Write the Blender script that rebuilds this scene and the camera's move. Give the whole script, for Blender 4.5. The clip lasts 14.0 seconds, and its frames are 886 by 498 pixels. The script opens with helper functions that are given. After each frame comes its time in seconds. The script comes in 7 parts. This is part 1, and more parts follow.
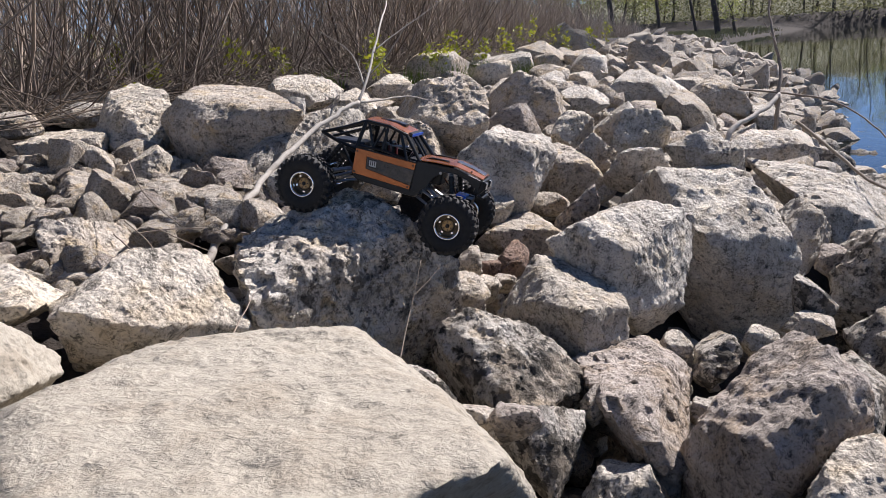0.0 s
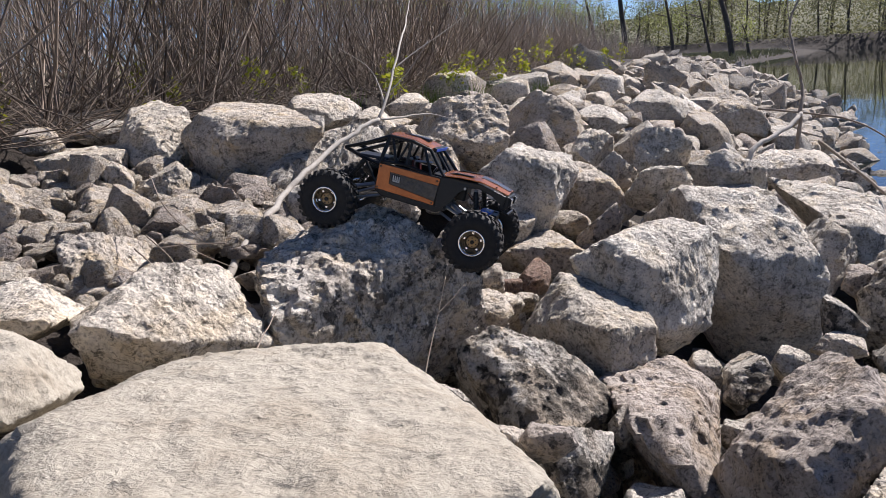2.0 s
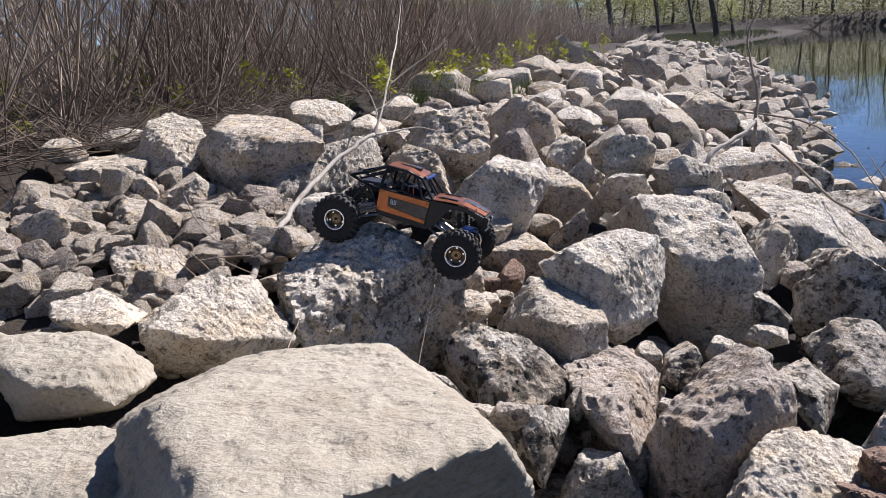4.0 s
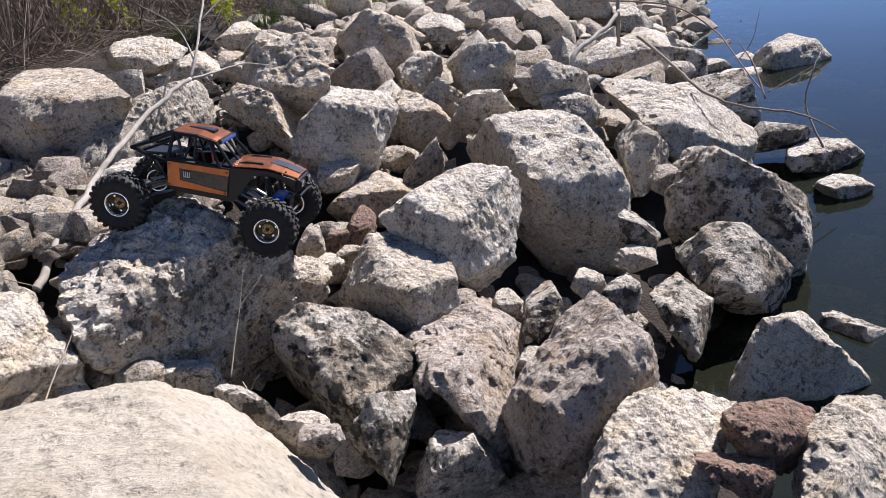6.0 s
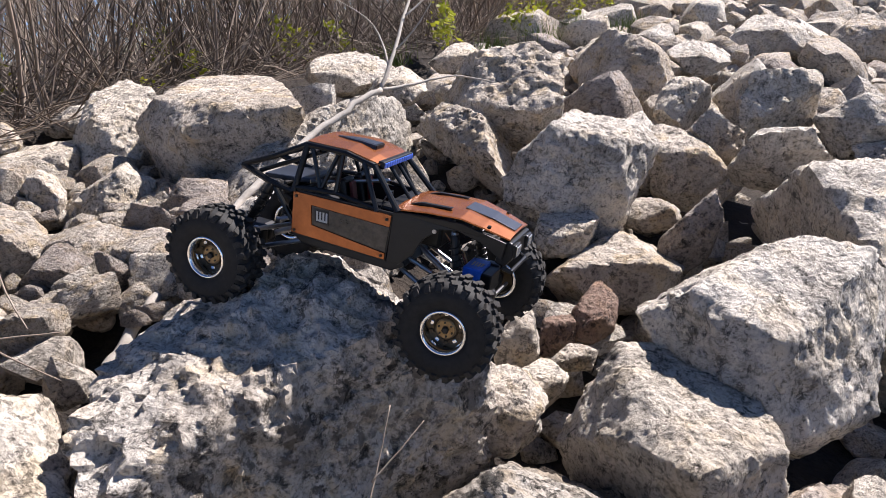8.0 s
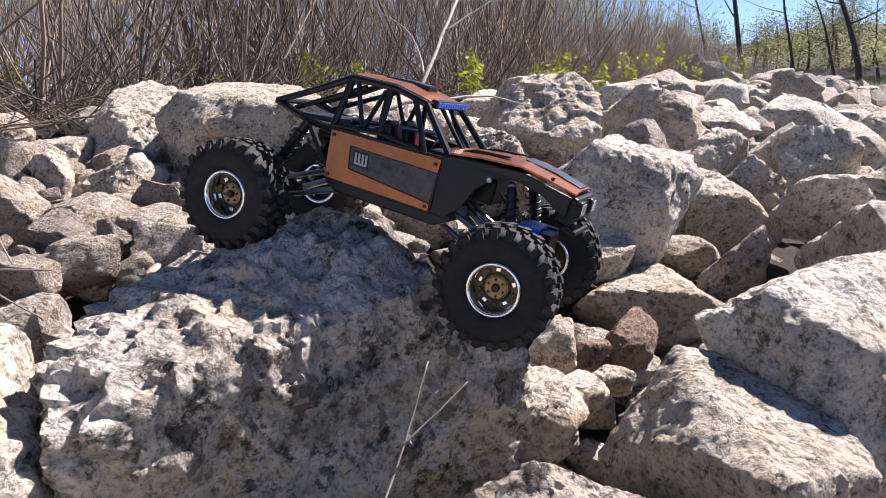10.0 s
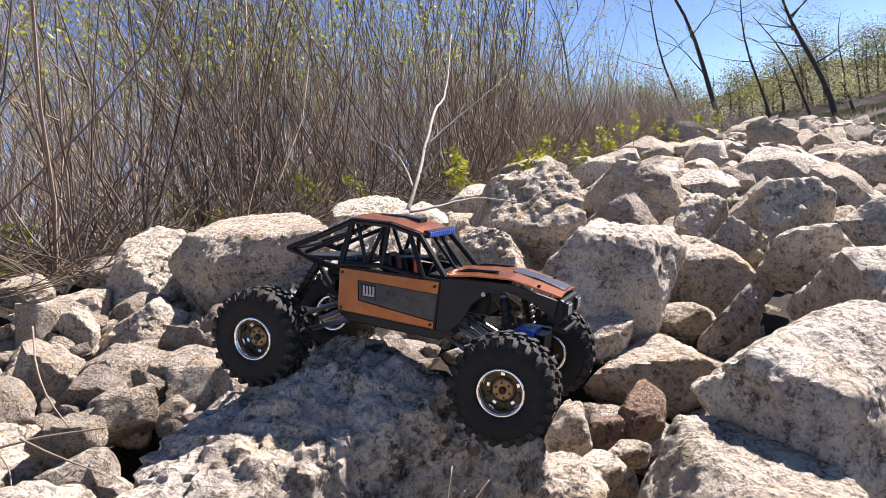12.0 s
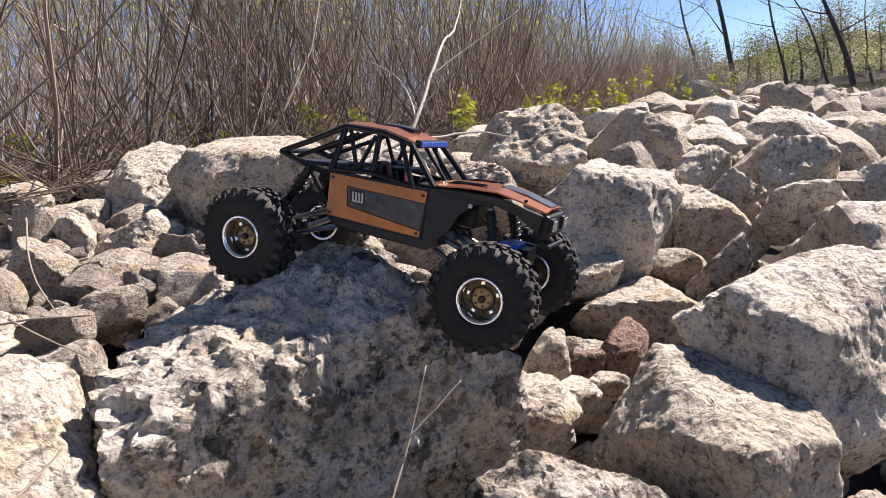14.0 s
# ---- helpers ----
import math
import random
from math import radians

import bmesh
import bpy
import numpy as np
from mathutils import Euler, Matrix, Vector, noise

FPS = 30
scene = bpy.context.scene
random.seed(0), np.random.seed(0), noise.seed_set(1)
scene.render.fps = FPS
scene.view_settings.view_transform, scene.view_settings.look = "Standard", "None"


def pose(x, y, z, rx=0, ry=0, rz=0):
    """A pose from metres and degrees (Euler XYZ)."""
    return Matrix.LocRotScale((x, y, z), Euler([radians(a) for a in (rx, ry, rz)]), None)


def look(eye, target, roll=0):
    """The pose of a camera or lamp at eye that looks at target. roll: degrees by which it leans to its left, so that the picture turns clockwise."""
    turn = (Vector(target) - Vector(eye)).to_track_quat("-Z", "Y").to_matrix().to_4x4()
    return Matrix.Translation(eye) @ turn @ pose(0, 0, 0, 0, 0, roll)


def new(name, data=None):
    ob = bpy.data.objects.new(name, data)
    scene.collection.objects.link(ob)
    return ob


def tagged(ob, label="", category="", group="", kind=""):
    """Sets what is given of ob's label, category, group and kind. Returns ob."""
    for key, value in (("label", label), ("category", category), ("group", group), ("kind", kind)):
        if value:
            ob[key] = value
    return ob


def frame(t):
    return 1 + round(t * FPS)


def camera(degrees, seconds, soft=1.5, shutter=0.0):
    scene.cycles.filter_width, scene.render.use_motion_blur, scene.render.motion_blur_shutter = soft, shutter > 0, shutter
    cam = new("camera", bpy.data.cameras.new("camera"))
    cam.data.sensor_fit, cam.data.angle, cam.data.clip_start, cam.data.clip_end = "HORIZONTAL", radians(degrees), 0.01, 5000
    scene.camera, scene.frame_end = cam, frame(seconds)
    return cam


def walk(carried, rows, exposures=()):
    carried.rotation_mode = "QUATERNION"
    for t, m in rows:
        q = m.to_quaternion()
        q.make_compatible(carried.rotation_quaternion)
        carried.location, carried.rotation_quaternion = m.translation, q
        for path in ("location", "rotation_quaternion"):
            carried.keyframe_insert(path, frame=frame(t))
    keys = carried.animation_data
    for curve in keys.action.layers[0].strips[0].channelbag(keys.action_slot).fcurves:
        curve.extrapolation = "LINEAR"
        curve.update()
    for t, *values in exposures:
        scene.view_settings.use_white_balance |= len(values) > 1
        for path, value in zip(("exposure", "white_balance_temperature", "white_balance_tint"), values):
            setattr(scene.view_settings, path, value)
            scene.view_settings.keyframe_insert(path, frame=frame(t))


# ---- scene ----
cam = camera(59.5, 14.0, soft=0.6)
PATH = [
    (0, (0.371, 0.068, 1.075), (0.097, 1.981, 0.56), -3.8),
    (0.5, (0.375, 0.101, 1.063), (0.082, 2.026, 0.606), -3.6),
    (1, (0.37, 0.101, 1.067), (0.078, 2.027, 0.615), -3.2),
    (1.5, (0.36, 0.098, 1.071), (0.075, 2.02, 0.597), -3.3),
    (2, (0.345, 0.087, 1.063), (0.04, 2.009, 0.601), -3.7),
    (2.5, (0.35, 0.076, 1.065), (0.043, 1.997, 0.599), -3.8),
    (4.8, (0.407, -0.311, 1.283), (0.224, 1.602, 0.73), -3.0),
    (5, (0.408, -0.31, 1.286), (0.273, 1.604, 0.72), -3.3),
    (5.5, (0.45, -0.202, 1.265), (0.388, 1.688, 0.615), -5.4),
    (6, (0.568, 0.068, 1.236), (0.501, 1.915, 0.471), -9.1),
    (6.5, (0.519, 0.233, 1.318), (0.345, 1.993, 0.385), -10.3),
    (7, (0.481, 0.468, 1.294), (0.099, 2.227, 0.421), -10.7),
    (7.2, (0.516, 0.546, 1.209), (0.043, 2.358, 0.507), -11.3),
    (7.5, (0.457, 0.74, 1.149), (-0.088, 2.574, 0.565), -11.4),
    (8, (0.411, 0.783, 1.052), (-0.148, 2.617, 0.481), -8.3),
    (8.5, (0.357, 0.809, 1.018), (-0.129, 2.68, 0.506), -4.9),
    (9, (0.335, 0.877, 0.953), (-0.207, 2.743, 0.479), -3.9),
    (9.2, (0.323, 0.885, 0.931), (-0.232, 2.75, 0.471), -3.5),
    (11.3, (0.336, 0.752, 0.898), (-0.229, 2.652, 0.628), -4.1),
    (11.5, (0.328, 0.767, 0.907), (-0.244, 2.667, 0.662), -6.2),
    (12, (0.363, 0.752, 0.951), (-0.188, 2.668, 0.79), -11.3),
    (12.5, (0.381, 0.748, 0.932), (-0.152, 2.667, 0.749), -11.1),
    (13, (0.374, 0.736, 0.918), (-0.159, 2.649, 0.685), -8.9),
    (13.5, (0.383, 0.748, 0.907), (-0.15, 2.654, 0.62), -7.4),
    (14, (0.376, 0.744, 0.906), (-0.199, 2.637, 0.616), -7.6),
]
walk(cam, [(t, look(eye, target, roll)) for t, eye, target, roll in PATH], [(0, 0.70, 6330, 17), (2.5, 0.70, 6330, 17), (5, 0.84, 6300, 18), (7.5, 0.90, 6350, 18), (8.3, 1.12, 6450, 19), (9, 1.20, 6450, 20), (11.5, 1.20, 6750, 21), (14, 1.17, 6950, 20)])

# ---- world, sun ----
SUN_AZ, SUN_EL = 48.0, 46.0        # degrees from +x towards +y, and above the horizon
world = bpy.data.worlds.new("sky")
scene.world = world
world.use_nodes = True
wn = world.node_tree
sky = wn.nodes.new("ShaderNodeTexSky")
sky.sky_type = "NISHITA"
sky.sun_disc = False
sky.sun_elevation = radians(SUN_EL)
sky.sun_rotation = radians(90.0 - SUN_AZ)
sky.air_density, sky.dust_density, sky.ozone_density = 1.0, 0.0, 5.0
sky.altitude = 5000.0
wn.nodes["Background"].inputs["Strength"].default_value = 0.075
wn.links.new(sky.outputs["Color"], wn.nodes["Background"].inputs["Color"])
sun = new("sun", bpy.data.lights.new("sun", "SUN"))
sun.data.energy, sun.data.angle, sun.data.color = 5.0, radians(0.53), (1.0, 0.97, 0.92)
sun_way = Vector((math.cos(radians(SUN_AZ)) * math.cos(radians(SUN_EL)), math.sin(radians(SUN_AZ)) * math.cos(radians(SUN_EL)), math.sin(radians(SUN_EL))))
sun.matrix_world = look(sun_way * 20, (0, 0, 0))

# ---- materials ----
def material(name, colour=(0.5, 0.5, 0.5), rough=0.6, metal=0.0, spec=0.5):
    """A material with its Principled node, and shortcuts for adding nodes."""
    m = bpy.data.materials.new(name)
    m.use_nodes = True
    b = m.node_tree.nodes["Principled BSDF"]
    b.inputs["Base Color"].default_value = (*colour, 1)
    b.inputs["Roughness"].default_value = rough
    b.inputs["Metallic"].default_value = metal
    b.inputs["Specular IOR Level"].default_value = spec
    return m, m.node_tree, b


def node(tree, kind, links=(), **values):
    n = tree.nodes.new(kind)
    for key, value in values.items():
        n.inputs[key.replace("_", " ")].default_value = value
    for source, key in links:
        tree.links.new(source, n.inputs[key])
    return n


def noise_of(tree, where, scale, detail=6.0, rough=0.6, distort=0.0):
    n = node(tree, "ShaderNodeTexNoise", [(where, "Vector")], Scale=scale, Detail=detail, Roughness=rough, Distortion=distort)
    return n.outputs["Fac"]


def ramp_of(tree, fac, stops):
    n = node(tree, "ShaderNodeValToRGB", [(fac, "Fac")])
    els = n.color_ramp.elements
    while len(els) < len(stops):
        els.new(0.5)
    for e, (at, c) in zip(els, stops):
        e.position = at
        e.color = (*c, 1) if isinstance(c, tuple) else (c, c, c, 1)
    return n.outputs["Color"]


def mix_of(tree, fac, a, b, mode="MIX"):
    n = tree.nodes.new("ShaderNodeMix")
    n.data_type, n.blend_type = "RGBA", mode
    for key, value in ((0, fac), (6, a), (7, b)):
        if isinstance(value, bpy.types.NodeSocket):
            tree.links.new(value, n.inputs[key])
        else:
            n.inputs[key].default_value = (*value, 1) if isinstance(value, tuple) else value
    return n.outputs[2]


def math_of(tree, op, a, b=0.0):
    n = tree.nodes.new("ShaderNodeMath")
    n.operation = op
    for key, value in ((0, a), (1, b)):
        if isinstance(value, bpy.types.NodeSocket):
            tree.links.new(value, n.inputs[key])
        else:
            n.inputs[key].default_value = value
    return n.outputs[0]


def bent_coordinates(t, co, scale, amount):
    """Coordinates pushed about by noise, so that cells lose their regular outline."""
    push = node(t, "ShaderNodeTexNoise", [(co, "Vector")], Scale=scale, Detail=5.0, Roughness=0.65).outputs["Color"]
    small = t.nodes.new("ShaderNodeVectorMath")
    small.operation = "SCALE"
    small.inputs["Scale"].default_value = amount
    t.links.new(push, small.inputs[0])
    return node(t, "ShaderNodeVectorMath", [(co, 0), (small.outputs[0], 1)]).outputs[0]


def rock_material(name, light, deep, lichen, cover, stain, rough=0.85, island=False, patina=(0.24, 0.20, 0.155), pit_shade=0.5, mottle=0.76, relief=0.013):
    """Weathered limestone: cream and grey zones, ochre stains, dark lichen in patches, clustered pits and cracks with
    shade painted in, and a fine grain.
    """
    m, t, b = material(name, light, rough, spec=0.25)
    co = t.nodes.new("ShaderNodeTexCoord").outputs["Object"]
    if island:
        chance = t.nodes.new("ShaderNodeNewGeometry").outputs["Random Per Island"]
    else:
        chance = t.nodes.new("ShaderNodeObjectInfo").outputs["Random"]
    broad = noise_of(t, co, 5.0, 5, 0.6)
    patchy = noise_of(t, co, 15.0, 7, 0.66, 0.4)
    zone = noise_of(t, co, 9.0, 6, 0.62, 0.6)
    fine = noise_of(t, co, 75.0, 4, 0.64)
    grit = noise_of(t, co, 190.0, 3, 0.6, 0.3)
    speck = noise_of(t, co, 34.0, 8, 0.70, 0.1)
    bent = bent_coordinates(t, co, 60.0, 0.016)
    rough_zone = ramp_of(t, zone, [(0.40, 0.30), (0.56, 1.0)])
    colour = mix_of(t, ramp_of(t, broad, [(0.35, 0.0), (0.65, 1.0)]), light, deep)
    colour = mix_of(t, math_of(t, "MULTIPLY", ramp_of(t, patchy, [(0.50, 0.0), (0.62, 1.0)]), 0.75), colour, stain)
    grain = mix_of(t, rough_zone, (1.0, 1.0, 1.0), ramp_of(t, fine, [(0.36, 0.45), (0.46, 0.98), (0.62, 1.12)]))
    colour = mix_of(t, 1.0, colour, grain, "MULTIPLY")
    colour = mix_of(t, 1.0, colour, ramp_of(t, grit, [(0.34, 0.60), (0.46, 1.0), (0.62, 1.10)]), "MULTIPLY")
    where = math_of(t, "ADD", math_of(t, "MULTIPLY", broad, 0.45), math_of(t, "MULTIPLY", speck, 0.75))
    edge = 0.80 - 0.30 * cover
    colour = mix_of(t, math_of(t, "MULTIPLY", ramp_of(t, where, [(edge, 0.0), (edge + 0.035, 1.0)]), 0.85), colour, lichen)
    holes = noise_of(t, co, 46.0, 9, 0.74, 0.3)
    # low spots of the bump darkened in the colour, as shade would lie there
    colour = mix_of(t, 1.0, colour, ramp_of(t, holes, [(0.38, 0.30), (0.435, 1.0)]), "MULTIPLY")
    worn = noise_of(t, co, 7.5, 9, 0.70, 0.5)
    colour = mix_of(t, math_of(t, "MULTIPLY", ramp_of(t, worn, [(0.49, 0.0), (0.58, 1.0)]), 0.10 + 0.62 * cover), colour, patina)
    colour = mix_of(t, 1.0, colour, ramp_of(t, patchy, [(0.36, mottle), (0.50, 1.02), (0.64, 1.94 - mottle)]), "MULTIPLY")
    shade = math_of(t, "ADD", math_of(t, "MULTIPLY", chance, 0.32), 1.02)
    vary = node(t, "ShaderNodeCombineColor", [(shade, "Red"), (math_of(t, "MULTIPLY", shade, 0.99), "Green"), (math_of(t, "MULTIPLY", shade, 0.97), "Blue")]).outputs["Color"]
    colour = mix_of(t, 1.0, colour, vary, "MULTIPLY")
    # pits in clusters, at two sizes, and cracks, with shade painted into them
    height = math_of(t, "ADD", math_of(t, "ADD", math_of(t, "MULTIPLY", speck, 0.7), math_of(t, "MULTIPLY", holes, 0.5)), math_of(t, "ADD", math_of(t, "MULTIPLY", fine, 0.46), math_of(t, "MULTIPLY", grit, 0.10)))
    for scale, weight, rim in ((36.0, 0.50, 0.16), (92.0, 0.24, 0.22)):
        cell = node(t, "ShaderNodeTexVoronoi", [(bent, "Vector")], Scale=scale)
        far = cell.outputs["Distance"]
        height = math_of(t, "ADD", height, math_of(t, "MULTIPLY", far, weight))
        pit = mix_of(t, rough_zone, (1.0, 1.0, 1.0), ramp_of(t, far, [(rim * 0.45, pit_shade), (rim, 1.0)]))
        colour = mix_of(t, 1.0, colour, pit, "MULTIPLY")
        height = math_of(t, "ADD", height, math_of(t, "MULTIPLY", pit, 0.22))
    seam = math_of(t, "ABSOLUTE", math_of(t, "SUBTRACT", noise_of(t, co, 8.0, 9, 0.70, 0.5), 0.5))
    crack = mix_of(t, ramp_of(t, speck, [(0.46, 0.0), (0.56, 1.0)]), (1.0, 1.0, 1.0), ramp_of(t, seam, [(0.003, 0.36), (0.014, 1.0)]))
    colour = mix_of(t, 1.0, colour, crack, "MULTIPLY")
    t.links.new(colour, b.inputs["Base Color"])
    height = math_of(t, "ADD", height, math_of(t, "MULTIPLY", crack, 0.25))
    bump = node(t, "ShaderNodeBump", [(height, "Height")], Strength=1.0, Distance=relief)
    t.links.new(bump.outputs["Normal"], b.inputs["Normal"])
    return m


def slab_material():
    """Smooth cream limestone with fine curved ripples and a few shallow scars."""
    m, t, b = material("cream_limestone", (0.50, 0.45, 0.37), 0.8, spec=0.25)
    co = t.nodes.new("ShaderNodeTexCoord").outputs["Object"]
    broad = noise_of(t, co, 4.0, 5, 0.6)
    cloud = noise_of(t, co, 16.0, 6, 0.6, 0.5)
    fine = noise_of(t, co, 90.0, 5, 0.62)
    bent = bent_coordinates(t, co, 12.0, 0.07)
    long = node(t, "ShaderNodeMapping", [(bent, "Vector")])
    long.inputs["Rotation"].default_value = (0.0, 0.0, radians(18))
    long.inputs["Scale"].default_value = (14.0, 34.0, 34.0)
    ripple = noise_of(t, long.outputs["Vector"], 1.7, 6, 0.66, 0.2)
    colour = mix_of(t, ramp_of(t, broad, [(0.35, 0.0), (0.65, 1.0)]), (0.40, 0.36, 0.29), (0.345, 0.305, 0.24))
    colour = mix_of(t, math_of(t, "MULTIPLY", ramp_of(t, cloud, [(0.52, 0.0), (0.66, 1.0)]), 0.5), colour, (0.30, 0.25, 0.185))
    colour = mix_of(t, 1.0, colour, ramp_of(t, fine, [(0.34, 0.80), (0.46, 1.0), (0.62, 1.06)]), "MULTIPLY")
    grit = noise_of(t, co, 210.0, 3, 0.6, 0.3)
    colour = mix_of(t, 1.0, colour, ramp_of(t, grit, [(0.34, 0.82), (0.46, 1.0), (0.62, 1.06)]), "MULTIPLY")
    colour = mix_of(t, 1.0, colour, ramp_of(t, ripple, [(0.30, 0.90), (0.44, 1.0), (0.60, 1.03)]), "MULTIPLY")
    zone = ramp_of(t, noise_of(t, co, 5.0, 4, 0.6, 0.4), [(0.50, 0.0), (0.62, 1.0)])
    cell = node(t, "ShaderNodeTexVoronoi", [(bent_coordinates(t, co, 26.0, 0.04), "Vector")], Scale=42.0)
    # scars sunk by the bump also get their shade in the colour
    pit = mix_of(t, zone, (1.0, 1.0, 1.0), ramp_of(t, cell.outputs["Distance"], [(0.10, 0.55), (0.26, 1.0)]))
    colour = mix_of(t, 1.0, colour, pit, "MULTIPLY")
    t.links.new(colour, b.inputs["Base Color"])
    height = math_of(t, "ADD", math_of(t, "MULTIPLY", ripple, 0.46), math_of(t, "ADD", math_of(t, "MULTIPLY", fine, 0.34), math_of(t, "ADD", math_of(t, "MULTIPLY", pit, 0.3), math_of(t, "MULTIPLY", cloud, 0.6))))
    bump = node(t, "ShaderNodeBump", [(height, "Height")], Strength=1.0, Distance=0.012)
    t.links.new(bump.outputs["Normal"], b.inputs["Normal"])
    return m


ROCK = {
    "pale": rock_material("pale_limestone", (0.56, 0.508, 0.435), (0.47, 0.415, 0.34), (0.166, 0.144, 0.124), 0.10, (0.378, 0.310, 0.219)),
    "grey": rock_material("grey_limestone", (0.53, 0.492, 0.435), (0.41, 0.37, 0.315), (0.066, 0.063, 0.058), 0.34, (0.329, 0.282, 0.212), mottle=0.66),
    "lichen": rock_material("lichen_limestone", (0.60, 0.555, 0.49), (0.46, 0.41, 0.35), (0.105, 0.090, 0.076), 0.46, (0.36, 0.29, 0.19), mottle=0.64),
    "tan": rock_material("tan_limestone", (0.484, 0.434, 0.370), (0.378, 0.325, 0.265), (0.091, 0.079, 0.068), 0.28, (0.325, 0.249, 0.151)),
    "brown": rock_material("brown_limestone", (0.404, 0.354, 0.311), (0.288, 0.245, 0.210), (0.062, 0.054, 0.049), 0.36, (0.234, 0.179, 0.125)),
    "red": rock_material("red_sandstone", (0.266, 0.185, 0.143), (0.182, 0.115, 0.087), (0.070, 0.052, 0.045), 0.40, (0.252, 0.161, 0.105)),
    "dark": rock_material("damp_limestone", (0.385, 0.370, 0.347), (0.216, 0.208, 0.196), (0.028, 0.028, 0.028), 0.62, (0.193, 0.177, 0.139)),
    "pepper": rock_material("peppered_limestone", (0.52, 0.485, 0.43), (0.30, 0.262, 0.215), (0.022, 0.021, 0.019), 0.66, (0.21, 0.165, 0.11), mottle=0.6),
    "cream": slab_material(),
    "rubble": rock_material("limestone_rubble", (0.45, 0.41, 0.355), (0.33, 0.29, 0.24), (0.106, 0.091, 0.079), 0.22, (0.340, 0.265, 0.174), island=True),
}


def mottled(name, one, two, scale, rough=0.8, bump=0.3, metal=0.0, spec=0.4, depth=0.004, detail=6):
    m, t, b = material(name, one, rough, metal, spec)
    co = t.nodes.new("ShaderNodeTexCoord").outputs["Object"]
    n = noise_of(t, co, scale, detail, 0.65)
    k = noise_of(t, co, scale * 6.3, 4, 0.6)
    fac = ramp_of(t, math_of(t, "ADD", math_of(t, "MULTIPLY", n, 0.65), math_of(t, "MULTIPLY", k, 0.35)), [(0.35, 0.0), (0.65, 1.0)])
    t.links.new(mix_of(t, fac, one, two), b.inputs["Base Color"])
    if bump:
        bp = node(t, "ShaderNodeBump", [(k, "Height")], Strength=bump, Distance=depth)
        t.links.new(bp.outputs["Normal"], b.inputs["Normal"])
    return m


def plant_material(name, one, two, rough=0.75, by_object=False):
    """Bark or leaf that differs from piece to piece."""
    m, t, b = material(name, one, rough, spec=0.3)
    chance = t.nodes.new("ShaderNodeObjectInfo").outputs["Random"] if by_object else t.nodes.new("ShaderNodeNewGeometry").outputs["Random Per Island"]
    co = t.nodes.new("ShaderNodeTexCoord").outputs["Object"]
    n = noise_of(t, co, 30.0, 4, 0.6)
    fac = math_of(t, "ADD", math_of(t, "MULTIPLY", chance, 0.75), math_of(t, "MULTIPLY", n, 0.35))
    t.links.new(mix_of(t, fac, one, two), b.inputs["Base Color"])
    return m


def leaf_material(name, one, two):
    m = plant_material(name, one, two, 0.55)
    b = m.node_tree.nodes["Principled BSDF"]
    t = m.node_tree
    thin = t.nodes.new("ShaderNodeBsdfTranslucent")
    blend = t.nodes.new("ShaderNodeMixShader")
    blend.inputs[0].default_value = 0.45
    t.links.new(b.inputs["Base Color"].links[0].from_socket, thin.inputs["Color"])
    t.links.new(b.outputs[0], blend.inputs[1])
    t.links.new(thin.outputs[0], blend.inputs[2])
    t.links.new(blend.outputs[0], t.nodes["Material Output"].inputs["Surface"])
    return m


SOIL = mottled("dark_soil", (0.016, 0.012, 0.009), (0.050, 0.037, 0.027), 14.0, 0.95, 0.9, depth=0.02)
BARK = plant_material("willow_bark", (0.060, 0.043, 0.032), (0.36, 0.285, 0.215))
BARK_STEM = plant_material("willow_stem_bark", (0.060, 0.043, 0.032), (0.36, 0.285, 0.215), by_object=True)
# paler copy of the willow bark: sky showing through is put into the colour
BARK_FAR_SKYLIT = plant_material("skylit_willow_bark", (0.20, 0.155, 0.124), (0.56, 0.47, 0.38))
TRUNK = mottled("tree_bark", (0.050, 0.040, 0.032), (0.115, 0.094, 0.076), 3.0, 0.9, 0.6, depth=0.03)
DRIFT = mottled("bleached_wood", (0.446, 0.410, 0.353), (0.302, 0.266, 0.223), 40.0, 0.8, 0.4, depth=0.002)
TWIG = mottled("dry_twig", (0.216, 0.166, 0.122), (0.331, 0.274, 0.216), 60.0, 0.85, 0.3, depth=0.001)
LEAF = leaf_material("spring_leaf", (0.202, 0.259, 0.022), (0.374, 0.360, 0.036))
BUD = leaf_material("willow_bud", (0.24, 0.30, 0.05), (0.44, 0.46, 0.11))
GRASS = leaf_material("grass_blade", (0.072, 0.144, 0.022), (0.216, 0.259, 0.058))
FOREST = leaf_material("forest_leaf", (0.085, 0.090, 0.042), (0.145, 0.15, 0.068))
LITTER = plant_material("dry_litter", (0.055, 0.040, 0.030), (0.20, 0.155, 0.115))
STRAW = plant_material("bar_grass_blade", (0.20, 0.20, 0.075), (0.38, 0.34, 0.17))
RIDGE = mottled("wooded_ridge", (0.085, 0.088, 0.052), (0.20, 0.19, 0.115), 0.45, 0.95, 0.0, detail=9)


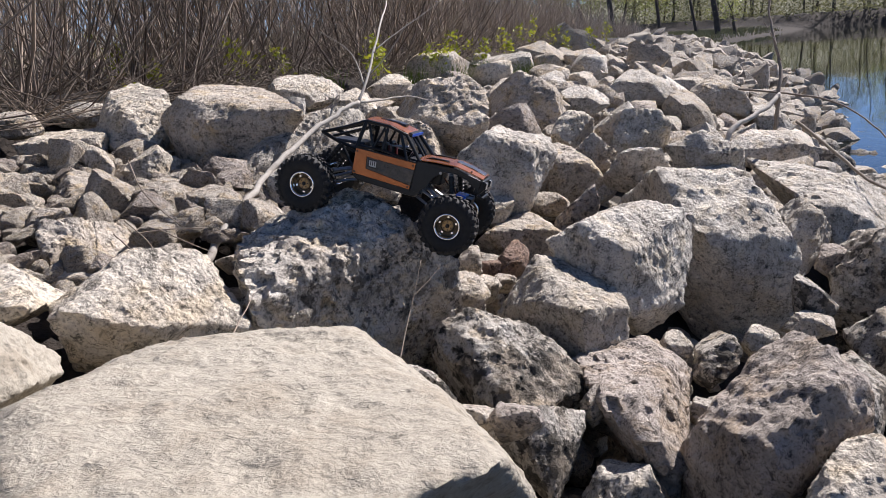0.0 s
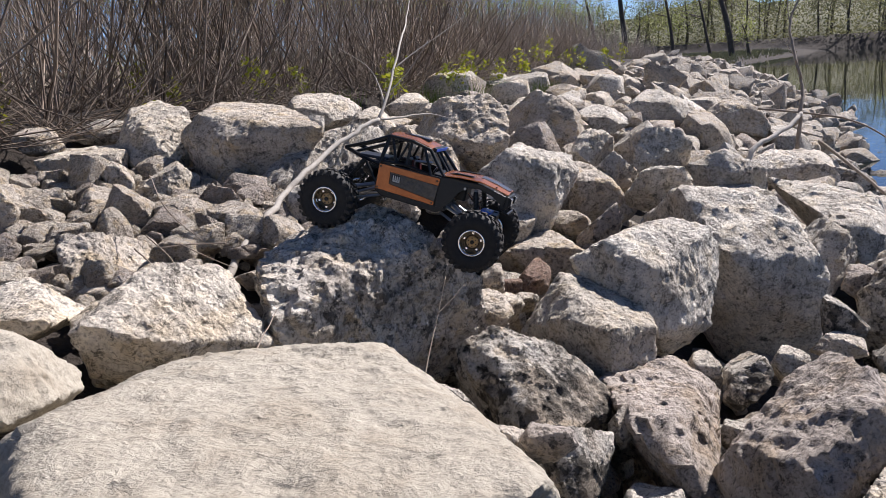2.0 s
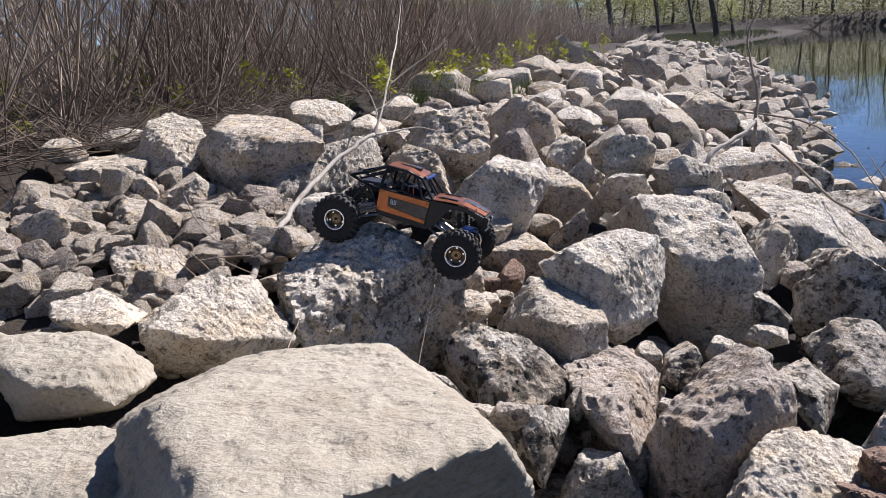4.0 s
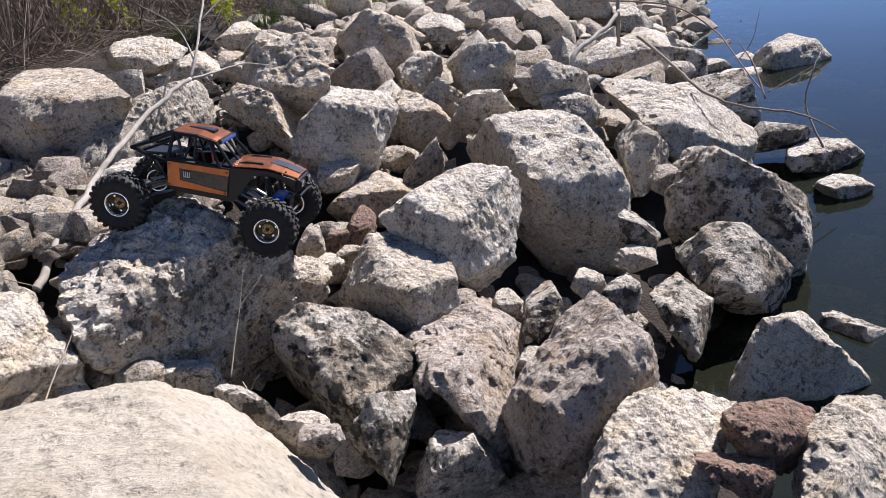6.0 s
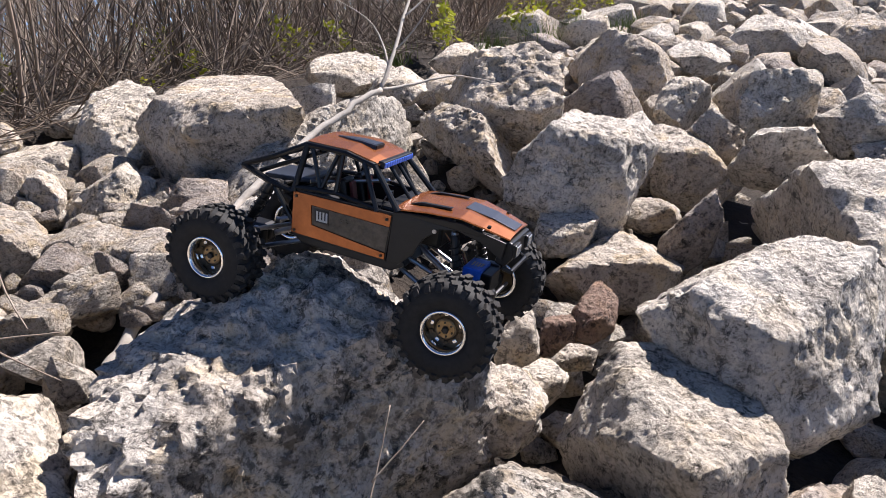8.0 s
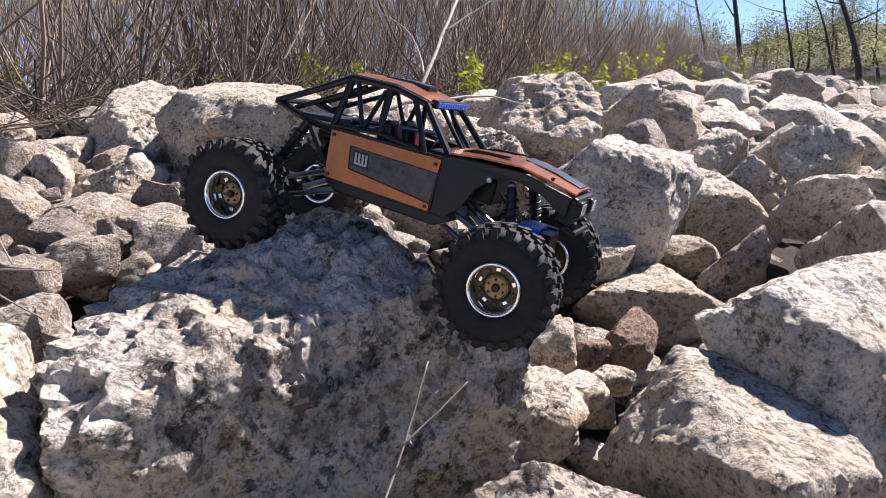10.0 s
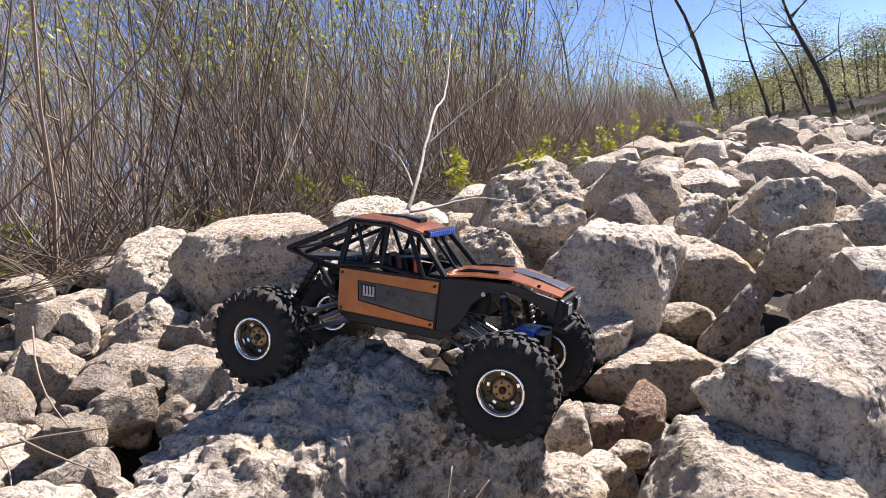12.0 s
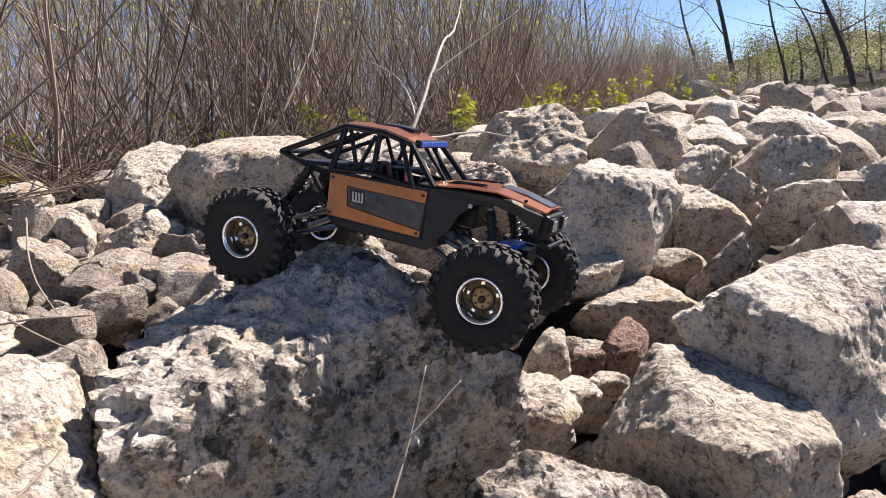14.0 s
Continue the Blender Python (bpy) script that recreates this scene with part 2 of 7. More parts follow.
def water_material():
    m, t, b = material("river_water", (0.040, 0.046, 0.030), 0.03, spec=0.5)
    b.inputs["IOR"].default_value = 1.33
    co = t.nodes.new("ShaderNodeTexCoord").outputs["Object"]
    stretch = node(t, "ShaderNodeMapping", [(co, "Vector")])
    stretch.inputs["Scale"].default_value = (1.0, 0.55, 1.0)
    w = noise_of(t, stretch.outputs["Vector"], 2.2, 3, 0.5)
    bump = node(t, "ShaderNodeBump", [(w, "Height")], Strength=0.10, Distance=0.02)
    t.links.new(bump.outputs["Normal"], b.inputs["Normal"])
    b.inputs["Transmission Weight"].default_value = 0.7
    return m


WATER = water_material()

# ---- tools for meshes ----
def lattice(i, j, k, seed):
    """Hash of whole-number places to 0..1."""
    h = (i * 374761393 + j * 668265263 + k * 2147483647 + seed * 1274126177) & 0xFFFFFFFF
    h = ((h ^ (h >> 13)) * 1103515245) & 0xFFFFFFFF
    h = ((h ^ (h >> 16)) * 2246822519) & 0xFFFFFFFF
    return ((h ^ (h >> 15)) & 0xFFFFFF) / float(0xFFFFFF)


def soft_noise(p, seed):
    """Smooth noise, -1..1, at the rows of p."""
    q = np.floor(p).astype(np.int64)
    f = p - q
    f = f * f * f * (f * (f * 6 - 15) + 10)
    s = 0.0
    for a in (0, 1):
        for b in (0, 1):
            for c in (0, 1):
                w = (f[:, 0] if a else 1 - f[:, 0]) * (f[:, 1] if b else 1 - f[:, 1]) * (f[:, 2] if c else 1 - f[:, 2])
                s = s + w * lattice(q[:, 0] + a, q[:, 1] + b, q[:, 2] + c, seed)
    return s * 2 - 1


def layers(p, seed, octaves, gain=0.5, ridged=False):
    s, g = 0.0, 1.0
    for o in range(octaves):
        n = soft_noise(p * 2.03 ** o + 7.1 * o, seed + o)
        s = s + g * (1 - 2 * np.abs(n) if ridged else n)
        g *= gain
    return s


def mesh_of(name, verts, faces, mat, smooth=False):
    me = bpy.data.meshes.new(name)
    me.from_pydata([tuple(v) for v in np.asarray(verts).tolist()], [], faces if isinstance(faces, list) else faces.tolist())
    me.materials.append(mat)
    if smooth:
        me.polygons.foreach_set("use_smooth", [True] * len(me.polygons))
    me.update()
    return me


def crisp(me, degrees=27):
    """Smooth faces that keep their sharp breaks."""
    me.set_sharp_from_angle(angle=radians(degrees))
    return me


def part(name, bm, mat, parent, label="", smooth=False):
    """Links a bmesh as one mesh object under a thing or a part."""
    me = bpy.data.meshes.new(name)
    bm.to_mesh(me)
    bm.free()
    me.materials.append(mat)
    if smooth:
        me.polygons.foreach_set("use_smooth", [True] * len(me.polygons))
    ob = new(name, me)
    ob.parent = parent
    if label:
        tagged(ob, label)
    return ob


def tubes(paths, radii, sides):
    """Vertices and faces of tapered tubes: paths (n, k, 3), radii (n, k)."""
    n, k, _ = paths.shape
    d = np.gradient(paths, axis=1)
    d /= np.linalg.norm(d, axis=2, keepdims=True) + 1e-9
    ref = np.where(np.abs(d[:, :, 2:3]) > 0.9, np.array([1.0, 0, 0]), np.array([0, 0, 1.0]))
    u = np.cross(d, ref)
    u /= np.linalg.norm(u, axis=2, keepdims=True) + 1e-9
    v = np.cross(d, u)
    ang = np.arange(sides) * 2 * np.pi / sides
    ring = u[:, :, None, :] * np.cos(ang)[None, None, :, None] + v[:, :, None, :] * np.sin(ang)[None, None, :, None]
    verts = (paths[:, :, None, :] + ring * radii[:, :, None, None]).reshape(-1, 3)
    a = np.arange(n)[:, None, None] * k * sides + np.arange(k - 1)[None, :, None] * sides
    s = np.arange(sides)[None, None, :]
    s2 = (s + 1) % sides
    quads = np.stack([a + s, a + s2, a + sides + s2, a + sides + s], axis=-1).reshape(-1, 4)
    return verts, quads


# ---- ground, water ----
def bank_side(x, y):
    """Metres from the shoreline, negative on land."""
    shore = np.where(y < 13, 1.25 + 0.275 * y, 4.825 + 0.165 * (y - 13))
    shore = np.where(y > 48, 10.6 + 0.42 * (y - 48), shore)
    return (x - shore) / 1.037


BANK_AT = [-40.0, -8.0, -4.0, -3.0, -2.1, -1.6, -0.7, 0.0, 0.4, 2.0, 8.0, 60.0]
BANK_Z = [1.5, 0.95, 0.90, 0.86, 0.74, 0.60, 0.20, -0.08, -0.30, -0.9, -1.5, -1.6]


def bank_height(x, y):
    z = np.interp(bank_side(x, y), BANK_AT, BANK_Z)
    flat = np.clip((y - 22.0) / 22.0, 0, 1)           # further off the bank sinks to a low gravel bar
    z = np.where(z > 0.25, z + (0.25 - z) * flat * 0.75, z)
    far = np.clip((y - 93.0 + 0.35 * np.maximum(x - 20, 0)) / 6.0, 0, 1)
    return z + (1.6 - z) * far * far


def ground():
    xs = np.concatenate([np.linspace(-400, -12, 14), np.linspace(-10, 7, 120), np.linspace(8, 60, 40), np.linspace(70, 500, 12)])
    ys = np.concatenate([np.linspace(-200, -4, 10), np.linspace(-3, 14, 120), np.linspace(14.6, 110, 60), np.linspace(130, 900, 12)])
    gx, gy = np.meshgrid(xs, ys)
    p = np.stack([gx.ravel(), gy.ravel(), np.zeros(gx.size)], 1)
    z = bank_height(p[:, 0], p[:, 1])
    near = np.clip(1 - np.hypot(p[:, 0], p[:, 1] - 3) / 30, 0, 1)
    z = z + near * (0.05 * layers(p * 1.7, 3, 4) - 0.14 * (bank_side(p[:, 0], p[:, 1]) > -3.5) - 0.13 * np.clip((bank_side(p[:, 0], p[:, 1]) + 2.2) * 2, 0, 1) * np.clip((-bank_side(p[:, 0], p[:, 1]) - 0.6) * 2, 0, 1))
    p[:, 2] = z
    w = len(xs)
    i = np.arange(len(ys) - 1)[:, None] * w + np.arange(w - 1)[None, :]
    faces = np.stack([i, i + 1, i + w + 1, i + w], -1).reshape(-1, 4)
    return tagged(new("ground", mesh_of("ground", p, faces, SOIL, True)), "dark soil river bank sloping down to the water", "ground", kind="structure")


ground()
bm = bmesh.new()
bmesh.ops.create_grid(bm, x_segments=2, y_segments=2, size=450)
me = bpy.data.meshes.new("water")
bm.to_mesh(me)
bm.free()
me.materials.append(WATER)
water = tagged(new("water", me), "calm green-brown river water reflecting sky and trees", "river", kind="structure")
water.location = (440, 300, 0)

# ---- boulders ----
def ball(level):
    """Unit directions and triangles of an icosphere."""
    bm = bmesh.new()
    bmesh.ops.create_icosphere(bm, subdivisions=level, radius=1.0)
    v = np.array([q.co[:] for q in bm.verts])
    f = [[q.index for q in t.verts] for t in bm.faces]
    bm.free()
    return v / np.linalg.norm(v, axis=1, keepdims=True), np.array(f)


BALLS = {level: ball(level) for level in (2, 3, 4, 5, 6, 7)}


def chips(p, seed):
    """Broken plates: each cell of space has a tilt of its own, so that the stone steps and breaks along sharp lines."""
    q = np.floor(p).astype(np.int64)
    near = np.full(len(p), 9.0)
    lift = np.zeros(len(p))
    for a in (-1, 0, 1):
        for b in (-1, 0, 1):
            for c in (-1, 0, 1):
                i, j, k = q[:, 0] + a, q[:, 1] + b, q[:, 2] + c
                d = p - np.stack([i + lattice(i, j, k, seed), j + lattice(i, j, k, seed + 1), k + lattice(i, j, k, seed + 2)], 1)
                r = (d * d).sum(1)
                tilt = np.stack([lattice(i, j, k, seed + 3), lattice(i, j, k, seed + 4), lattice(i, j, k, seed + 5)], 1) - 0.5
                new_lift = (d * tilt).sum(1) + 0.3 * (lattice(i, j, k, seed + 6) - 0.5)
                closer = r < near
                near = np.where(closer, r, near)
                lift = np.where(closer, new_lift, lift)
    return lift


def lumps(p, seed):
    """Distance to the nearest of scattered points: domes that meet in creases, -0.5..0.5 or so."""
    q = np.floor(p).astype(np.int64)
    near = np.full(len(p), 9.0)
    for a in (-1, 0, 1):
        for b in (-1, 0, 1):
            for c in (-1, 0, 1):
                i, j, k = q[:, 0] + a, q[:, 1] + b, q[:, 2] + c
                d = p - np.stack([i + lattice(i, j, k, seed), j + lattice(i, j, k, seed + 1), k + lattice(i, j, k, seed + 2)], 1)
                near = np.minimum(near, (d * d).sum(1))
    return 0.55 - np.sqrt(near)


def stone_shape(way, normals, dists, seed, sharp, size, worn=1.0, unit=1.0):
    """Points of a worn, broken stone: flat facets with rounded edges, lumpy, chipped and pitted."""
    dots = np.maximum(way @ normals.T, 0) / dists
    r = (dots ** sharp).sum(1) ** (-1.0 / sharp)
    p = way * r[:, None]
    q = p / size + seed * 3.7
    bent = q + 0.12 * np.stack([layers(q * 3.0, seed + 5, 3), layers(q * 3.0, seed + 6, 3), layers(q * 3.0, seed + 7, 3)], 1)
    warp = 0.018 * layers(q * 2.2, seed, 3) + 0.028 * lumps(bent * 3.0, seed + 20) + 0.034 * chips(bent * 3.4, seed + 30)
    fine = min(1.0, 0.34 * unit / size)                       # small relief keeps its own size on large stones
    g = p / (size * fine) + seed * 1.9
    curl = g + 0.05 * np.stack([layers(g * 7.0, seed + 8, 3), layers(g * 7.0, seed + 9, 3), layers(g * 7.0, seed + 10, 3)], 1)
    grain = fine * (0.024 * layers(g * 9.0, seed + 40, 5, 0.66, True) + 0.022 * layers(g * 4.5, seed + 44, 4, 0.62))
    knobs = -fine * (0.085 * lumps(curl * 6.5, seed + 50) + 0.045 * lumps(curl * 15.0, seed + 55)) + fine * 0.012 * chips(curl * 9.0, seed + 35)
    hole = fine * (np.clip(layers(curl * 10.0, seed + 60, 4, 0.65) - 0.66, 0, 0.4) * 0.03 + np.clip(layers(curl * 24.0, seed + 66, 3, 0.6) - 0.60, 0, 0.4) * 0.016)
    bed = 0.009 * soft_noise(q * np.array([2.0, 2.0, 17.0]), seed + 80)
    return p * (1 + worn * (warp + knobs + grain + bed - hole))[:, None]


def facets(rows):
    az, el, d = (np.array(c, float) for c in zip(*rows))
    az, el = np.radians(az), np.radians(el)
    return np.stack([np.cos(el) * np.cos(az), np.cos(el) * np.sin(az), np.sin(el)], 1), d


def boulder(label, seed, kind, place, rows, fine=5, sharp=36, name="boulder", worn=1.0, knocks=9):
    n, d = facets(rows)
    rng = np.random.default_rng(seed)
    extra = rng.normal(size=(knocks, 3))
    extra /= np.linalg.norm(extra, axis=1, keepdims=True)
    reach = (np.maximum(extra @ n.T, 0) / d)
    support = 1.0 / (reach ** 6).sum(1) ** (1 / 6)
    n, d = np.vstack([n, extra]), np.concatenate([d, support * 1.04])
    way, faces = BALLS[fine]
    size = float(np.median(d)) * 2.2
    p = stone_shape(way, n, d * 1.03, seed, sharp, size, worn)
    ob = new(name, crisp(mesh_of(name, p, faces, ROCK[kind], True), 58 if kind == "cream" else 44))
    ob.location = place
    return tagged(ob, label, "rock", "riprap boulders")

boulder("dark lichen-speckled limestone boulder", 301, "lichen", (-0.090, 1.661, 0.541), [(137, -45, 0.170), (41, 43, 0.194), (-41, -19, 0.179), (-40, -1, 0.182), (17, -6, 0.247), (136, 67, 0.197), (-148, -20, 0.187), (-154, -7, 0.192), (175, 49, 0.208), (145, -59, 0.177), (176, -43, 0.179), (-141, 74, 0.216), (-59, 63, 0.232), (101, 1, 0.283), (110, -19, 0.260), (-55, 47, 0.244), (-68, -24, 0.238), (-26, 6, 0.211)], fine=7, sharp=44, worn=1.2, knocks=2)
boulder("pale cream limestone boulder with a flat top", 343, "pale", (0.391, 1.715, 0.476), [(114, -67, 0.099), (-14, 70, 0.087), (-131, -7, 0.095), (1, -60, 0.104), (28, 37, 0.113), (5, -3, 0.127), (85, 28, 0.146), (150, 27, 0.118), (-46, 2, 0.144), (-46, -58, 0.107), (119, 40, 0.129), (-154, 45, 0.102), (-118, -58, 0.103), (159, -17, 0.125), (-126, 65, 0.103), (-174, 38, 0.111), (158, -65, 0.099), (-81, -61, 0.109)], fine=6, sharp=64, knocks=1, worn=0.6)
boulder("grey weathered limestone boulder with a dark overhanging front", 344, "grey", (0.532, 1.891, 0.534), [(-146, -46, 0.106), (-37, 12, 0.111), (84, 38, 0.137), (-53, 61, 0.120), (15, -37, 0.159), (149, 59, 0.123), (99, -50, 0.133), (126, 47, 0.119), (112, -28, 0.129), (128, -19, 0.129), (-118, 15, 0.156), (-51, -43, 0.145), (-20, 5, 0.136), (-126, -21, 0.138), (175, -35, 0.137), (-104, 25, 0.157), (152, 81, 0.130), (-55, 5, 0.128)], fine=6, sharp=64, knocks=1, worn=0.7)
boulder("grey weathered limestone boulder", 304, "grey", (0.881, 2.545, 0.340), [(123, -37, 0.159), (180, -32, 0.160), (-133, -24, 0.210), (-12, -4, 0.228), (2, 33, 0.212), (-82, -22, 0.269), (136, 56, 0.310), (108, 67, 0.286), (22, 57, 0.251), (-72, 62, 0.304), (80, -40, 0.234), (42, 78, 0.271), (27, 4, 0.268), (-58, 50, 0.297), (53, -53, 0.271), (-68, 2, 0.303), (-107, 55, 0.359), (-7, 11, 0.224)], fine=6, sharp=44, knocks=2)
boulder("dark limestone boulder peppered with black lichen", 305, "pepper", (1.511, 2.605, 0.185), [(13, 55, 0.139), (81, -55, 0.125), (-124, -21, 0.187), (155, -11, 0.207), (-22, -8, 0.235), (-97, 26, 0.215), (138, 28, 0.251), (50, -32, 0.150), (-119, 0, 0.195), (-136, 23, 0.233), (52, 72, 0.194), (-90, -23, 0.278), (46, -51, 0.168), (-164, 23, 0.258), (-107, 14, 0.212), (162, 30, 0.259), (167, 1, 0.231), (41, -2, 0.194)], fine=6, sharp=44, knocks=3)
boulder("dark limestone boulder peppered with black lichen", 306, "pepper", (0.274, 1.513, 0.409), [(162, -77, 0.108), (37, 38, 0.102), (-36, -18, 0.148), (-152, -31, 0.100), (-28, 50, 0.116), (63, 53, 0.106), (6, -7, 0.144), (107, -69, 0.122), (-131, -17, 0.121), (94, -17, 0.172), (141, 50, 0.143), (-89, 59, 0.138), (-177, 6, 0.137), (-129, 20, 0.141), (-166, -12, 0.120), (-15, 73, 0.124), (123, 6, 0.202), (-163, 4, 0.136)], fine=6, sharp=44, knocks=3)
boulder("dark limestone boulder peppered with black lichen", 307, "pepper", (1.410, 2.282, 0.112), [(177, -43, 0.106), (-43, -12, 0.128), (4, 42, 0.101), (153, -67, 0.110), (122, 46, 0.145), (90, -58, 0.148), (-38, 30, 0.116), (-170, 41, 0.186), (50, 62, 0.119), (75, 0, 0.185), (-112, 70, 0.158), (-108, -26, 0.210), (-23, -7, 0.145), (-62, 49, 0.152), (83, -35, 0.184), (116, -66, 0.133), (-97, -83, 0.163)], fine=5, sharp=44, knocks=3)
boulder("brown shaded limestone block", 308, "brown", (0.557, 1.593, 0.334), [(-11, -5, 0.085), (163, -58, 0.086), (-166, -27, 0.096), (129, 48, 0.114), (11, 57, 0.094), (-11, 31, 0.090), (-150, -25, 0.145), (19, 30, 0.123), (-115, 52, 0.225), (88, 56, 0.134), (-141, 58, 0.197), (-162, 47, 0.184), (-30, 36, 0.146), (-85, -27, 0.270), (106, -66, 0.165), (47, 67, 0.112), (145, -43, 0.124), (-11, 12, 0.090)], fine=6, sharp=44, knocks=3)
boulder("dark limestone boulder peppered with black lichen", 309, "pepper", (0.713, 1.678, 0.372), [(149, 60, 0.036), (-12, -30, 0.028), (-28, -43, 0.031), (171, 20, 0.036), (-153, -51, 0.053), (2, 15, 0.051), (171, -6, 0.050), (10, 36, 0.060), (26, -76, 0.106), (121, 44, 0.124), (104, -70, 0.154), (165, -59, 0.101), (-177, -39, 0.064), (42, 44, 0.129), (108, 27, 0.204)], fine=5, sharp=44, knocks=3)
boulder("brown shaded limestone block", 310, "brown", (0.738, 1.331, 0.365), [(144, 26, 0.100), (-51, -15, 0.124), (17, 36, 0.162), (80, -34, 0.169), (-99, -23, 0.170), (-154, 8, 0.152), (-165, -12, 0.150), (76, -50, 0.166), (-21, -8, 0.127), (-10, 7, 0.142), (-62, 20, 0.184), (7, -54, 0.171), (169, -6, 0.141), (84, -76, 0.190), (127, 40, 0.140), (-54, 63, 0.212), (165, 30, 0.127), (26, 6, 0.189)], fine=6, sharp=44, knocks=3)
boulder("pale cream limestone boulder", 345, "pale", (0.813, 1.083, 0.378), [(-27, -9, 0.092), (21, -79, 0.074), (-32, 63, 0.083), (147, 20, 0.086), (164, -1, 0.097), (-102, -25, 0.160), (-108, 68, 0.103), (93, 47, 0.120), (103, -60, 0.095), (88, -75, 0.081), (42, 41, 0.151), (113, -37, 0.117), (168, 32, 0.108), (160, -34, 0.114), (-69, 83, 0.092)], fine=6, sharp=44, knocks=2)
boulder("pale cream limestone boulder", 312, "pale", (1.367, 1.801, 0.079), [(3, 38, 0.088), (-89, 13, 0.086), (90, -24, 0.080), (137, 15, 0.093), (-94, -25, 0.111), (125, -80, 0.126), (118, 37, 0.100), (-96, 28, 0.107), (151, -10, 0.138), (-31, -17, 0.211), (81, 53, 0.109), (38, 24, 0.114), (111, -9, 0.094), (-113, 65, 0.157)], fine=5, sharp=44, knocks=4)
boulder("grey weathered limestone boulder with a smooth front", 337, "grey", (0.217, 2.628, 0.645), [(108, -52, 0.081), (166, 53, 0.117), (-9, 71, 0.136), (59, 70, 0.140), (74, -62, 0.088), (6, -31, 0.127), (-93, 8, 0.186), (-107, -33, 0.184), (-174, -15, 0.162), (174, 38, 0.132), (117, -24, 0.128), (-18, -21, 0.149), (13, -4, 0.167), (-77, 17, 0.183), (-29, 4, 0.169), (-66, -35, 0.192), (-13, 38, 0.169), (-130, 27, 0.198)], fine=6, sharp=60, knocks=1, worn=0.8)
boulder("tan pitted limestone boulder", 314, "tan", (-0.093, 2.838, 0.710), [(-161, -48, 0.057), (14, -6, 0.107), (25, 47, 0.072), (95, -56, 0.086), (-127, -22, 0.104), (172, -66, 0.061), (35, 63, 0.080), (173, 53, 0.132), (-111, 47, 0.118), (-127, 63, 0.108), (-2, 49, 0.102), (21, -57, 0.143)], fine=6, sharp=44, knocks=3)
boulder("tan limestone boulder with a pale top and a dark hollow beneath", 338, "tan", (-0.694, 2.729, 0.792), [(-32, 83, 0.154), (48, -32, 0.072), (178, -26, 0.185), (-82, -24, 0.252), (21, -38, 0.096), (163, -41, 0.185), (-171, 23, 0.243), (36, 38, 0.166), (-165, 44, 0.237), (-164, -16, 0.207), (30, 20, 0.151), (-104, -21, 0.251), (-102, 51, 0.252), (-64, -74, 0.229), (-116, 2, 0.274), (-114, 36, 0.271), (-135, -15, 0.250), (-83, 24, 0.320)], fine=6, sharp=60, knocks=1, worn=0.7)
boulder("grey weathered limestone boulder", 316, "grey", (-0.468, 2.731, 0.728), [(143, -47, 0.106), (-25, -19, 0.143), (-176, 49, 0.112), (166, 69, 0.100), (155, 27, 0.091), (-22, -1, 0.137), (-7, 7, 0.156), (-42, -65, 0.189), (-79, -36, 0.317), (119, 77, 0.129), (25, -32, 0.249), (-127, 55, 0.214), (1, -14, 0.187), (45, 52, 0.242), (-168, -14, 0.275), (-68, 62, 0.200), (147, -21, 0.120), (-36, 35, 0.200)], fine=6, sharp=44, knocks=2)
boulder("angular pale limestone boulder", 339, "pale", (-1.094, 2.741, 0.853), [(101, -60, 0.048), (-98, 74, 0.106), (30, -16, 0.092), (64, -42, 0.056), (-129, 50, 0.116), (-165, 26, 0.147), (-102, -33, 0.191), (47, 53, 0.142), (-159, -28, 0.128), (-121, 26, 0.139), (-42, 41, 0.154), (35, 15, 0.117), (-140, -17, 0.145), (177, 61, 0.165), (-41, 57, 0.133), (-22, -33, 0.200), (-94, 15, 0.179), (-57, 30, 0.178)], fine=6, sharp=60, knocks=1, worn=0.8)
boulder("pale flat-topped limestone block", 340, "pale", (-1.293, 2.638, 0.763), [(-138, 85, 0.082), (71, -54, 0.054), (33, -9, 0.089), (-178, -48, 0.110), (82, 76, 0.105), (-153, -29, 0.128), (-90, -28, 0.164), (-169, 50, 0.154), (-124, -19, 0.149), (36, 11, 0.104), (-27, -30, 0.192), (-111, 5, 0.170), (-81, 14, 0.201), (-91, -8, 0.181), (-36, -13, 0.228), (-4, 6, 0.204)], fine=6, sharp=60, knocks=1, worn=0.8)
boulder("tan pitted limestone boulder", 341, "tan", (-0.886, 2.039, 0.698), [(83, -58, 0.038), (2, 69, 0.068), (-105, -22, 0.105), (62, -41, 0.042), (40, 24, 0.061), (33, -12, 0.065), (-156, -11, 0.097), (-135, 45, 0.090), (-164, 27, 0.099), (46, 39, 0.073), (-174, 45, 0.108), (-126, 11, 0.103), (-33, -35, 0.144), (-27, 37, 0.126), (136, -55, 0.074), (159, -40, 0.097), (-53, 7, 0.161), (-177, 15, 0.118)], fine=6, sharp=60, knocks=2, worn=0.8)
boulder("pale cream limestone boulder", 342, "pale", (-0.868, 2.348, 0.725), [(145, -59, 0.035), (2, 5, 0.078), (-153, 67, 0.068), (-180, 52, 0.073), (9, -18, 0.078), (133, -45, 0.046), (-99, 34, 0.094), (-81, 24, 0.106), (30, 49, 0.087), (-159, -31, 0.072), (-104, -33, 0.111), (48, 40, 0.097), (34, -10, 0.086), (-126, -26, 0.101), (-177, -47, 0.059)], fine=6, sharp=60, knocks=2, worn=0.8)
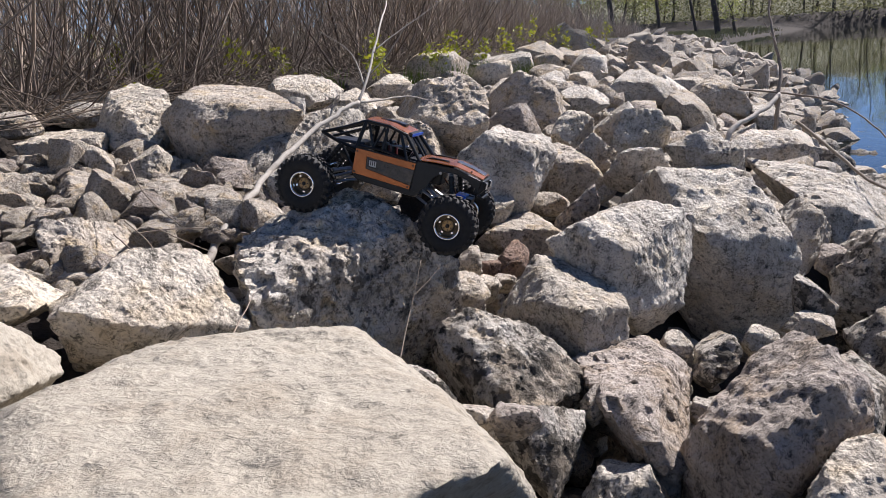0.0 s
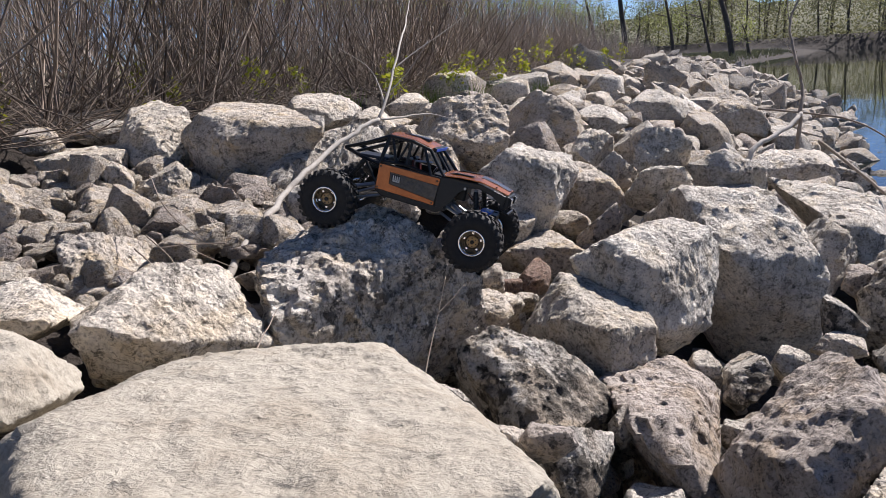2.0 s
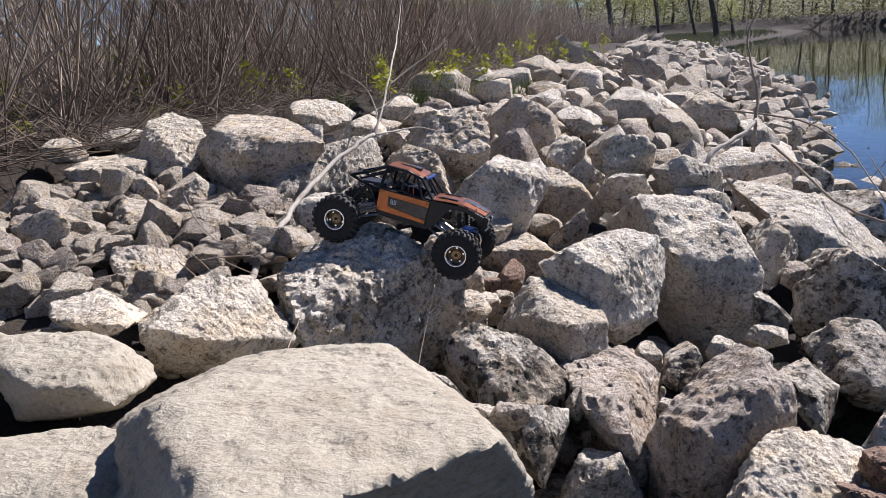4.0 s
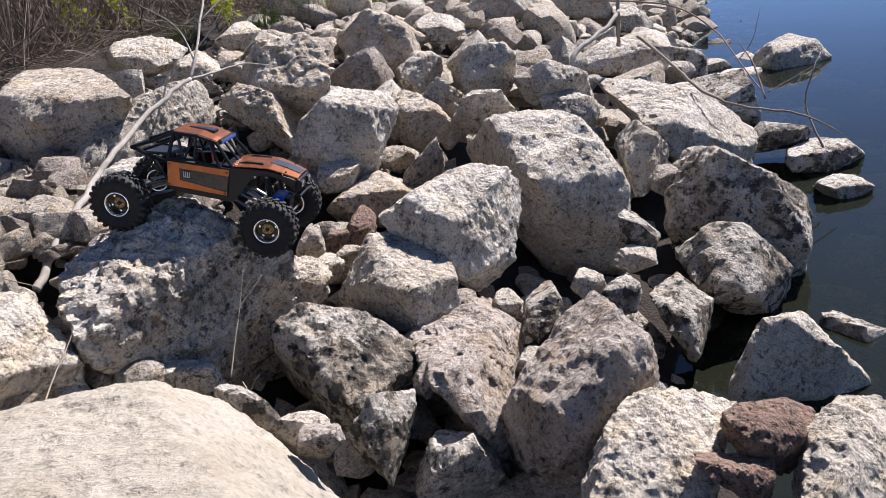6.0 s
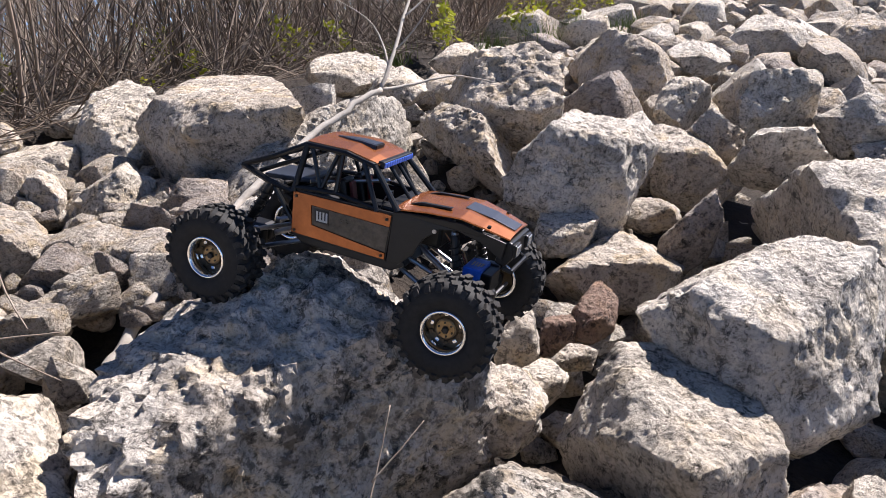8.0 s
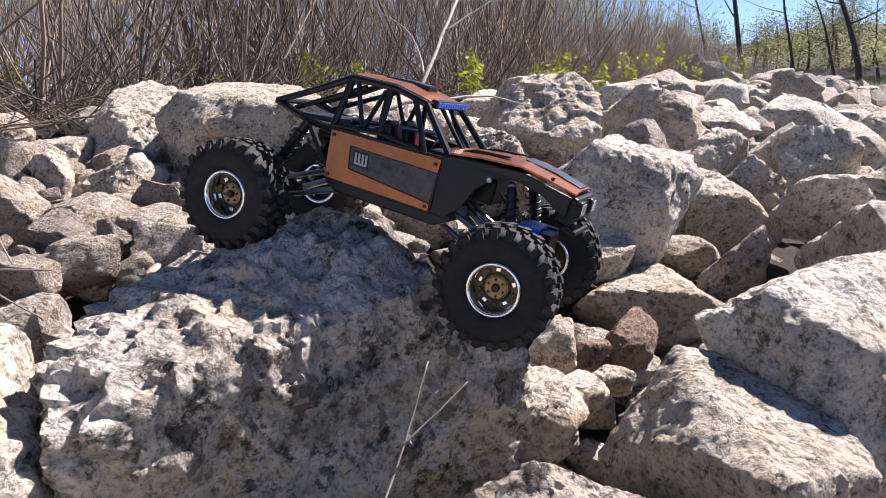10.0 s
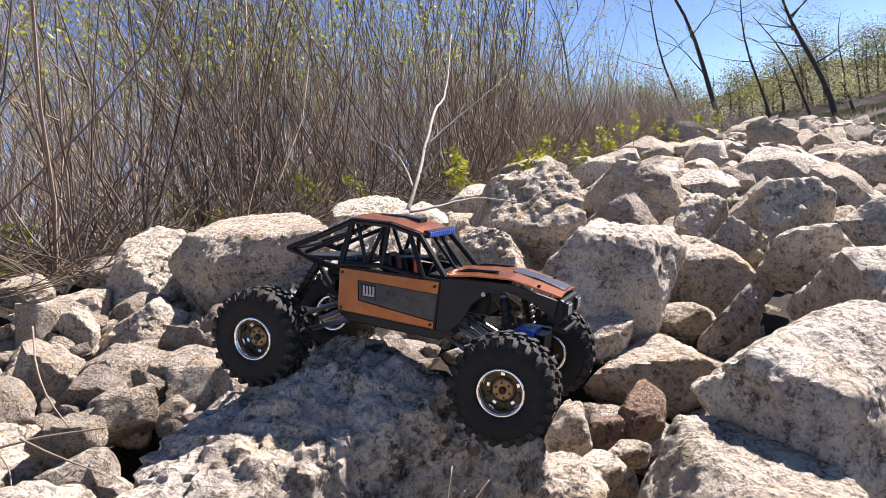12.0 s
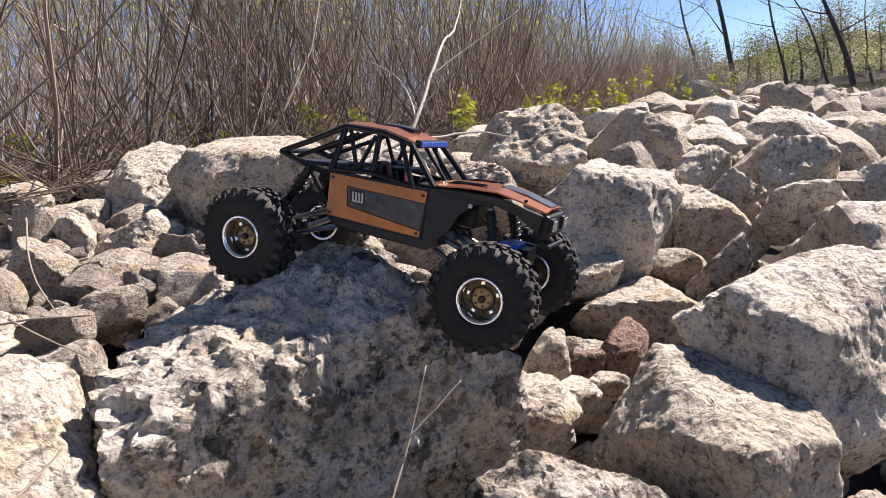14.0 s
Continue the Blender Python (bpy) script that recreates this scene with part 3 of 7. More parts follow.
boulder("tan pitted limestone boulder", 321, "tan", (-0.635, 1.587, 0.669), [(177, -54, 0.046), (-7, 35, 0.062), (-8, -21, 0.090), (-141, -18, 0.069), (99, 66, 0.077), (127, 56, 0.090), (52, 16, 0.107), (157, -47, 0.049), (-147, 0, 0.081), (-84, 46, 0.108), (157, -27, 0.069), (45, -10, 0.119), (-115, 20, 0.108), (-6, 3, 0.085)], fine=6, sharp=44, knocks=3)
boulder("pale cream limestone boulder", 322, "pale", (-0.328, 1.299, 0.640), [(147, -55, 0.063), (-65, -36, 0.106), (105, 61, 0.104), (-34, 63, 0.092), (42, -5, 0.124), (-22, 46, 0.093), (175, 51, 0.110), (-48, -23, 0.117), (-146, -10, 0.145), (28, 29, 0.118), (-89, -21, 0.139), (143, 7, 0.125), (-152, 64, 0.117), (-153, 6, 0.150), (-87, -69, 0.111), (49, -20, 0.133), (-158, -22, 0.138)], fine=6, sharp=44, worn=0.9, knocks=2)
boulder("tan pitted limestone boulder", 323, "tan", (0.293, 4.046, 0.737), [(82, -61, 0.096), (19, 61, 0.123), (169, 54, 0.164), (-117, -30, 0.181), (179, -10, 0.193), (11, 41, 0.135), (-111, 32, 0.166), (69, -8, 0.174), (-86, 43, 0.172), (-58, -33, 0.226), (6, -8, 0.194), (-153, 41, 0.175)], fine=5, sharp=44)
boulder("pale cream limestone boulder", 324, "pale", (0.477, 3.438, 0.671), [(151, -37, 0.044), (-29, -18, 0.066), (166, 43, 0.071), (41, 71, 0.080), (6, 11, 0.093), (-55, 15, 0.092), (-114, -39, 0.124), (-59, 44, 0.101), (89, 38, 0.109), (127, 8, 0.084), (176, -8, 0.079), (5, -10, 0.107)], fine=5, sharp=44)
boulder("pale cream limestone boulder", 325, "pale", (0.758, 3.429, 0.632), [(173, -12, 0.098), (83, 78, 0.103), (-59, -25, 0.090), (122, -56, 0.089), (-77, 28, 0.119), (-4, -7, 0.112), (118, -26, 0.103), (5, 36, 0.126), (99, 3, 0.141), (65, 9, 0.187), (-23, -14, 0.114)], fine=5, sharp=44, knocks=3)
boulder("tan pitted limestone boulder", 326, "tan", (0.549, 3.062, 0.605), [(17, 48, 0.064), (-83, 27, 0.078), (160, 46, 0.071), (-28, -22, 0.078), (-162, -35, 0.056), (180, -25, 0.055), (25, -48, 0.066), (116, -65, 0.062), (-133, -29, 0.074), (77, 2, 0.093), (67, -45, 0.070), (1, -8, 0.074), (161, -34, 0.061), (127, 16, 0.092)], fine=5, sharp=44)
boulder("grey weathered limestone boulder", 327, "grey", (0.694, 2.888, 0.591), [(47, -63, 0.071), (161, 39, 0.079), (53, 74, 0.067), (6, 33, 0.084), (-128, -28, 0.076), (-105, -32, 0.086), (59, -14, 0.101), (-114, -47, 0.079), (-3, -8, 0.112), (172, -9, 0.120), (-144, 10, 0.097), (76, 20, 0.110), (-73, 43, 0.132), (-89, 60, 0.117)], fine=5, sharp=44)
boulder("grey weathered limestone boulder", 328, "grey", (1.039, 3.414, 0.518), [(-73, -31, 0.094), (19, 63, 0.097), (120, -56, 0.097), (142, 60, 0.118), (171, -25, 0.114), (-4, 11, 0.134), (100, 2, 0.131), (-7, -8, 0.149), (112, -28, 0.113), (-57, 46, 0.135), (145, -40, 0.103), (-59, -13, 0.109), (-103, 46, 0.168), (-111, -8, 0.157), (-139, -28, 0.147), (81, 22, 0.151)], fine=5, sharp=44, knocks=3)
boulder("grey weathered limestone boulder", 329, "grey", (1.597, 3.308, 0.227), [(-179, -35, 0.128), (133, -51, 0.140), (-32, 46, 0.131), (-55, -10, 0.194), (71, -16, 0.232), (-134, 81, 0.242), (-40, 75, 0.183), (45, 60, 0.227), (53, 28, 0.245), (6, -7, 0.288), (14, 46, 0.194), (34, 74, 0.218)], fine=6, sharp=44, knocks=3)
boulder("grey weathered limestone boulder", 330, "grey", (1.274, 2.986, 0.329), [(175, -10, 0.072), (11, 44, 0.073), (178, 43, 0.076), (62, -86, 0.081), (-28, -12, 0.111), (18, -52, 0.099), (-29, 16, 0.124), (157, -12, 0.179)], fine=5, sharp=44)
boulder("tan pitted limestone boulder", 331, "tan", (-0.024, 3.009, 0.810), [(88, -70, 0.089), (-86, 49, 0.137), (-102, -31, 0.176), (13, -10, 0.141), (109, 79, 0.123), (46, -43, 0.099), (177, 43, 0.142), (20, 33, 0.153), (-158, 26, 0.126), (87, 37, 0.185), (-162, -12, 0.139), (-173, -26, 0.145), (52, 0, 0.160), (-138, 40, 0.132), (-62, 50, 0.164)], fine=6, sharp=44, knocks=3)
boulder("dark limestone boulder peppered with black lichen", 332, "pepper", (1.143, 1.984, 0.131), [(174, -29, 0.044), (-25, -6, 0.058), (134, -61, 0.045), (13, 41, 0.080), (-27, 83, 0.079), (-14, 66, 0.069), (134, 31, 0.105), (95, -70, 0.059), (-32, 18, 0.071), (-153, -23, 0.103), (-121, 18, 0.164), (-5, -53, 0.082), (16, -66, 0.078)], fine=5, sharp=44, knocks=3)
boulder("tan pitted limestone boulder", 333, "tan", (0.450, 1.413, 0.407), [(42, 39, 0.031), (152, 31, 0.022), (-41, -19, 0.023), (10, -69, 0.027), (-59, 56, 0.029), (-61, 37, 0.029), (-138, -22, 0.038), (108, -50, 0.028), (176, -42, 0.029), (129, -41, 0.027), (179, -7, 0.030), (1, -8, 0.034)], fine=5, sharp=44)
boulder("dark limestone boulder peppered with black lichen", 334, "pepper", (0.361, 1.313, 0.371), [(-17, -12, 0.043), (102, 50, 0.056), (156, 29, 0.047), (-33, 37, 0.054), (-140, -19, 0.072), (110, -67, 0.057), (2, -54, 0.056), (-116, 41, 0.077), (-174, -60, 0.065), (126, 3, 0.065), (3, -9, 0.067), (-174, -8, 0.067)], fine=5, sharp=44)
boulder("grey weathered limestone boulder", 335, "grey", (0.489, 1.295, 0.286), [(-84, -20, 0.058), (150, 25, 0.055), (68, 46, 0.048), (30, 29, 0.059), (154, 75, 0.064), (9, -72, 0.064), (169, -66, 0.063), (-81, 52, 0.088), (61, -56, 0.069), (141, -57, 0.067), (-180, -8, 0.085), (-5, -7, 0.086), (54, -7, 0.079)], fine=5, sharp=44)
boulder("pale cream limestone boulder", 346, "pale", (1.100, 1.028, 0.357), [(123, -65, 0.058), (-30, -4, 0.074), (-42, 44, 0.076), (150, -1, 0.075), (-150, 75, 0.111), (-140, -53, 0.115), (122, 29, 0.090), (-16, 62, 0.085), (-102, -37, 0.137), (138, 14, 0.078), (-73, -18, 0.128), (72, 48, 0.128), (1, 28, 0.122), (124, -49, 0.065), (88, 82, 0.098), (51, -70, 0.107), (-36, 27, 0.080)], fine=6, sharp=44, knocks=2)
boulder("dark reddish sandstone rock lying on a pale boulder", 347, "red", (0.988, 1.065, 0.444), [(134, -69, 0.034), (90, 49, 0.040), (-21, -8, 0.062), (-26, 59, 0.042), (-62, -16, 0.055), (-157, -50, 0.051), (167, -21, 0.060), (28, 79, 0.041), (130, 26, 0.054), (-97, -22, 0.064), (45, 47, 0.053), (145, 83, 0.054), (-60, 28, 0.059), (-91, 6, 0.075), (-139, 57, 0.089), (110, -46, 0.046)], fine=6, sharp=44, knocks=3)
boulder("flat reddish sandstone rock lying on a pale boulder", 348, "red", (0.922, 0.992, 0.429), [(143, -69, 0.025), (76, 48, 0.025), (59, 69, 0.023), (-26, -8, 0.040), (-159, -44, 0.029), (-176, -34, 0.035), (-109, -21, 0.041), (-20, 57, 0.033), (-59, -16, 0.042), (-100, 14, 0.052), (-122, 48, 0.061), (-66, 33, 0.047), (-37, -73, 0.043)], fine=6, sharp=44, knocks=3)
boulder("large smooth cream limestone slab", 11, "cream", (0.051, 0.928, 0.557), [(156, 67, 0.220), (157, 61, 0.227), (106, 71, 0.178), (-172, 41, 0.337), (24, 29, 0.207), (34, 41, 0.175), (-100, -48, 0.300), (-48, -38, 0.200), (-148, 2, 0.383), (97, 54, 0.175), (129, 58, 0.200), (41, 22, 0.196), (-142, 24, 0.364), (40, 84, 0.184), (94, 7, 0.178), (108, 34, 0.205), (63, 19, 0.194), (108, -83, 0.384)], fine=7, sharp=26, worn=0.5, knocks=2)
boulder("large smooth cream limestone slab", 12, "cream", (-0.417, 0.940, 0.690), [(95, 69, 0.090), (59, 52, 0.072), (52, 44, 0.077), (-4, -53, 0.079), (-5, -53, 0.078), (-84, -63, 0.067), (-65, -66, 0.062), (-146, 11, 0.129), (-57, 84, 0.066), (94, 7, 0.150), (-87, 72, 0.085), (95, 34, 0.134), (-85, -30, 0.099), (-121, 15, 0.138)], fine=6, sharp=40, worn=0.7)
boulder("large smooth cream limestone slab", 13, "cream", (-0.273, 0.721, 0.622), [(86, 61, 0.096), (71, 54, 0.083), (54, 39, 0.072), (52, 36, 0.075), (35, 13, 0.150), (3, -31, 0.250), (-91, -51, 0.121), (-143, 12, 0.208), (-48, 85, 0.066), (-87, -9, 0.121), (94, 7, 0.150), (-70, 77, 0.076), (91, 29, 0.131), (71, 15, 0.135), (-88, -23, 0.116), (-119, 16, 0.180)], fine=6, sharp=40, worn=0.6)
boulder("pale cream limestone boulder", 15, "pale", (-0.538, 1.184, 0.707), [(126, 74, 0.067), (53, 52, 0.065), (36, 20, 0.087), (6, -47, 0.101), (-122, -51, 0.031), (-99, -65, 0.035), (-147, 11, 0.131), (-74, 76, 0.037), (-87, -10, 0.070), (94, 7, 0.085), (-28, 65, 0.069), (75, 25, 0.083), (61, 5, 0.103), (-103, -24, 0.056)], fine=5, sharp=40)
boulder("pale cream limestone boulder", 22, "pale", (-0.843, 2.181, 0.696), [(165, 74, 0.047), (38, 45, 0.031), (19, -28, 0.043), (-75, -77, 0.040), (-145, -32, 0.029), (-71, 79, 0.026), (-87, 4, 0.035), (94, 7, 0.045), (-109, 60, 0.037), (112, 41, 0.059), (66, 21, 0.045), (-83, -39, 0.045), (89, -67, 0.064), (-118, -13, 0.037)], fine=5, sharp=40)
boulder("grey weathered limestone boulder", 24, "grey", (-0.316, 2.124, 0.683), [(171, 65, 0.091), (18, 13, 0.091), (5, -34, 0.096), (-78, -75, 0.088), (-155, -25, 0.096), (-162, 2, 0.084), (-34, 86, 0.077), (-86, 9, 0.064), (94, 7, 0.086), (-119, 56, 0.096), (-60, 65, 0.090), (81, 37, 0.105), (-23, 22, 0.112), (49, 1, 0.113), (-36, -17, 0.110), (-84, -37, 0.092), (90, -69, 0.138), (-125, -9, 0.090)], fine=5, sharp=40)
boulder("tan pitted limestone boulder", 29, "tan", (0.467, 2.970, 0.574), [(167, 51, 0.120), (7, 37, 0.072), (5, 30, 0.076), (-16, -46, 0.097), (-154, -60, 0.114), (180, 4, 0.087), (-78, 70, 0.071), (-86, 7, 0.081), (94, 7, 0.103), (-134, 51, 0.101), (-37, 38, 0.092), (-52, -23, 0.109), (-113, -33, 0.123), (135, -57, 0.166), (-143, 13, 0.110)], fine=5, sharp=40)
boulder("tan pitted limestone boulder", 30, "tan", (0.378, 2.656, 0.524), [(176, 17, 0.058), (133, 73, 0.046), (13, 49, 0.046), (-7, -16, 0.062), (-71, -74, 0.038), (-147, -65, 0.043), (21, 86, 0.036), (-75, -4, 0.058), (106, 7, 0.080), (-89, 67, 0.059), (114, 38, 0.072), (-34, 43, 0.062), (-36, -4, 0.068), (-73, -38, 0.053)], fine=5, sharp=40)
boulder("tan pitted limestone boulder", 31, "tan", (0.301, 2.417, 0.473), [(165, 50, 0.085), (161, 55, 0.084), (17, 49, 0.092), (-11, -21, 0.120), (-36, -58, 0.094), (-100, -69, 0.092), (-159, -36, 0.131), (-40, 83, 0.057), (-75, -3, 0.099), (106, 7, 0.130), (90, 39, 0.129), (-38, -7, 0.124), (-58, -29, 0.105), (-119, -20, 0.151)], fine=5, sharp=40)
boulder("reddish brown sandstone rock", 32, "red", (0.265, 2.188, 0.457), [(-177, 6, 0.041), (168, 39, 0.040), (19, 41, 0.056), (-4, -13, 0.039), (-24, -48, 0.039), (-130, -60, 0.053), (-64, 71, 0.032), (-75, -1, 0.047), (106, 7, 0.060), (-137, 14, 0.062), (138, 19, 0.057), (-26, 39, 0.046), (-33, -2, 0.048), (-50, -24, 0.046), (-96, -32, 0.056), (149, -60, 0.091)], fine=5, sharp=40)
boulder("reddish brown sandstone rock", 33, "red", (0.190, 2.160, 0.432), [(177, 26, 0.030), (146, 60, 0.036), (4, -2, 0.039), (-51, -63, 0.036), (-151, -40, 0.043), (52, 85, 0.042), (-75, 2, 0.043), (106, 7, 0.060), (-137, 33, 0.053), (122, 31, 0.052), (-28, 6, 0.050), (-65, -31, 0.043), (76, -72, 0.082), (-114, -21, 0.052)], fine=5, sharp=40)
boulder("tan pitted limestone boulder", 34, "tan", (0.241, 2.029, 0.449), [(160, 46, 0.025), (39, 54, 0.028), (-6, -19, 0.032), (-79, -65, 0.021), (-160, -27, 0.035), (56, 85, 0.022), (-75, -2, 0.028), (106, 7, 0.040), (-135, 54, 0.040), (133, 23, 0.038), (-35, -6, 0.037), (-76, -33, 0.026), (113, -74, 0.051), (-123, -13, 0.042)], fine=5, sharp=40)
boulder("pale cream limestone boulder", 35, "pale", (0.208, 1.849, 0.493), [(171, 35, 0.037), (29, 42, 0.037), (-12, -32, 0.032), (-18, -40, 0.032), (-141, -45, 0.035), (-162, -17, 0.035), (23, 86, 0.022), (-75, 1, 0.038), (106, 7, 0.050), (141, 17, 0.051), (-48, 70, 0.032), (97, 33, 0.048), (-40, -14, 0.040), (-107, -24, 0.042), (-126, -5, 0.048)], fine=5, sharp=40)
boulder("tan pitted limestone boulder", 36, "tan", (0.164, 1.918, 0.521), [(176, 33, 0.032), (33, 50, 0.061), (8, 2, 0.034), (-7, -31, 0.033), (-135, -51, 0.057), (-166, -6, 0.038), (24, 86, 0.055), (-74, 7, 0.036), (106, 7, 0.050), (-135, 38, 0.049), (-25, 49, 0.058), (-25, 9, 0.043), (-37, -14, 0.039), (-102, -27, 0.055), (-129, 3, 0.049)], fine=5, sharp=40)
boulder("grey weathered limestone boulder", 37, "grey", (0.177, 1.760, 0.475), [(-178, 18, 0.029), (-179, 19, 0.029), (34, 41, 0.037), (14, 11, 0.039), (-23, -43, 0.034), (-99, -58, 0.044), (76, 82, 0.046), (-75, 3, 0.042), (106, 7, 0.060), (-135, 25, 0.050), (69, 21, 0.060), (-22, 16, 0.051), (-49, -21, 0.042), (-84, -29, 0.046)], fine=5, sharp=40)
boulder("brown shaded limestone block", 38, "brown", (0.478, 2.525, 0.524), [(160, 48, 0.039), (161, 47, 0.039), (-14, -25, 0.040), (-13, -24, 0.041), (-28, -52, 0.061), (-164, -46, 0.102), (-178, -15, 0.095), (-19, 85, 0.092), (-74, 7, 0.058), (106, 7, 0.080), (-132, 55, 0.072), (132, 24, 0.071), (-40, -10, 0.055), (-117, -29, 0.109), (151, -18, 0.116)], fine=5, sharp=40)
boulder("pale cream limestone boulder", 46, "pale", (0.640, 1.686, 0.392), [(148, 46, 0.045), (11, 36, 0.032), (-7, 0, 0.030), (-122, -63, 0.045), (-180, -13, 0.029), (-74, 76, 0.030), (-86, 8, 0.030), (94, 7, 0.039), (-147, 56, 0.042), (120, 22, 0.046), (49, 18, 0.046), (-39, 9, 0.036), (-100, -31, 0.043), (-142, -1, 0.041)], fine=5, sharp=40)
boulder("grey weathered limestone boulder", 61, "grey", (1.054, 3.264, 0.462), [(171, 7, 0.178), (14, 64, 0.085), (-11, 6, 0.123), (-22, -34, 0.138), (-168, -57, 0.048), (-151, -69, 0.054), (-67, 81, 0.054), (-87, 4, 0.089), (94, 7, 0.112), (-80, 66, 0.065), (90, 40, 0.116), (-41, 13, 0.122), (-51, -15, 0.128), (-120, -33, 0.092)], fine=5, sharp=40)
boulder("tan pitted limestone boulder", 67, "tan", (0.280, 4.425, 0.713), [(179, 41, 0.202), (8, 51, 0.119), (9, 54, 0.113), (-12, -54, 0.186), (-70, -81, 0.120), (-134, -78, 0.120), (-172, -30, 0.202), (-61, 83, 0.110), (-87, -4, 0.191), (94, 7, 0.250), (-81, 62, 0.152), (-53, -30, 0.235), (-96, -41, 0.181), (-134, -14, 0.258)], fine=5, sharp=40)
boulder("dark lichen-speckled limestone boulder", 68, "lichen", (1.697, 4.884, 0.310), [(156, 53, 0.188), (12, 70, 0.128), (-1, 57, 0.137), (-20, -17, 0.265), (-131, -77, 0.088), (-103, -79, 0.087), (173, -22, 0.248), (-67, 81, 0.107), (-87, 2, 0.133), (94, 7, 0.178), (-60, 57, 0.141), (71, 41, 0.195), (-48, -3, 0.225), (-96, -41, 0.135), (109, -64, 0.177)], fine=5, sharp=40)
boulder("dark limestone boulder peppered with black lichen", 69, "pepper", (2.268, 5.410, 0.140), [(-7, 46, 0.064), (-6, 49, 0.062), (-29, -34, 0.281), (-171, -65, 0.115), (173, -42, 0.105), (-76, 74, 0.140), (-87, 5, 0.180), (94, 7, 0.230), (-132, 60, 0.226), (117, 30, 0.305), (-48, 41, 0.128), (-55, -14, 0.248), (-115, -39, 0.187), (125, -55, 0.240)], fine=5, sharp=40)
boulder("tan pitted limestone boulder", 70, "tan", (1.729, 6.561, 0.496), [(165, 43, 0.193), (-1, 64, 0.195), (-8, 34, 0.177), (-17, -27, 0.253), (-144, -80, 0.118), (-145, -80, 0.119), (174, -20, 0.246), (-77, 72, 0.138), (-87, 4, 0.153), (94, 7, 0.200), (-141, 47, 0.230), (130, 22, 0.248), (-56, 52, 0.164), (-47, -10, 0.236), (-96, -43, 0.169), (107, -62, 0.214)], fine=5, sharp=40)
boulder("grey weathered limestone boulder", 71, "grey", (1.046, 5.755, 0.668), [(170, 47, 0.162), (-4, 30, 0.163), (-45, -79, 0.132), (-152, -78, 0.097), (-172, -62, 0.133), (-77, 72, 0.088), (-87, 1, 0.133), (94, 7, 0.168), (131, 25, 0.217), (-71, 60, 0.108), (81, 45, 0.198), (-41, 31, 0.172), (-78, -41, 0.164), (128, -53, 0.187)], fine=5, sharp=40)
boulder("grey weathered limestone boulder", 72, "grey", (2.993, 5.565, 0.035), [(153, 27, 0.200), (119, 74, 0.154), (4, 70, 0.134), (-16, 41, 0.179), (-46, -59, 0.176), (-91, -77, 0.136), (167, -37, 0.219), (-67, 81, 0.110), (-87, -7, 0.199), (94, 7, 0.250), (127, 10, 0.256), (101, 38, 0.233), (-50, 36, 0.208), (-69, -29, 0.209)], fine=5, sharp=40)
boulder("dark limestone boulder peppered with black lichen", 73, "pepper", (2.196, 3.389, 0.041), [(135, 50, 0.112), (49, 74, 0.073), (-8, 48, 0.106), (-60, -59, 0.099), (-122, -72, 0.070), (167, -31, 0.134), (-54, 84, 0.051), (-87, -1, 0.089), (94, 7, 0.116), (113, 24, 0.129), (-65, 65, 0.075), (82, 38, 0.116), (-49, 42, 0.110), (-75, -28, 0.105)], fine=5, sharp=40)
boulder("dark limestone boulder peppered with black lichen", 74, "pepper", (2.031, 3.515, 0.140), [(81, 75, 0.064), (30, 72, 0.054), (-28, -11, 0.138), (-90, -72, 0.073), (169, -33, 0.110), (-48, 85, 0.044), (-87, 0, 0.078), (94, 7, 0.099), (-79, 68, 0.058), (91, 38, 0.093), (-52, 1, 0.120), (-87, -36, 0.085), (97, -70, 0.135), (-144, -19, 0.147)], fine=5, sharp=40)
boulder("dark limestone boulder peppered with black lichen", 75, "lichen", (2.110, 3.042, 0.022), [(121, 60, 0.064), (1, 55, 0.059), (-48, -45, 0.072), (178, -50, 0.062), (-68, 80, 0.040), (-87, 1, 0.075), (94, 7, 0.091), (-126, 72, 0.071), (105, 29, 0.088), (-49, 48, 0.076), (-67, -20, 0.079), (24, -63, 0.159), (-130, -31, 0.099), (133, -44, 0.109)], fine=5, sharp=40)
boulder("pale cream limestone boulder", 76, "pale", (-0.757, 3.682, 0.885), [(-167, 48, 0.133), (19, 45, 0.136), (8, -44, 0.129), (-19, -79, 0.087), (-145, -70, 0.086), (-157, -41, 0.121), (-76, 74, 0.052), (-87, 0, 0.097), (94, 7, 0.118), (-87, 62, 0.068), (95, 45, 0.127), (-73, -43, 0.116), (78, -61, 0.138), (-122, -20, 0.133)], fine=5, sharp=40)
boulder("pale cream limestone boulder", 77, "pale", (-0.453, 4.217, 0.861), [(-179, 66, 0.073), (15, 47, 0.085), (7, -26, 0.095), (-131, -80, 0.066), (-166, -24, 0.100), (-79, 68, 0.044), (-87, 1, 0.073), (94, 7, 0.089), (122, 40, 0.109), (55, 25, 0.113), (-33, -12, 0.117), (-94, -42, 0.084), (105, -63, 0.107), (-131, -9, 0.108)], fine=5, sharp=40)
boulder("tan pitted limestone boulder", 78, "tan", (-0.273, 3.978, 0.838), [(-177, 51, 0.045), (29, 76, 0.067), (2, -47, 0.047), (-159, -59, 0.078), (-76, 73, 0.035), (-87, 4, 0.067), (94, 7, 0.080), (-128, 46, 0.062), (-66, 61, 0.049), (79, 41, 0.092), (-44, -27, 0.075), (49, -44, 0.088), (-116, -33, 0.089), (135, -55, 0.115)], fine=5, sharp=40)
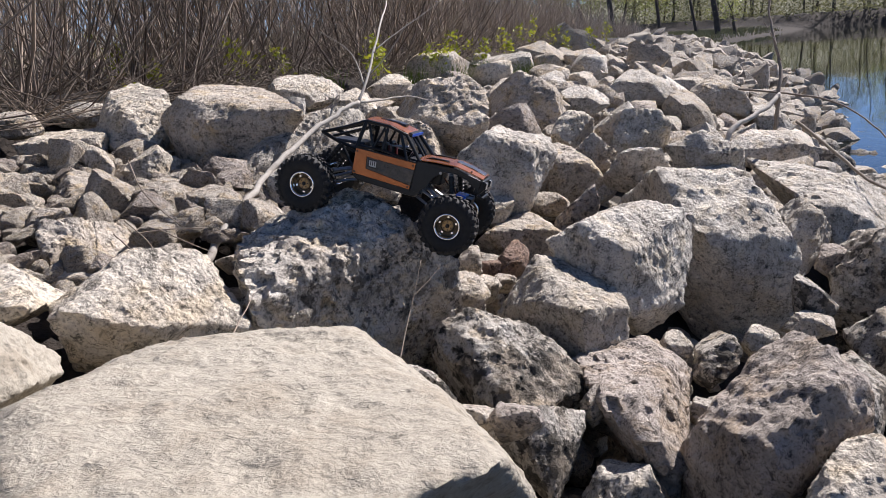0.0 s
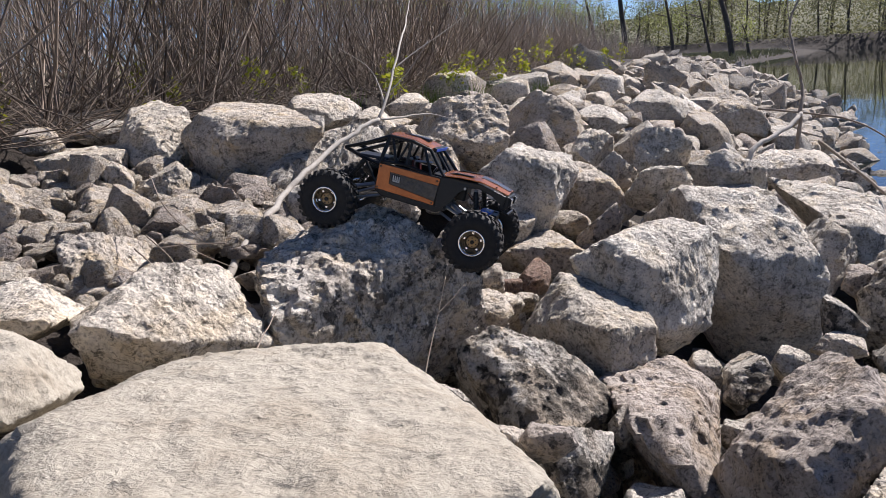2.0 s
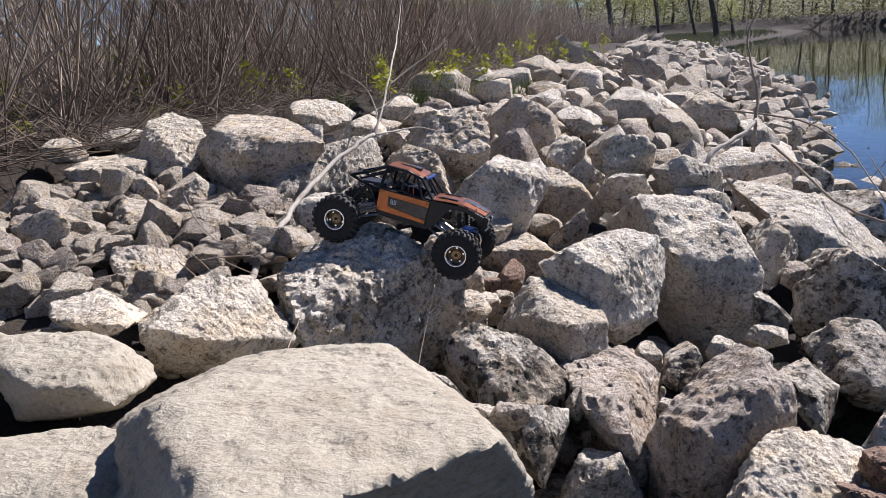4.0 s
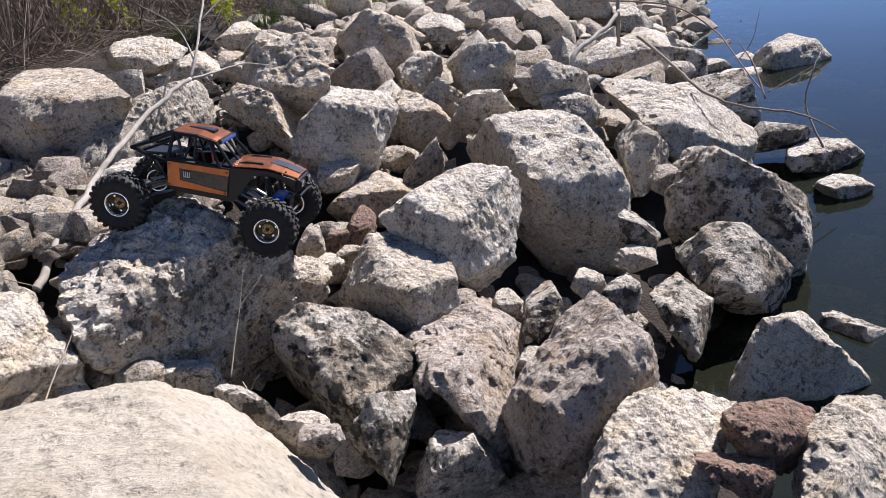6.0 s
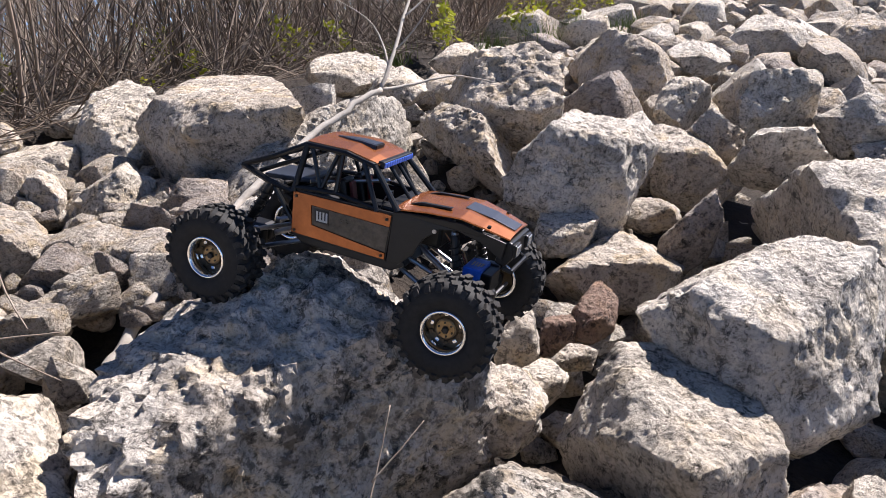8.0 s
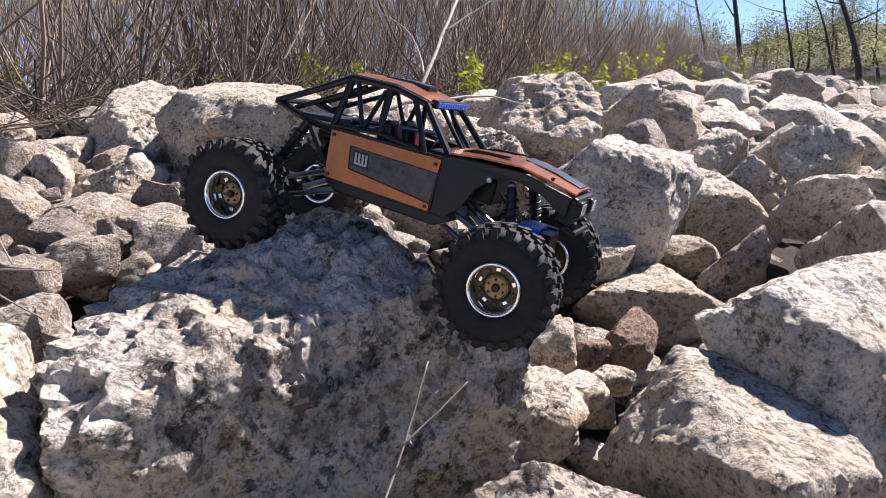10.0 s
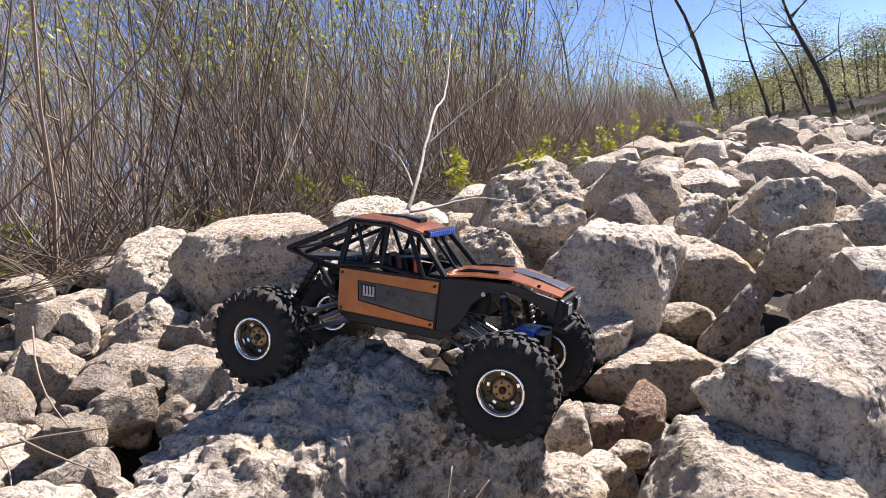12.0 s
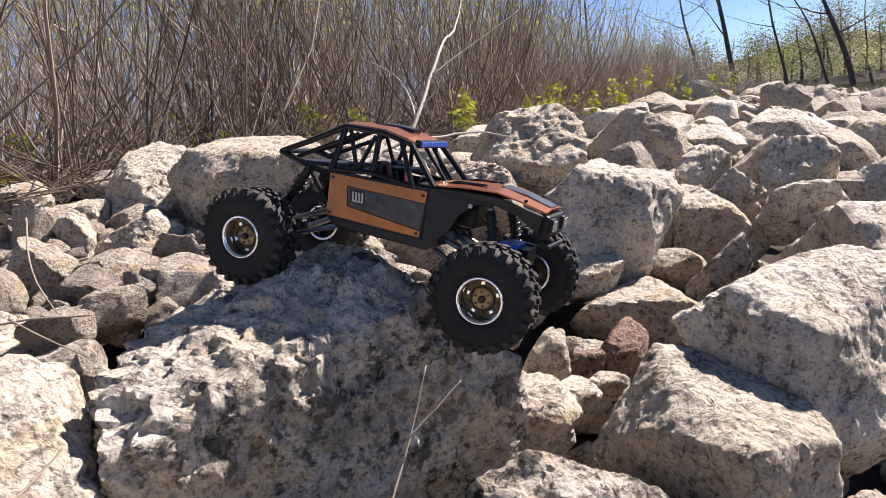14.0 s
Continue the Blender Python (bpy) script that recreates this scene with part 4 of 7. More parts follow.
boulder("pale cream limestone boulder", 79, "pale", (-0.445, 3.284, 0.841), [(179, 67, 0.058), (23, 61, 0.097), (-2, -61, 0.071), (-108, -81, 0.051), (-159, -37, 0.121), (-75, 74, 0.047), (-87, -3, 0.074), (94, 7, 0.096), (-116, 55, 0.077), (-47, 56, 0.096), (67, 34, 0.124), (-54, -36, 0.102), (59, -53, 0.109), (-125, -17, 0.121)], fine=5, sharp=40)
boulder("grey weathered limestone boulder", 80, "grey", (-1.463, 2.986, 0.894), [(-167, 72, 0.042), (-171, 75, 0.042), (28, 5, 0.133), (12, -68, 0.062), (-117, -78, 0.059), (-147, -18, 0.125), (-76, 73, 0.044), (-87, -1, 0.074), (94, 7, 0.093), (-107, 55, 0.063), (55, -5, 0.128), (-57, -43, 0.098), (68, -53, 0.097), (-121, -4, 0.109)], fine=5, sharp=40)
boulder("tan pitted limestone boulder", 81, "tan", (-0.975, 2.248, 0.783), [(-159, 42, 0.048), (32, 22, 0.035), (23, -22, 0.047), (-131, -62, 0.036), (-146, -24, 0.037), (-72, 78, 0.053), (-86, 8, 0.038), (94, 7, 0.052), (-123, 37, 0.049), (-15, 34, 0.057), (58, 7, 0.052), (-21, -10, 0.067), (-103, -31, 0.043), (134, -65, 0.070), (-120, -8, 0.041)], fine=5, sharp=40)
boulder("tan pitted limestone boulder", 82, "tan", (-1.533, 2.686, 0.884), [(157, 83, 0.052), (39, 50, 0.059), (27, -31, 0.085), (-84, -82, 0.049), (-145, -1, 0.093), (-71, 78, 0.032), (-87, 2, 0.057), (94, 7, 0.071), (102, 45, 0.078), (68, 25, 0.077), (57, -29, 0.095), (-86, -42, 0.065), (94, -64, 0.083), (-121, 7, 0.080)], fine=5, sharp=40)
boulder("tan pitted limestone boulder", 83, "tan", (0.174, 1.746, 0.509), [(-179, 18, 0.035), (18, 31, 0.050), (-10, -35, 0.044), (-76, -68, 0.066), (-73, 77, 0.037), (-86, 7, 0.045), (94, 7, 0.057), (-141, 24, 0.050), (-113, 68, 0.042), (-28, 37, 0.061), (52, 14, 0.067), (-45, -16, 0.055), (-82, -33, 0.063), (83, -73, 0.107)], fine=5, sharp=40)
boulder("pale cream limestone boulder", 84, "pale", (0.201, 2.401, 0.566), [(-177, 18, 0.063), (17, 47, 0.065), (-5, -28, 0.052), (-14, -48, 0.047), (-105, -73, 0.048), (-166, -24, 0.066), (-38, 84, 0.035), (-75, -1, 0.053), (106, 7, 0.070), (-76, 66, 0.048), (107, 40, 0.069), (-36, -12, 0.063), (-83, -38, 0.058), (124, -66, 0.088), (-127, -11, 0.079)], fine=5, sharp=40)
boulder("grey weathered limestone boulder", 85, "grey", (0.574, 4.492, 0.714), [(167, 63, 0.095), (19, 74, 0.077), (-1, 20, 0.128), (-22, -68, 0.089), (-157, -72, 0.072), (-176, -35, 0.113), (-77, 71, 0.046), (-87, -1, 0.087), (94, 7, 0.103), (75, 42, 0.115), (-65, -37, 0.110), (-106, -40, 0.099), (119, -59, 0.122), (-135, -18, 0.136)], fine=5, sharp=40)
boulder("grey weathered limestone boulder", 86, "grey", (2.124, 6.495, 0.315), [(-5, 52, 0.087), (-22, -37, 0.163), (-162, -74, 0.097), (169, -17, 0.120), (-76, 73, 0.075), (-87, 4, 0.109), (94, 7, 0.136), (113, 36, 0.164), (-49, 44, 0.107), (-52, -17, 0.158), (-105, -42, 0.133), (116, -59, 0.162), (-149, -4, 0.175), (138, -21, 0.159)], fine=5, sharp=40)
boulder("dark limestone boulder peppered with black lichen", 87, "pepper", (1.043, 2.068, 0.376), [(4, 43, 0.028), (-14, 6, 0.054), (-33, -37, 0.074), (-165, -51, 0.067), (168, -5, 0.048), (-68, 80, 0.063), (-86, 10, 0.050), (94, 7, 0.067), (-40, 41, 0.045), (-43, 13, 0.057), (-58, -16, 0.068), (-123, -28, 0.076), (-151, 7, 0.075), (138, -12, 0.076)], fine=5, sharp=40)
boulder("tan pitted limestone boulder", 88, "tan", (0.774, 7.867, 0.823), [(173, 63, 0.137), (3, 67, 0.130), (-5, -20, 0.183), (-58, -85, 0.122), (-180, -25, 0.178), (-78, 71, 0.078), (-87, 3, 0.129), (94, 7, 0.158), (123, 37, 0.189), (-58, 54, 0.124), (-39, -6, 0.196), (-83, -45, 0.158), (90, -62, 0.188), (-140, -11, 0.218), (143, -28, 0.222)], fine=5, sharp=40)
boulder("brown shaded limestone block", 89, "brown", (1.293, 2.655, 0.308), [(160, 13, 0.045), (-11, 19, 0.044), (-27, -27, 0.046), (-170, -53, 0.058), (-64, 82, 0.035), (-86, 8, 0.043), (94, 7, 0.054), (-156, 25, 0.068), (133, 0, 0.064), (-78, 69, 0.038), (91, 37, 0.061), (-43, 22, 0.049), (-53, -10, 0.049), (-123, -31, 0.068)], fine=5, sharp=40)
boulder("grey weathered limestone boulder", 90, "grey", (-0.014, 1.389, 0.505), [(139, 58, 0.065), (81, 54, 0.038), (51, 38, 0.060), (0, -28, 0.093), (-90, -53, 0.042), (-109, -46, 0.041), (-149, -4, 0.085), (60, 73, 0.023), (-87, 14, 0.039), (96, 8, 0.052), (71, 11, 0.074), (-87, -20, 0.045), (139, -85, 0.098), (-124, 11, 0.072)], fine=5, sharp=40)
boulder("tan pitted limestone boulder", 91, "tan", (0.254, 1.150, 0.510), [(165, 34, 0.041), (46, 32, 0.030), (14, 1, 0.040), (-72, -48, 0.034), (-129, -32, 0.035), (61, 72, 0.019), (-86, 16, 0.029), (96, 8, 0.038), (-149, 47, 0.046), (95, 18, 0.036), (68, 8, 0.045), (-22, 18, 0.048), (-78, -17, 0.035), (-110, -7, 0.036)], fine=5, sharp=40)
boulder("brown shaded limestone block", 92, "brown", (0.320, 0.972, 0.604), [(161, 33, 0.027), (19, 7, 0.033), (-43, -41, 0.025), (-101, -43, 0.022), (-160, -3, 0.030), (65, 69, 0.015), (-87, 16, 0.019), (96, 8, 0.026), (-152, 47, 0.031), (10, 81, 0.018), (88, 15, 0.026), (-63, -13, 0.026), (-93, -13, 0.021), (-131, 13, 0.029)], fine=5, sharp=40)
boulder("dark limestone boulder peppered with black lichen", 93, "pepper", (0.177, 1.149, 0.559), [(152, 47, 0.062), (48, 32, 0.019), (46, 30, 0.019), (-13, -32, 0.059), (-111, -43, 0.031), (-138, -23, 0.027), (63, 71, 0.032), (-86, 17, 0.033), (96, 8, 0.046), (-147, 59, 0.060), (124, 18, 0.066), (-3, 54, 0.040), (-44, -8, 0.060), (-98, -13, 0.034)], fine=5, sharp=40)
boulder("dark limestone boulder peppered with black lichen", 95, "pepper", (0.928, 1.815, 0.322), [(148, 28, 0.037), (129, 45, 0.036), (-1, 24, 0.054), (-23, -11, 0.043), (-93, -57, 0.046), (-171, -30, 0.054), (-2, 81, 0.036), (-86, 18, 0.037), (96, 8, 0.049), (-164, 49, 0.056), (-35, 33, 0.051), (-47, 7, 0.046), (-88, -22, 0.048), (-135, -8, 0.064)], fine=5, sharp=40)
boulder("tan pitted limestone boulder", 96, "tan", (1.006, 1.967, 0.342), [(144, 35, 0.042), (48, 60, 0.036), (-13, 9, 0.050), (-73, -56, 0.031), (-144, -54, 0.039), (22, 80, 0.024), (-87, 15, 0.034), (96, 8, 0.044), (-36, 68, 0.032), (76, 26, 0.052), (-40, 20, 0.048), (-79, -22, 0.037), (-112, -23, 0.047), (150, -62, 0.067)], fine=5, sharp=40)
boulder("grey weathered limestone boulder", 97, "grey", (0.672, 1.508, 0.341), [(157, 22, 0.033), (1, 12, 0.034), (-38, -33, 0.029), (-145, -40, 0.034), (37, 79, 0.017), (-86, 18, 0.027), (96, 8, 0.034), (-159, 41, 0.044), (132, 1, 0.048), (-42, 85, 0.022), (93, 20, 0.033), (-32, 24, 0.037), (-58, -8, 0.032), (-117, -13, 0.037)], fine=5, sharp=40)
boulder("pale cream limestone boulder", 99, "pale", (0.853, 1.835, 0.360), [(156, 21, 0.032), (106, 58, 0.036), (-4, 16, 0.037), (-44, -41, 0.035), (-162, -39, 0.039), (-7, 81, 0.023), (-86, 18, 0.032), (96, 8, 0.040), (-160, 41, 0.046), (-120, 82, 0.030), (100, 23, 0.039), (-35, 27, 0.039), (-63, -13, 0.038), (-127, -14, 0.047)], fine=5, sharp=40)

# ---- riprap further along the bank, rubble in the gaps ----
PLACED = [(ob.location.x, ob.location.y, max(ob.dimensions.x, ob.dimensions.y) * 0.42) for ob in scene.objects if ob.name.startswith("boulder")]


def random_stone(seed, level, flat=0.75):
    rng = np.random.default_rng(seed)
    n = np.vstack([np.eye(3), -np.eye(3), rng.normal(size=(10, 3))])
    n[:6] += rng.normal(0, 0.38, (6, 3))
    n /= np.linalg.norm(n, axis=1, keepdims=True)
    d = rng.uniform(0.66, 1.0, 16) * (1 - (1 - flat) * np.abs(n[:, 2]))
    way, faces = BALLS[level]
    return stone_shape(way, n, d, seed, 44, 1.5, 0.62, 6.0) * 0.15, faces


def surface_top(x, y):
    return float(bank_height(np.array([x]), np.array([y]))[0])


VARIETY = {}
for level, count in ((4, 14), (3, 14), (2, 14)):
    for k in range(count):
        VARIETY[level, k] = random_stone(500 + level * 40 + k, level)
KINDS = ["pale", "grey", "grey", "tan", "tan", "pale", "brown", "lichen"]
STONES = {}


def stone_mesh(level, k, kind):
    key = (level, k, kind)
    if key not in STONES:
        p, f = VARIETY[level, k]
        STONES[key] = crisp(mesh_of("boulder", p, f, ROCK[kind], True), 36)
    return STONES[key]


LABELS = {"pale": "pale cream limestone boulder on the river bank", "grey": "grey limestone boulder on the river bank", "tan": "tan limestone boulder on the river bank",
          "brown": "brown limestone boulder on the river bank", "lichen": "dark speckled limestone boulder on the river bank", "pepper": "dark limestone boulder peppered with black lichen"}
rng = np.random.default_rng(77)
near_spots, far_spots = [], []
taken = list(PLACED)
for trial in range(16000):
    y = 0.2 + 40.0 * rng.random() ** 1.9
    s = -3.6 * rng.random() ** 0.9 + 0.15
    shore = 1.25 + 0.275 * y if y < 13 else 4.825 + 0.165 * (y - 13)
    x = shore + s
    if s < -2.9 and y < 5.5:
        continue
    size = float(rng.choice([0.07, 0.10, 0.14, 0.18, 0.23], p=[0.20, 0.27, 0.28, 0.17, 0.08]))
    if y > 9:
        size = max(size, 0.11)
    if any((x - a) ** 2 + (y - b) ** 2 < (c + size * 0.78) ** 2 for a, b, c in taken):
        continue
    if (y < 1.45 and -0.6 < x < 0.75) or (y < 2.45 and x < -0.1) or (y < 3.1 and -1.2 < x < 1.55):
        continue
    taken.append((x, y, size * 0.72))
    (near_spots if y < 12.0 else far_spots).append((x, y, size))
near_spots.sort(key=lambda q: q[1])
far_spots = near_spots[270:] + far_spots
near_spots = near_spots[:270]


def stone_pose(x, y, size, sink=0.25):
    m = pose(0, 0, 0, rng.uniform(-25, 25), rng.uniform(-25, 25), rng.uniform(0, 360))
    k = size / 0.15 * np.array([rng.uniform(0.9, 1.25), rng.uniform(0.85, 1.1), rng.uniform(0.75, 1.05)])
    return Matrix.Translation((x, y, surface_top(x, y) - 0.14 + size * (0.8 - sink))) @ m @ Matrix.Diagonal((*k, 1))


for x, y, size in near_spots:
    kind = KINDS[rng.integers(len(KINDS))] if x < 1.1 + 0.27 * y - 0.3 else ("lichen", "pepper")[rng.integers(2)]
    ob = new("boulder", stone_mesh(4 if y < 4.5 else 3, int(rng.integers(14)), kind))
    ob.matrix_world = stone_pose(x, y, size)
    tagged(ob, LABELS[kind], "rock", "riprap boulders")


def heap(name, label, spots, level, count, mat, sink, category):
    vs, fs, base = [], [], 0
    for x, y, size in spots:
        p, f = VARIETY[level, int(rng.integers(count))]
        m = np.array(stone_pose(x, y, size, sink))
        if name == "rubble" and x > 0.15 + 0.27 * y - 0.6:
            m[2, 3] -= 0.15
        q = p @ m[:3, :3].T + m[:3, 3]
        vs.append(q)
        fs.append(f + base)
        base += len(q)
    return tagged(new(name, crisp(mesh_of(name, np.vstack(vs), np.vstack(fs), mat, True), 24)), label, category, kind="stuff")


heap("riprap", "limestone riprap boulders along the bank", [q for q in far_spots if q[1] < 10], 3, 14, ROCK["rubble"], 0.25, "rocks")
heap("riprap", "limestone riprap boulders along the bank past the bend", [q for q in far_spots if 10 <= q[1] < 18], 3, 14, ROCK["rubble"], 0.25, "rocks")
heap("riprap", "limestone riprap boulders along the far bank", [q for q in far_spots if q[1] >= 18], 2, 14, ROCK["rubble"], 0.25, "rocks")

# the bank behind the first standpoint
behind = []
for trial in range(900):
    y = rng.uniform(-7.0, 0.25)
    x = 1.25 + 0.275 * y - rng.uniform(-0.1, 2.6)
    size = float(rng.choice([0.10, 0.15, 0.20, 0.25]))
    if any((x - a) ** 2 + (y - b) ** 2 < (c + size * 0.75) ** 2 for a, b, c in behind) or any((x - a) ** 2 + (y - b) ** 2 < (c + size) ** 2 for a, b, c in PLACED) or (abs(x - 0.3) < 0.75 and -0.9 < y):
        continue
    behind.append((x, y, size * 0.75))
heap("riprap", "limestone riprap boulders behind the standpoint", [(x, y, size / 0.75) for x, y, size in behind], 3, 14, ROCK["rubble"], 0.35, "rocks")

# rubble: loose stones, thickest on the upper bank
loose, grit = [], []
for trial in range(3300):
    y = 0.6 + 8.0 * rng.random() ** 1.5
    shore = 1.25 + 0.275 * y
    s = -3.3 * rng.random()
    x = shore + s
    size = 0.018 + 0.045 * rng.random() ** 2.2
    if y < 1.2 and -0.6 < x < 0.45:
        continue
    if -1.75 < s < -0.95 and y < 3.4:
        if rng.random() < 0.3:
            continue
        size *= 1.2
    grit.append((x, y, size))
for trial in range(2600):
    x, y = rng.uniform(-1.25, -0.12), rng.uniform(1.35, 2.45)
    size = 0.024 + 0.054 * rng.random() ** 1.6
    if x > -0.5 and y < 1.75:
        continue
    if any((x - a) ** 2 + (y - b) ** 2 < (c * 0.9 + size * 0.5) ** 2 for a, b, c in PLACED):
        continue
    if any((x - a) ** 2 + (y - b) ** 2 < (c * 0.6 + size * 0.6) ** 2 for a, b, c in loose):
        continue
    loose.append((x, y, size))
for i, (x, y, size) in enumerate(sorted(loose[:285], key=lambda q: -q[2])):
    kind = ("tan", "tan", "brown", "pale")[rng.integers(4)]
    ob = new("stone", stone_mesh(4 if i < 90 else 3, int(rng.integers(14)), kind))
    m = stone_pose(x, y, size, 0.2)
    m.translation.z += 0.06
    ob.matrix_world = m
    tagged(ob, "small loose limestone stone lying in rubble", "stone", "loose stones")
heap("rubble", "small limestone rubble between the boulders", grit, 2, 10, ROCK["rubble"], -0.1, "rubble")

# stones lying low between the large boulders towards the water
low = []
for trial in range(1500):
    x, y = rng.uniform(0.15, 1.75), rng.uniform(1.15, 3.3)
    size = 0.028 + 0.05 * rng.random() ** 1.8
    if any((x - a) ** 2 + (y - b) ** 2 < (c * 0.5) ** 2 for a, b, c in PLACED) or any((x - a) ** 2 + (y - b) ** 2 < (c * 0.6 + size * 0.6) ** 2 for a, b, c in low):
        continue
    if x > 1.2 + 0.275 * y:
        continue
    low.append((x, y, size))
for x, y, size in low[:125]:
    kind = ("tan", "pepper", "brown", "lichen", "grey")[rng.integers(5)]
    ob = new("stone", stone_mesh(3, int(rng.integers(14)), kind))
    m = stone_pose(x, y, size, 0.1)
    m.translation.z -= 0.07
    ob.matrix_world = m
    tagged(ob, "small broken stone lodged between boulders", "stone", "loose stones")

heap("rubble", "small broken stones deep between the boulders", [(x, y, size) for x, y, size in low[125:330]], 3, 14, ROCK["rubble"], 0.3, "rubble")

# stones on the river bed, under the clear shallow water
for k in range(34):
    y = rng.uniform(1.2, 5.5)
    x = 1.25 + 0.275 * y + rng.uniform(0.05, 0.75)
    size = rng.uniform(0.07, 0.16)
    ob = new("boulder", stone_mesh(4, int(rng.integers(14)), ("tan", "brown")[k % 2]))
    m = stone_pose(x, y, size, 0.2)
    m.translation.z = -0.05 - size * 0.62 - 0.12 * rng.random()
    ob.matrix_world = m
    tagged(ob, "brown stone lying under clear shallow water", "rock", "stones under water")

# a pale flat stone on the crest of the bank
ob = new("boulder", stone_mesh(4, 3, "cream"))
ob.matrix_world = Matrix.Translation((1.75, 12.1, 0.93)) @ pose(0, 0, 0, 6, -8, 20) @ Matrix.Diagonal((1.45, 1.1, 0.8, 1))
tagged(ob, "pale flat limestone boulder on the crest of the bank", "rock", "riprap boulders")

# ---- the toy truck ----
RUBBER = mottled("tyre_rubber", (0.008, 0.008, 0.008), (0.020, 0.0195, 0.019), 120.0, 0.72, 0.25, spec=0.35, depth=0.0006)
LUG = mottled("dusty_lug", (0.015, 0.014, 0.013), (0.056, 0.051, 0.045), 70.0, 0.8, 0.25, spec=0.3, depth=0.0006)
BLACK = mottled("black_plastic", (0.004, 0.004, 0.0045), (0.009, 0.009, 0.0095), 90.0, 0.40, 0.15, spec=0.35, depth=0.0003)
CAGE = mottled("cage_plastic", (0.004, 0.004, 0.0045), (0.008, 0.008, 0.008), 150.0, 0.34, 0.1, spec=0.4, depth=0.0002)
ORANGE = mottled("copper_orange_paint", (0.27, 0.082, 0.024), (0.40, 0.135, 0.042), 26.0, 0.27, 0.12, metal=0.65, spec=0.6, depth=0.0008)
SMOKE = mottled("smoked_panel", (0.012, 0.010, 0.009), (0.070, 0.057, 0.047), 34.0, 0.16, 0.5, spec=0.45, depth=0.0012)
STRIPE = mottled("dark_stripe", (0.018, 0.022, 0.032), (0.035, 0.042, 0.06), 90.0, 0.35, 0.1, depth=0.0003)
CHROME = material("chrome_rim", (0.80, 0.79, 0.77), 0.12, 1.0)[0]
BRONZE = mottled("bronze_wheel", (0.270, 0.188, 0.098), (0.188, 0.128, 0.068), 80.0, 0.38, 0.1, metal=0.9, depth=0.0003)
STEEL = mottled("steel_link", (0.345, 0.345, 0.352), (0.255, 0.255, 0.262), 120.0, 0.32, 0.1, metal=1.0, depth=0.0003)
BLUE = mottled("anodised_blue", (0.016, 0.115, 0.60), (0.03, 0.18, 0.78), 90.0, 0.36, 0.1, metal=0.15, depth=0.0003)
BLUE_LENS = material("blue_light_lens", (0.075, 0.165, 0.637), 0.12, spec=0.8)[0]
WHITE_MARK = mottled("white_print", (0.525, 0.517, 0.495), (0.413, 0.405, 0.383), 150.0, 0.5, 0.0)
RED_PART = mottled("dark_red_plastic", (0.12, 0.016, 0.014), (0.06, 0.010, 0.008), 80.0, 0.45, 0.1, depth=0.0003)
CLEAR_LAMP = material("lamp_lens", (0.72, 0.72, 0.70), 0.08, 0.6)[0]


def box(bm, centre, size, bevel=0.0, turn=None):
    made = bmesh.ops.create_cube(bm, size=1.0)["verts"]
    for v in made:
        v.co = Vector((v.co.x * size[0], v.co.y * size[1], v.co.z * size[2]))
    if bevel:
        edges = list({e for v in made for e in v.link_edges})
        made = bmesh.ops.bevel(bm, geom=edges, offset=bevel, segments=2, affect="EDGES", profile=0.5)["verts"]
        made = list({v for v in made})
    m = Matrix.Translation(centre) @ (turn.to_matrix().to_4x4() if turn else Matrix.Identity(4))
    bmesh.ops.transform(bm, matrix=m, verts=made)


def rod(bm, points, radius, sides=8):
    """A tube along points, closed at its ends."""
    pts = [Vector(p) for p in points]
    rings = []
    for i, p in enumerate(pts):
        d = (pts[min(i + 1, len(pts) - 1)] - pts[max(i - 1, 0)]).normalized()
        q = d.to_track_quat("Z", "Y")
        r = radius[i] if isinstance(radius, (list, tuple)) else radius
        rings.append([bm.verts.new(p + q @ Vector((r * math.cos(a), r * math.sin(a), 0))) for a in (2 * math.pi * k / sides for k in range(sides))])
    for a, b in zip(rings, rings[1:]):
        for k in range(sides):
            bm.faces.new((a[k], a[(k + 1) % sides], b[(k + 1) % sides], b[k]))
    bm.faces.new(list(reversed(rings[0])))
    bm.faces.new(rings[-1])


def plate(bm, outline, y0, y1, bevel=0.0):
    """A flat piece: outline in x and z, from y0 to y1."""
    a = [bm.verts.new((x, y0, z)) for x, z in outline]
    b = [bm.verts.new((x, y1, z)) for x, z in outline]
    n = len(outline)
    faces = [bm.faces.new(a), bm.faces.new(list(reversed(b)))]
    for k in range(n):
        faces.append(bm.faces.new((a[k], b[k], b[(k + 1) % n], a[(k + 1) % n])))
    bmesh.ops.recalc_face_normals(bm, faces=faces)
    if bevel:
        bmesh.ops.bevel(bm, geom=list({e for f in faces for e in f.edges}), offset=bevel, segments=2, affect="EDGES", profile=0.5)


def turned(bm, profile, sides):
    """A ring turned about the y axis from a closed profile of (radius, y)."""
    rings = []
    for k in range(sides):
        a = 2 * math.pi * k / sides
        rings.append([bm.verts.new((r * math.cos(a), y, r * math.sin(a))) for r, y in profile])
    n = len(profile)
    for k in range(sides):
        p, q = rings[k], rings[(k + 1) % sides]
        for i in range(n):
            j = (i + 1) % n
            if profile[i][0] < 1e-6 and profile[j][0] < 1e-6:
                continue
            bm.faces.new((p[i], q[i], q[j], p[j]))
    bmesh.ops.remove_doubles(bm, verts=bm.verts[:], dist=1e-6)
    bmesh.ops.recalc_face_normals(bm, faces=bm.faces[:])


TRUCK_YAW, TRUCK_PITCH, TRUCK_ROLL = -7.2, 16.7, -3.7
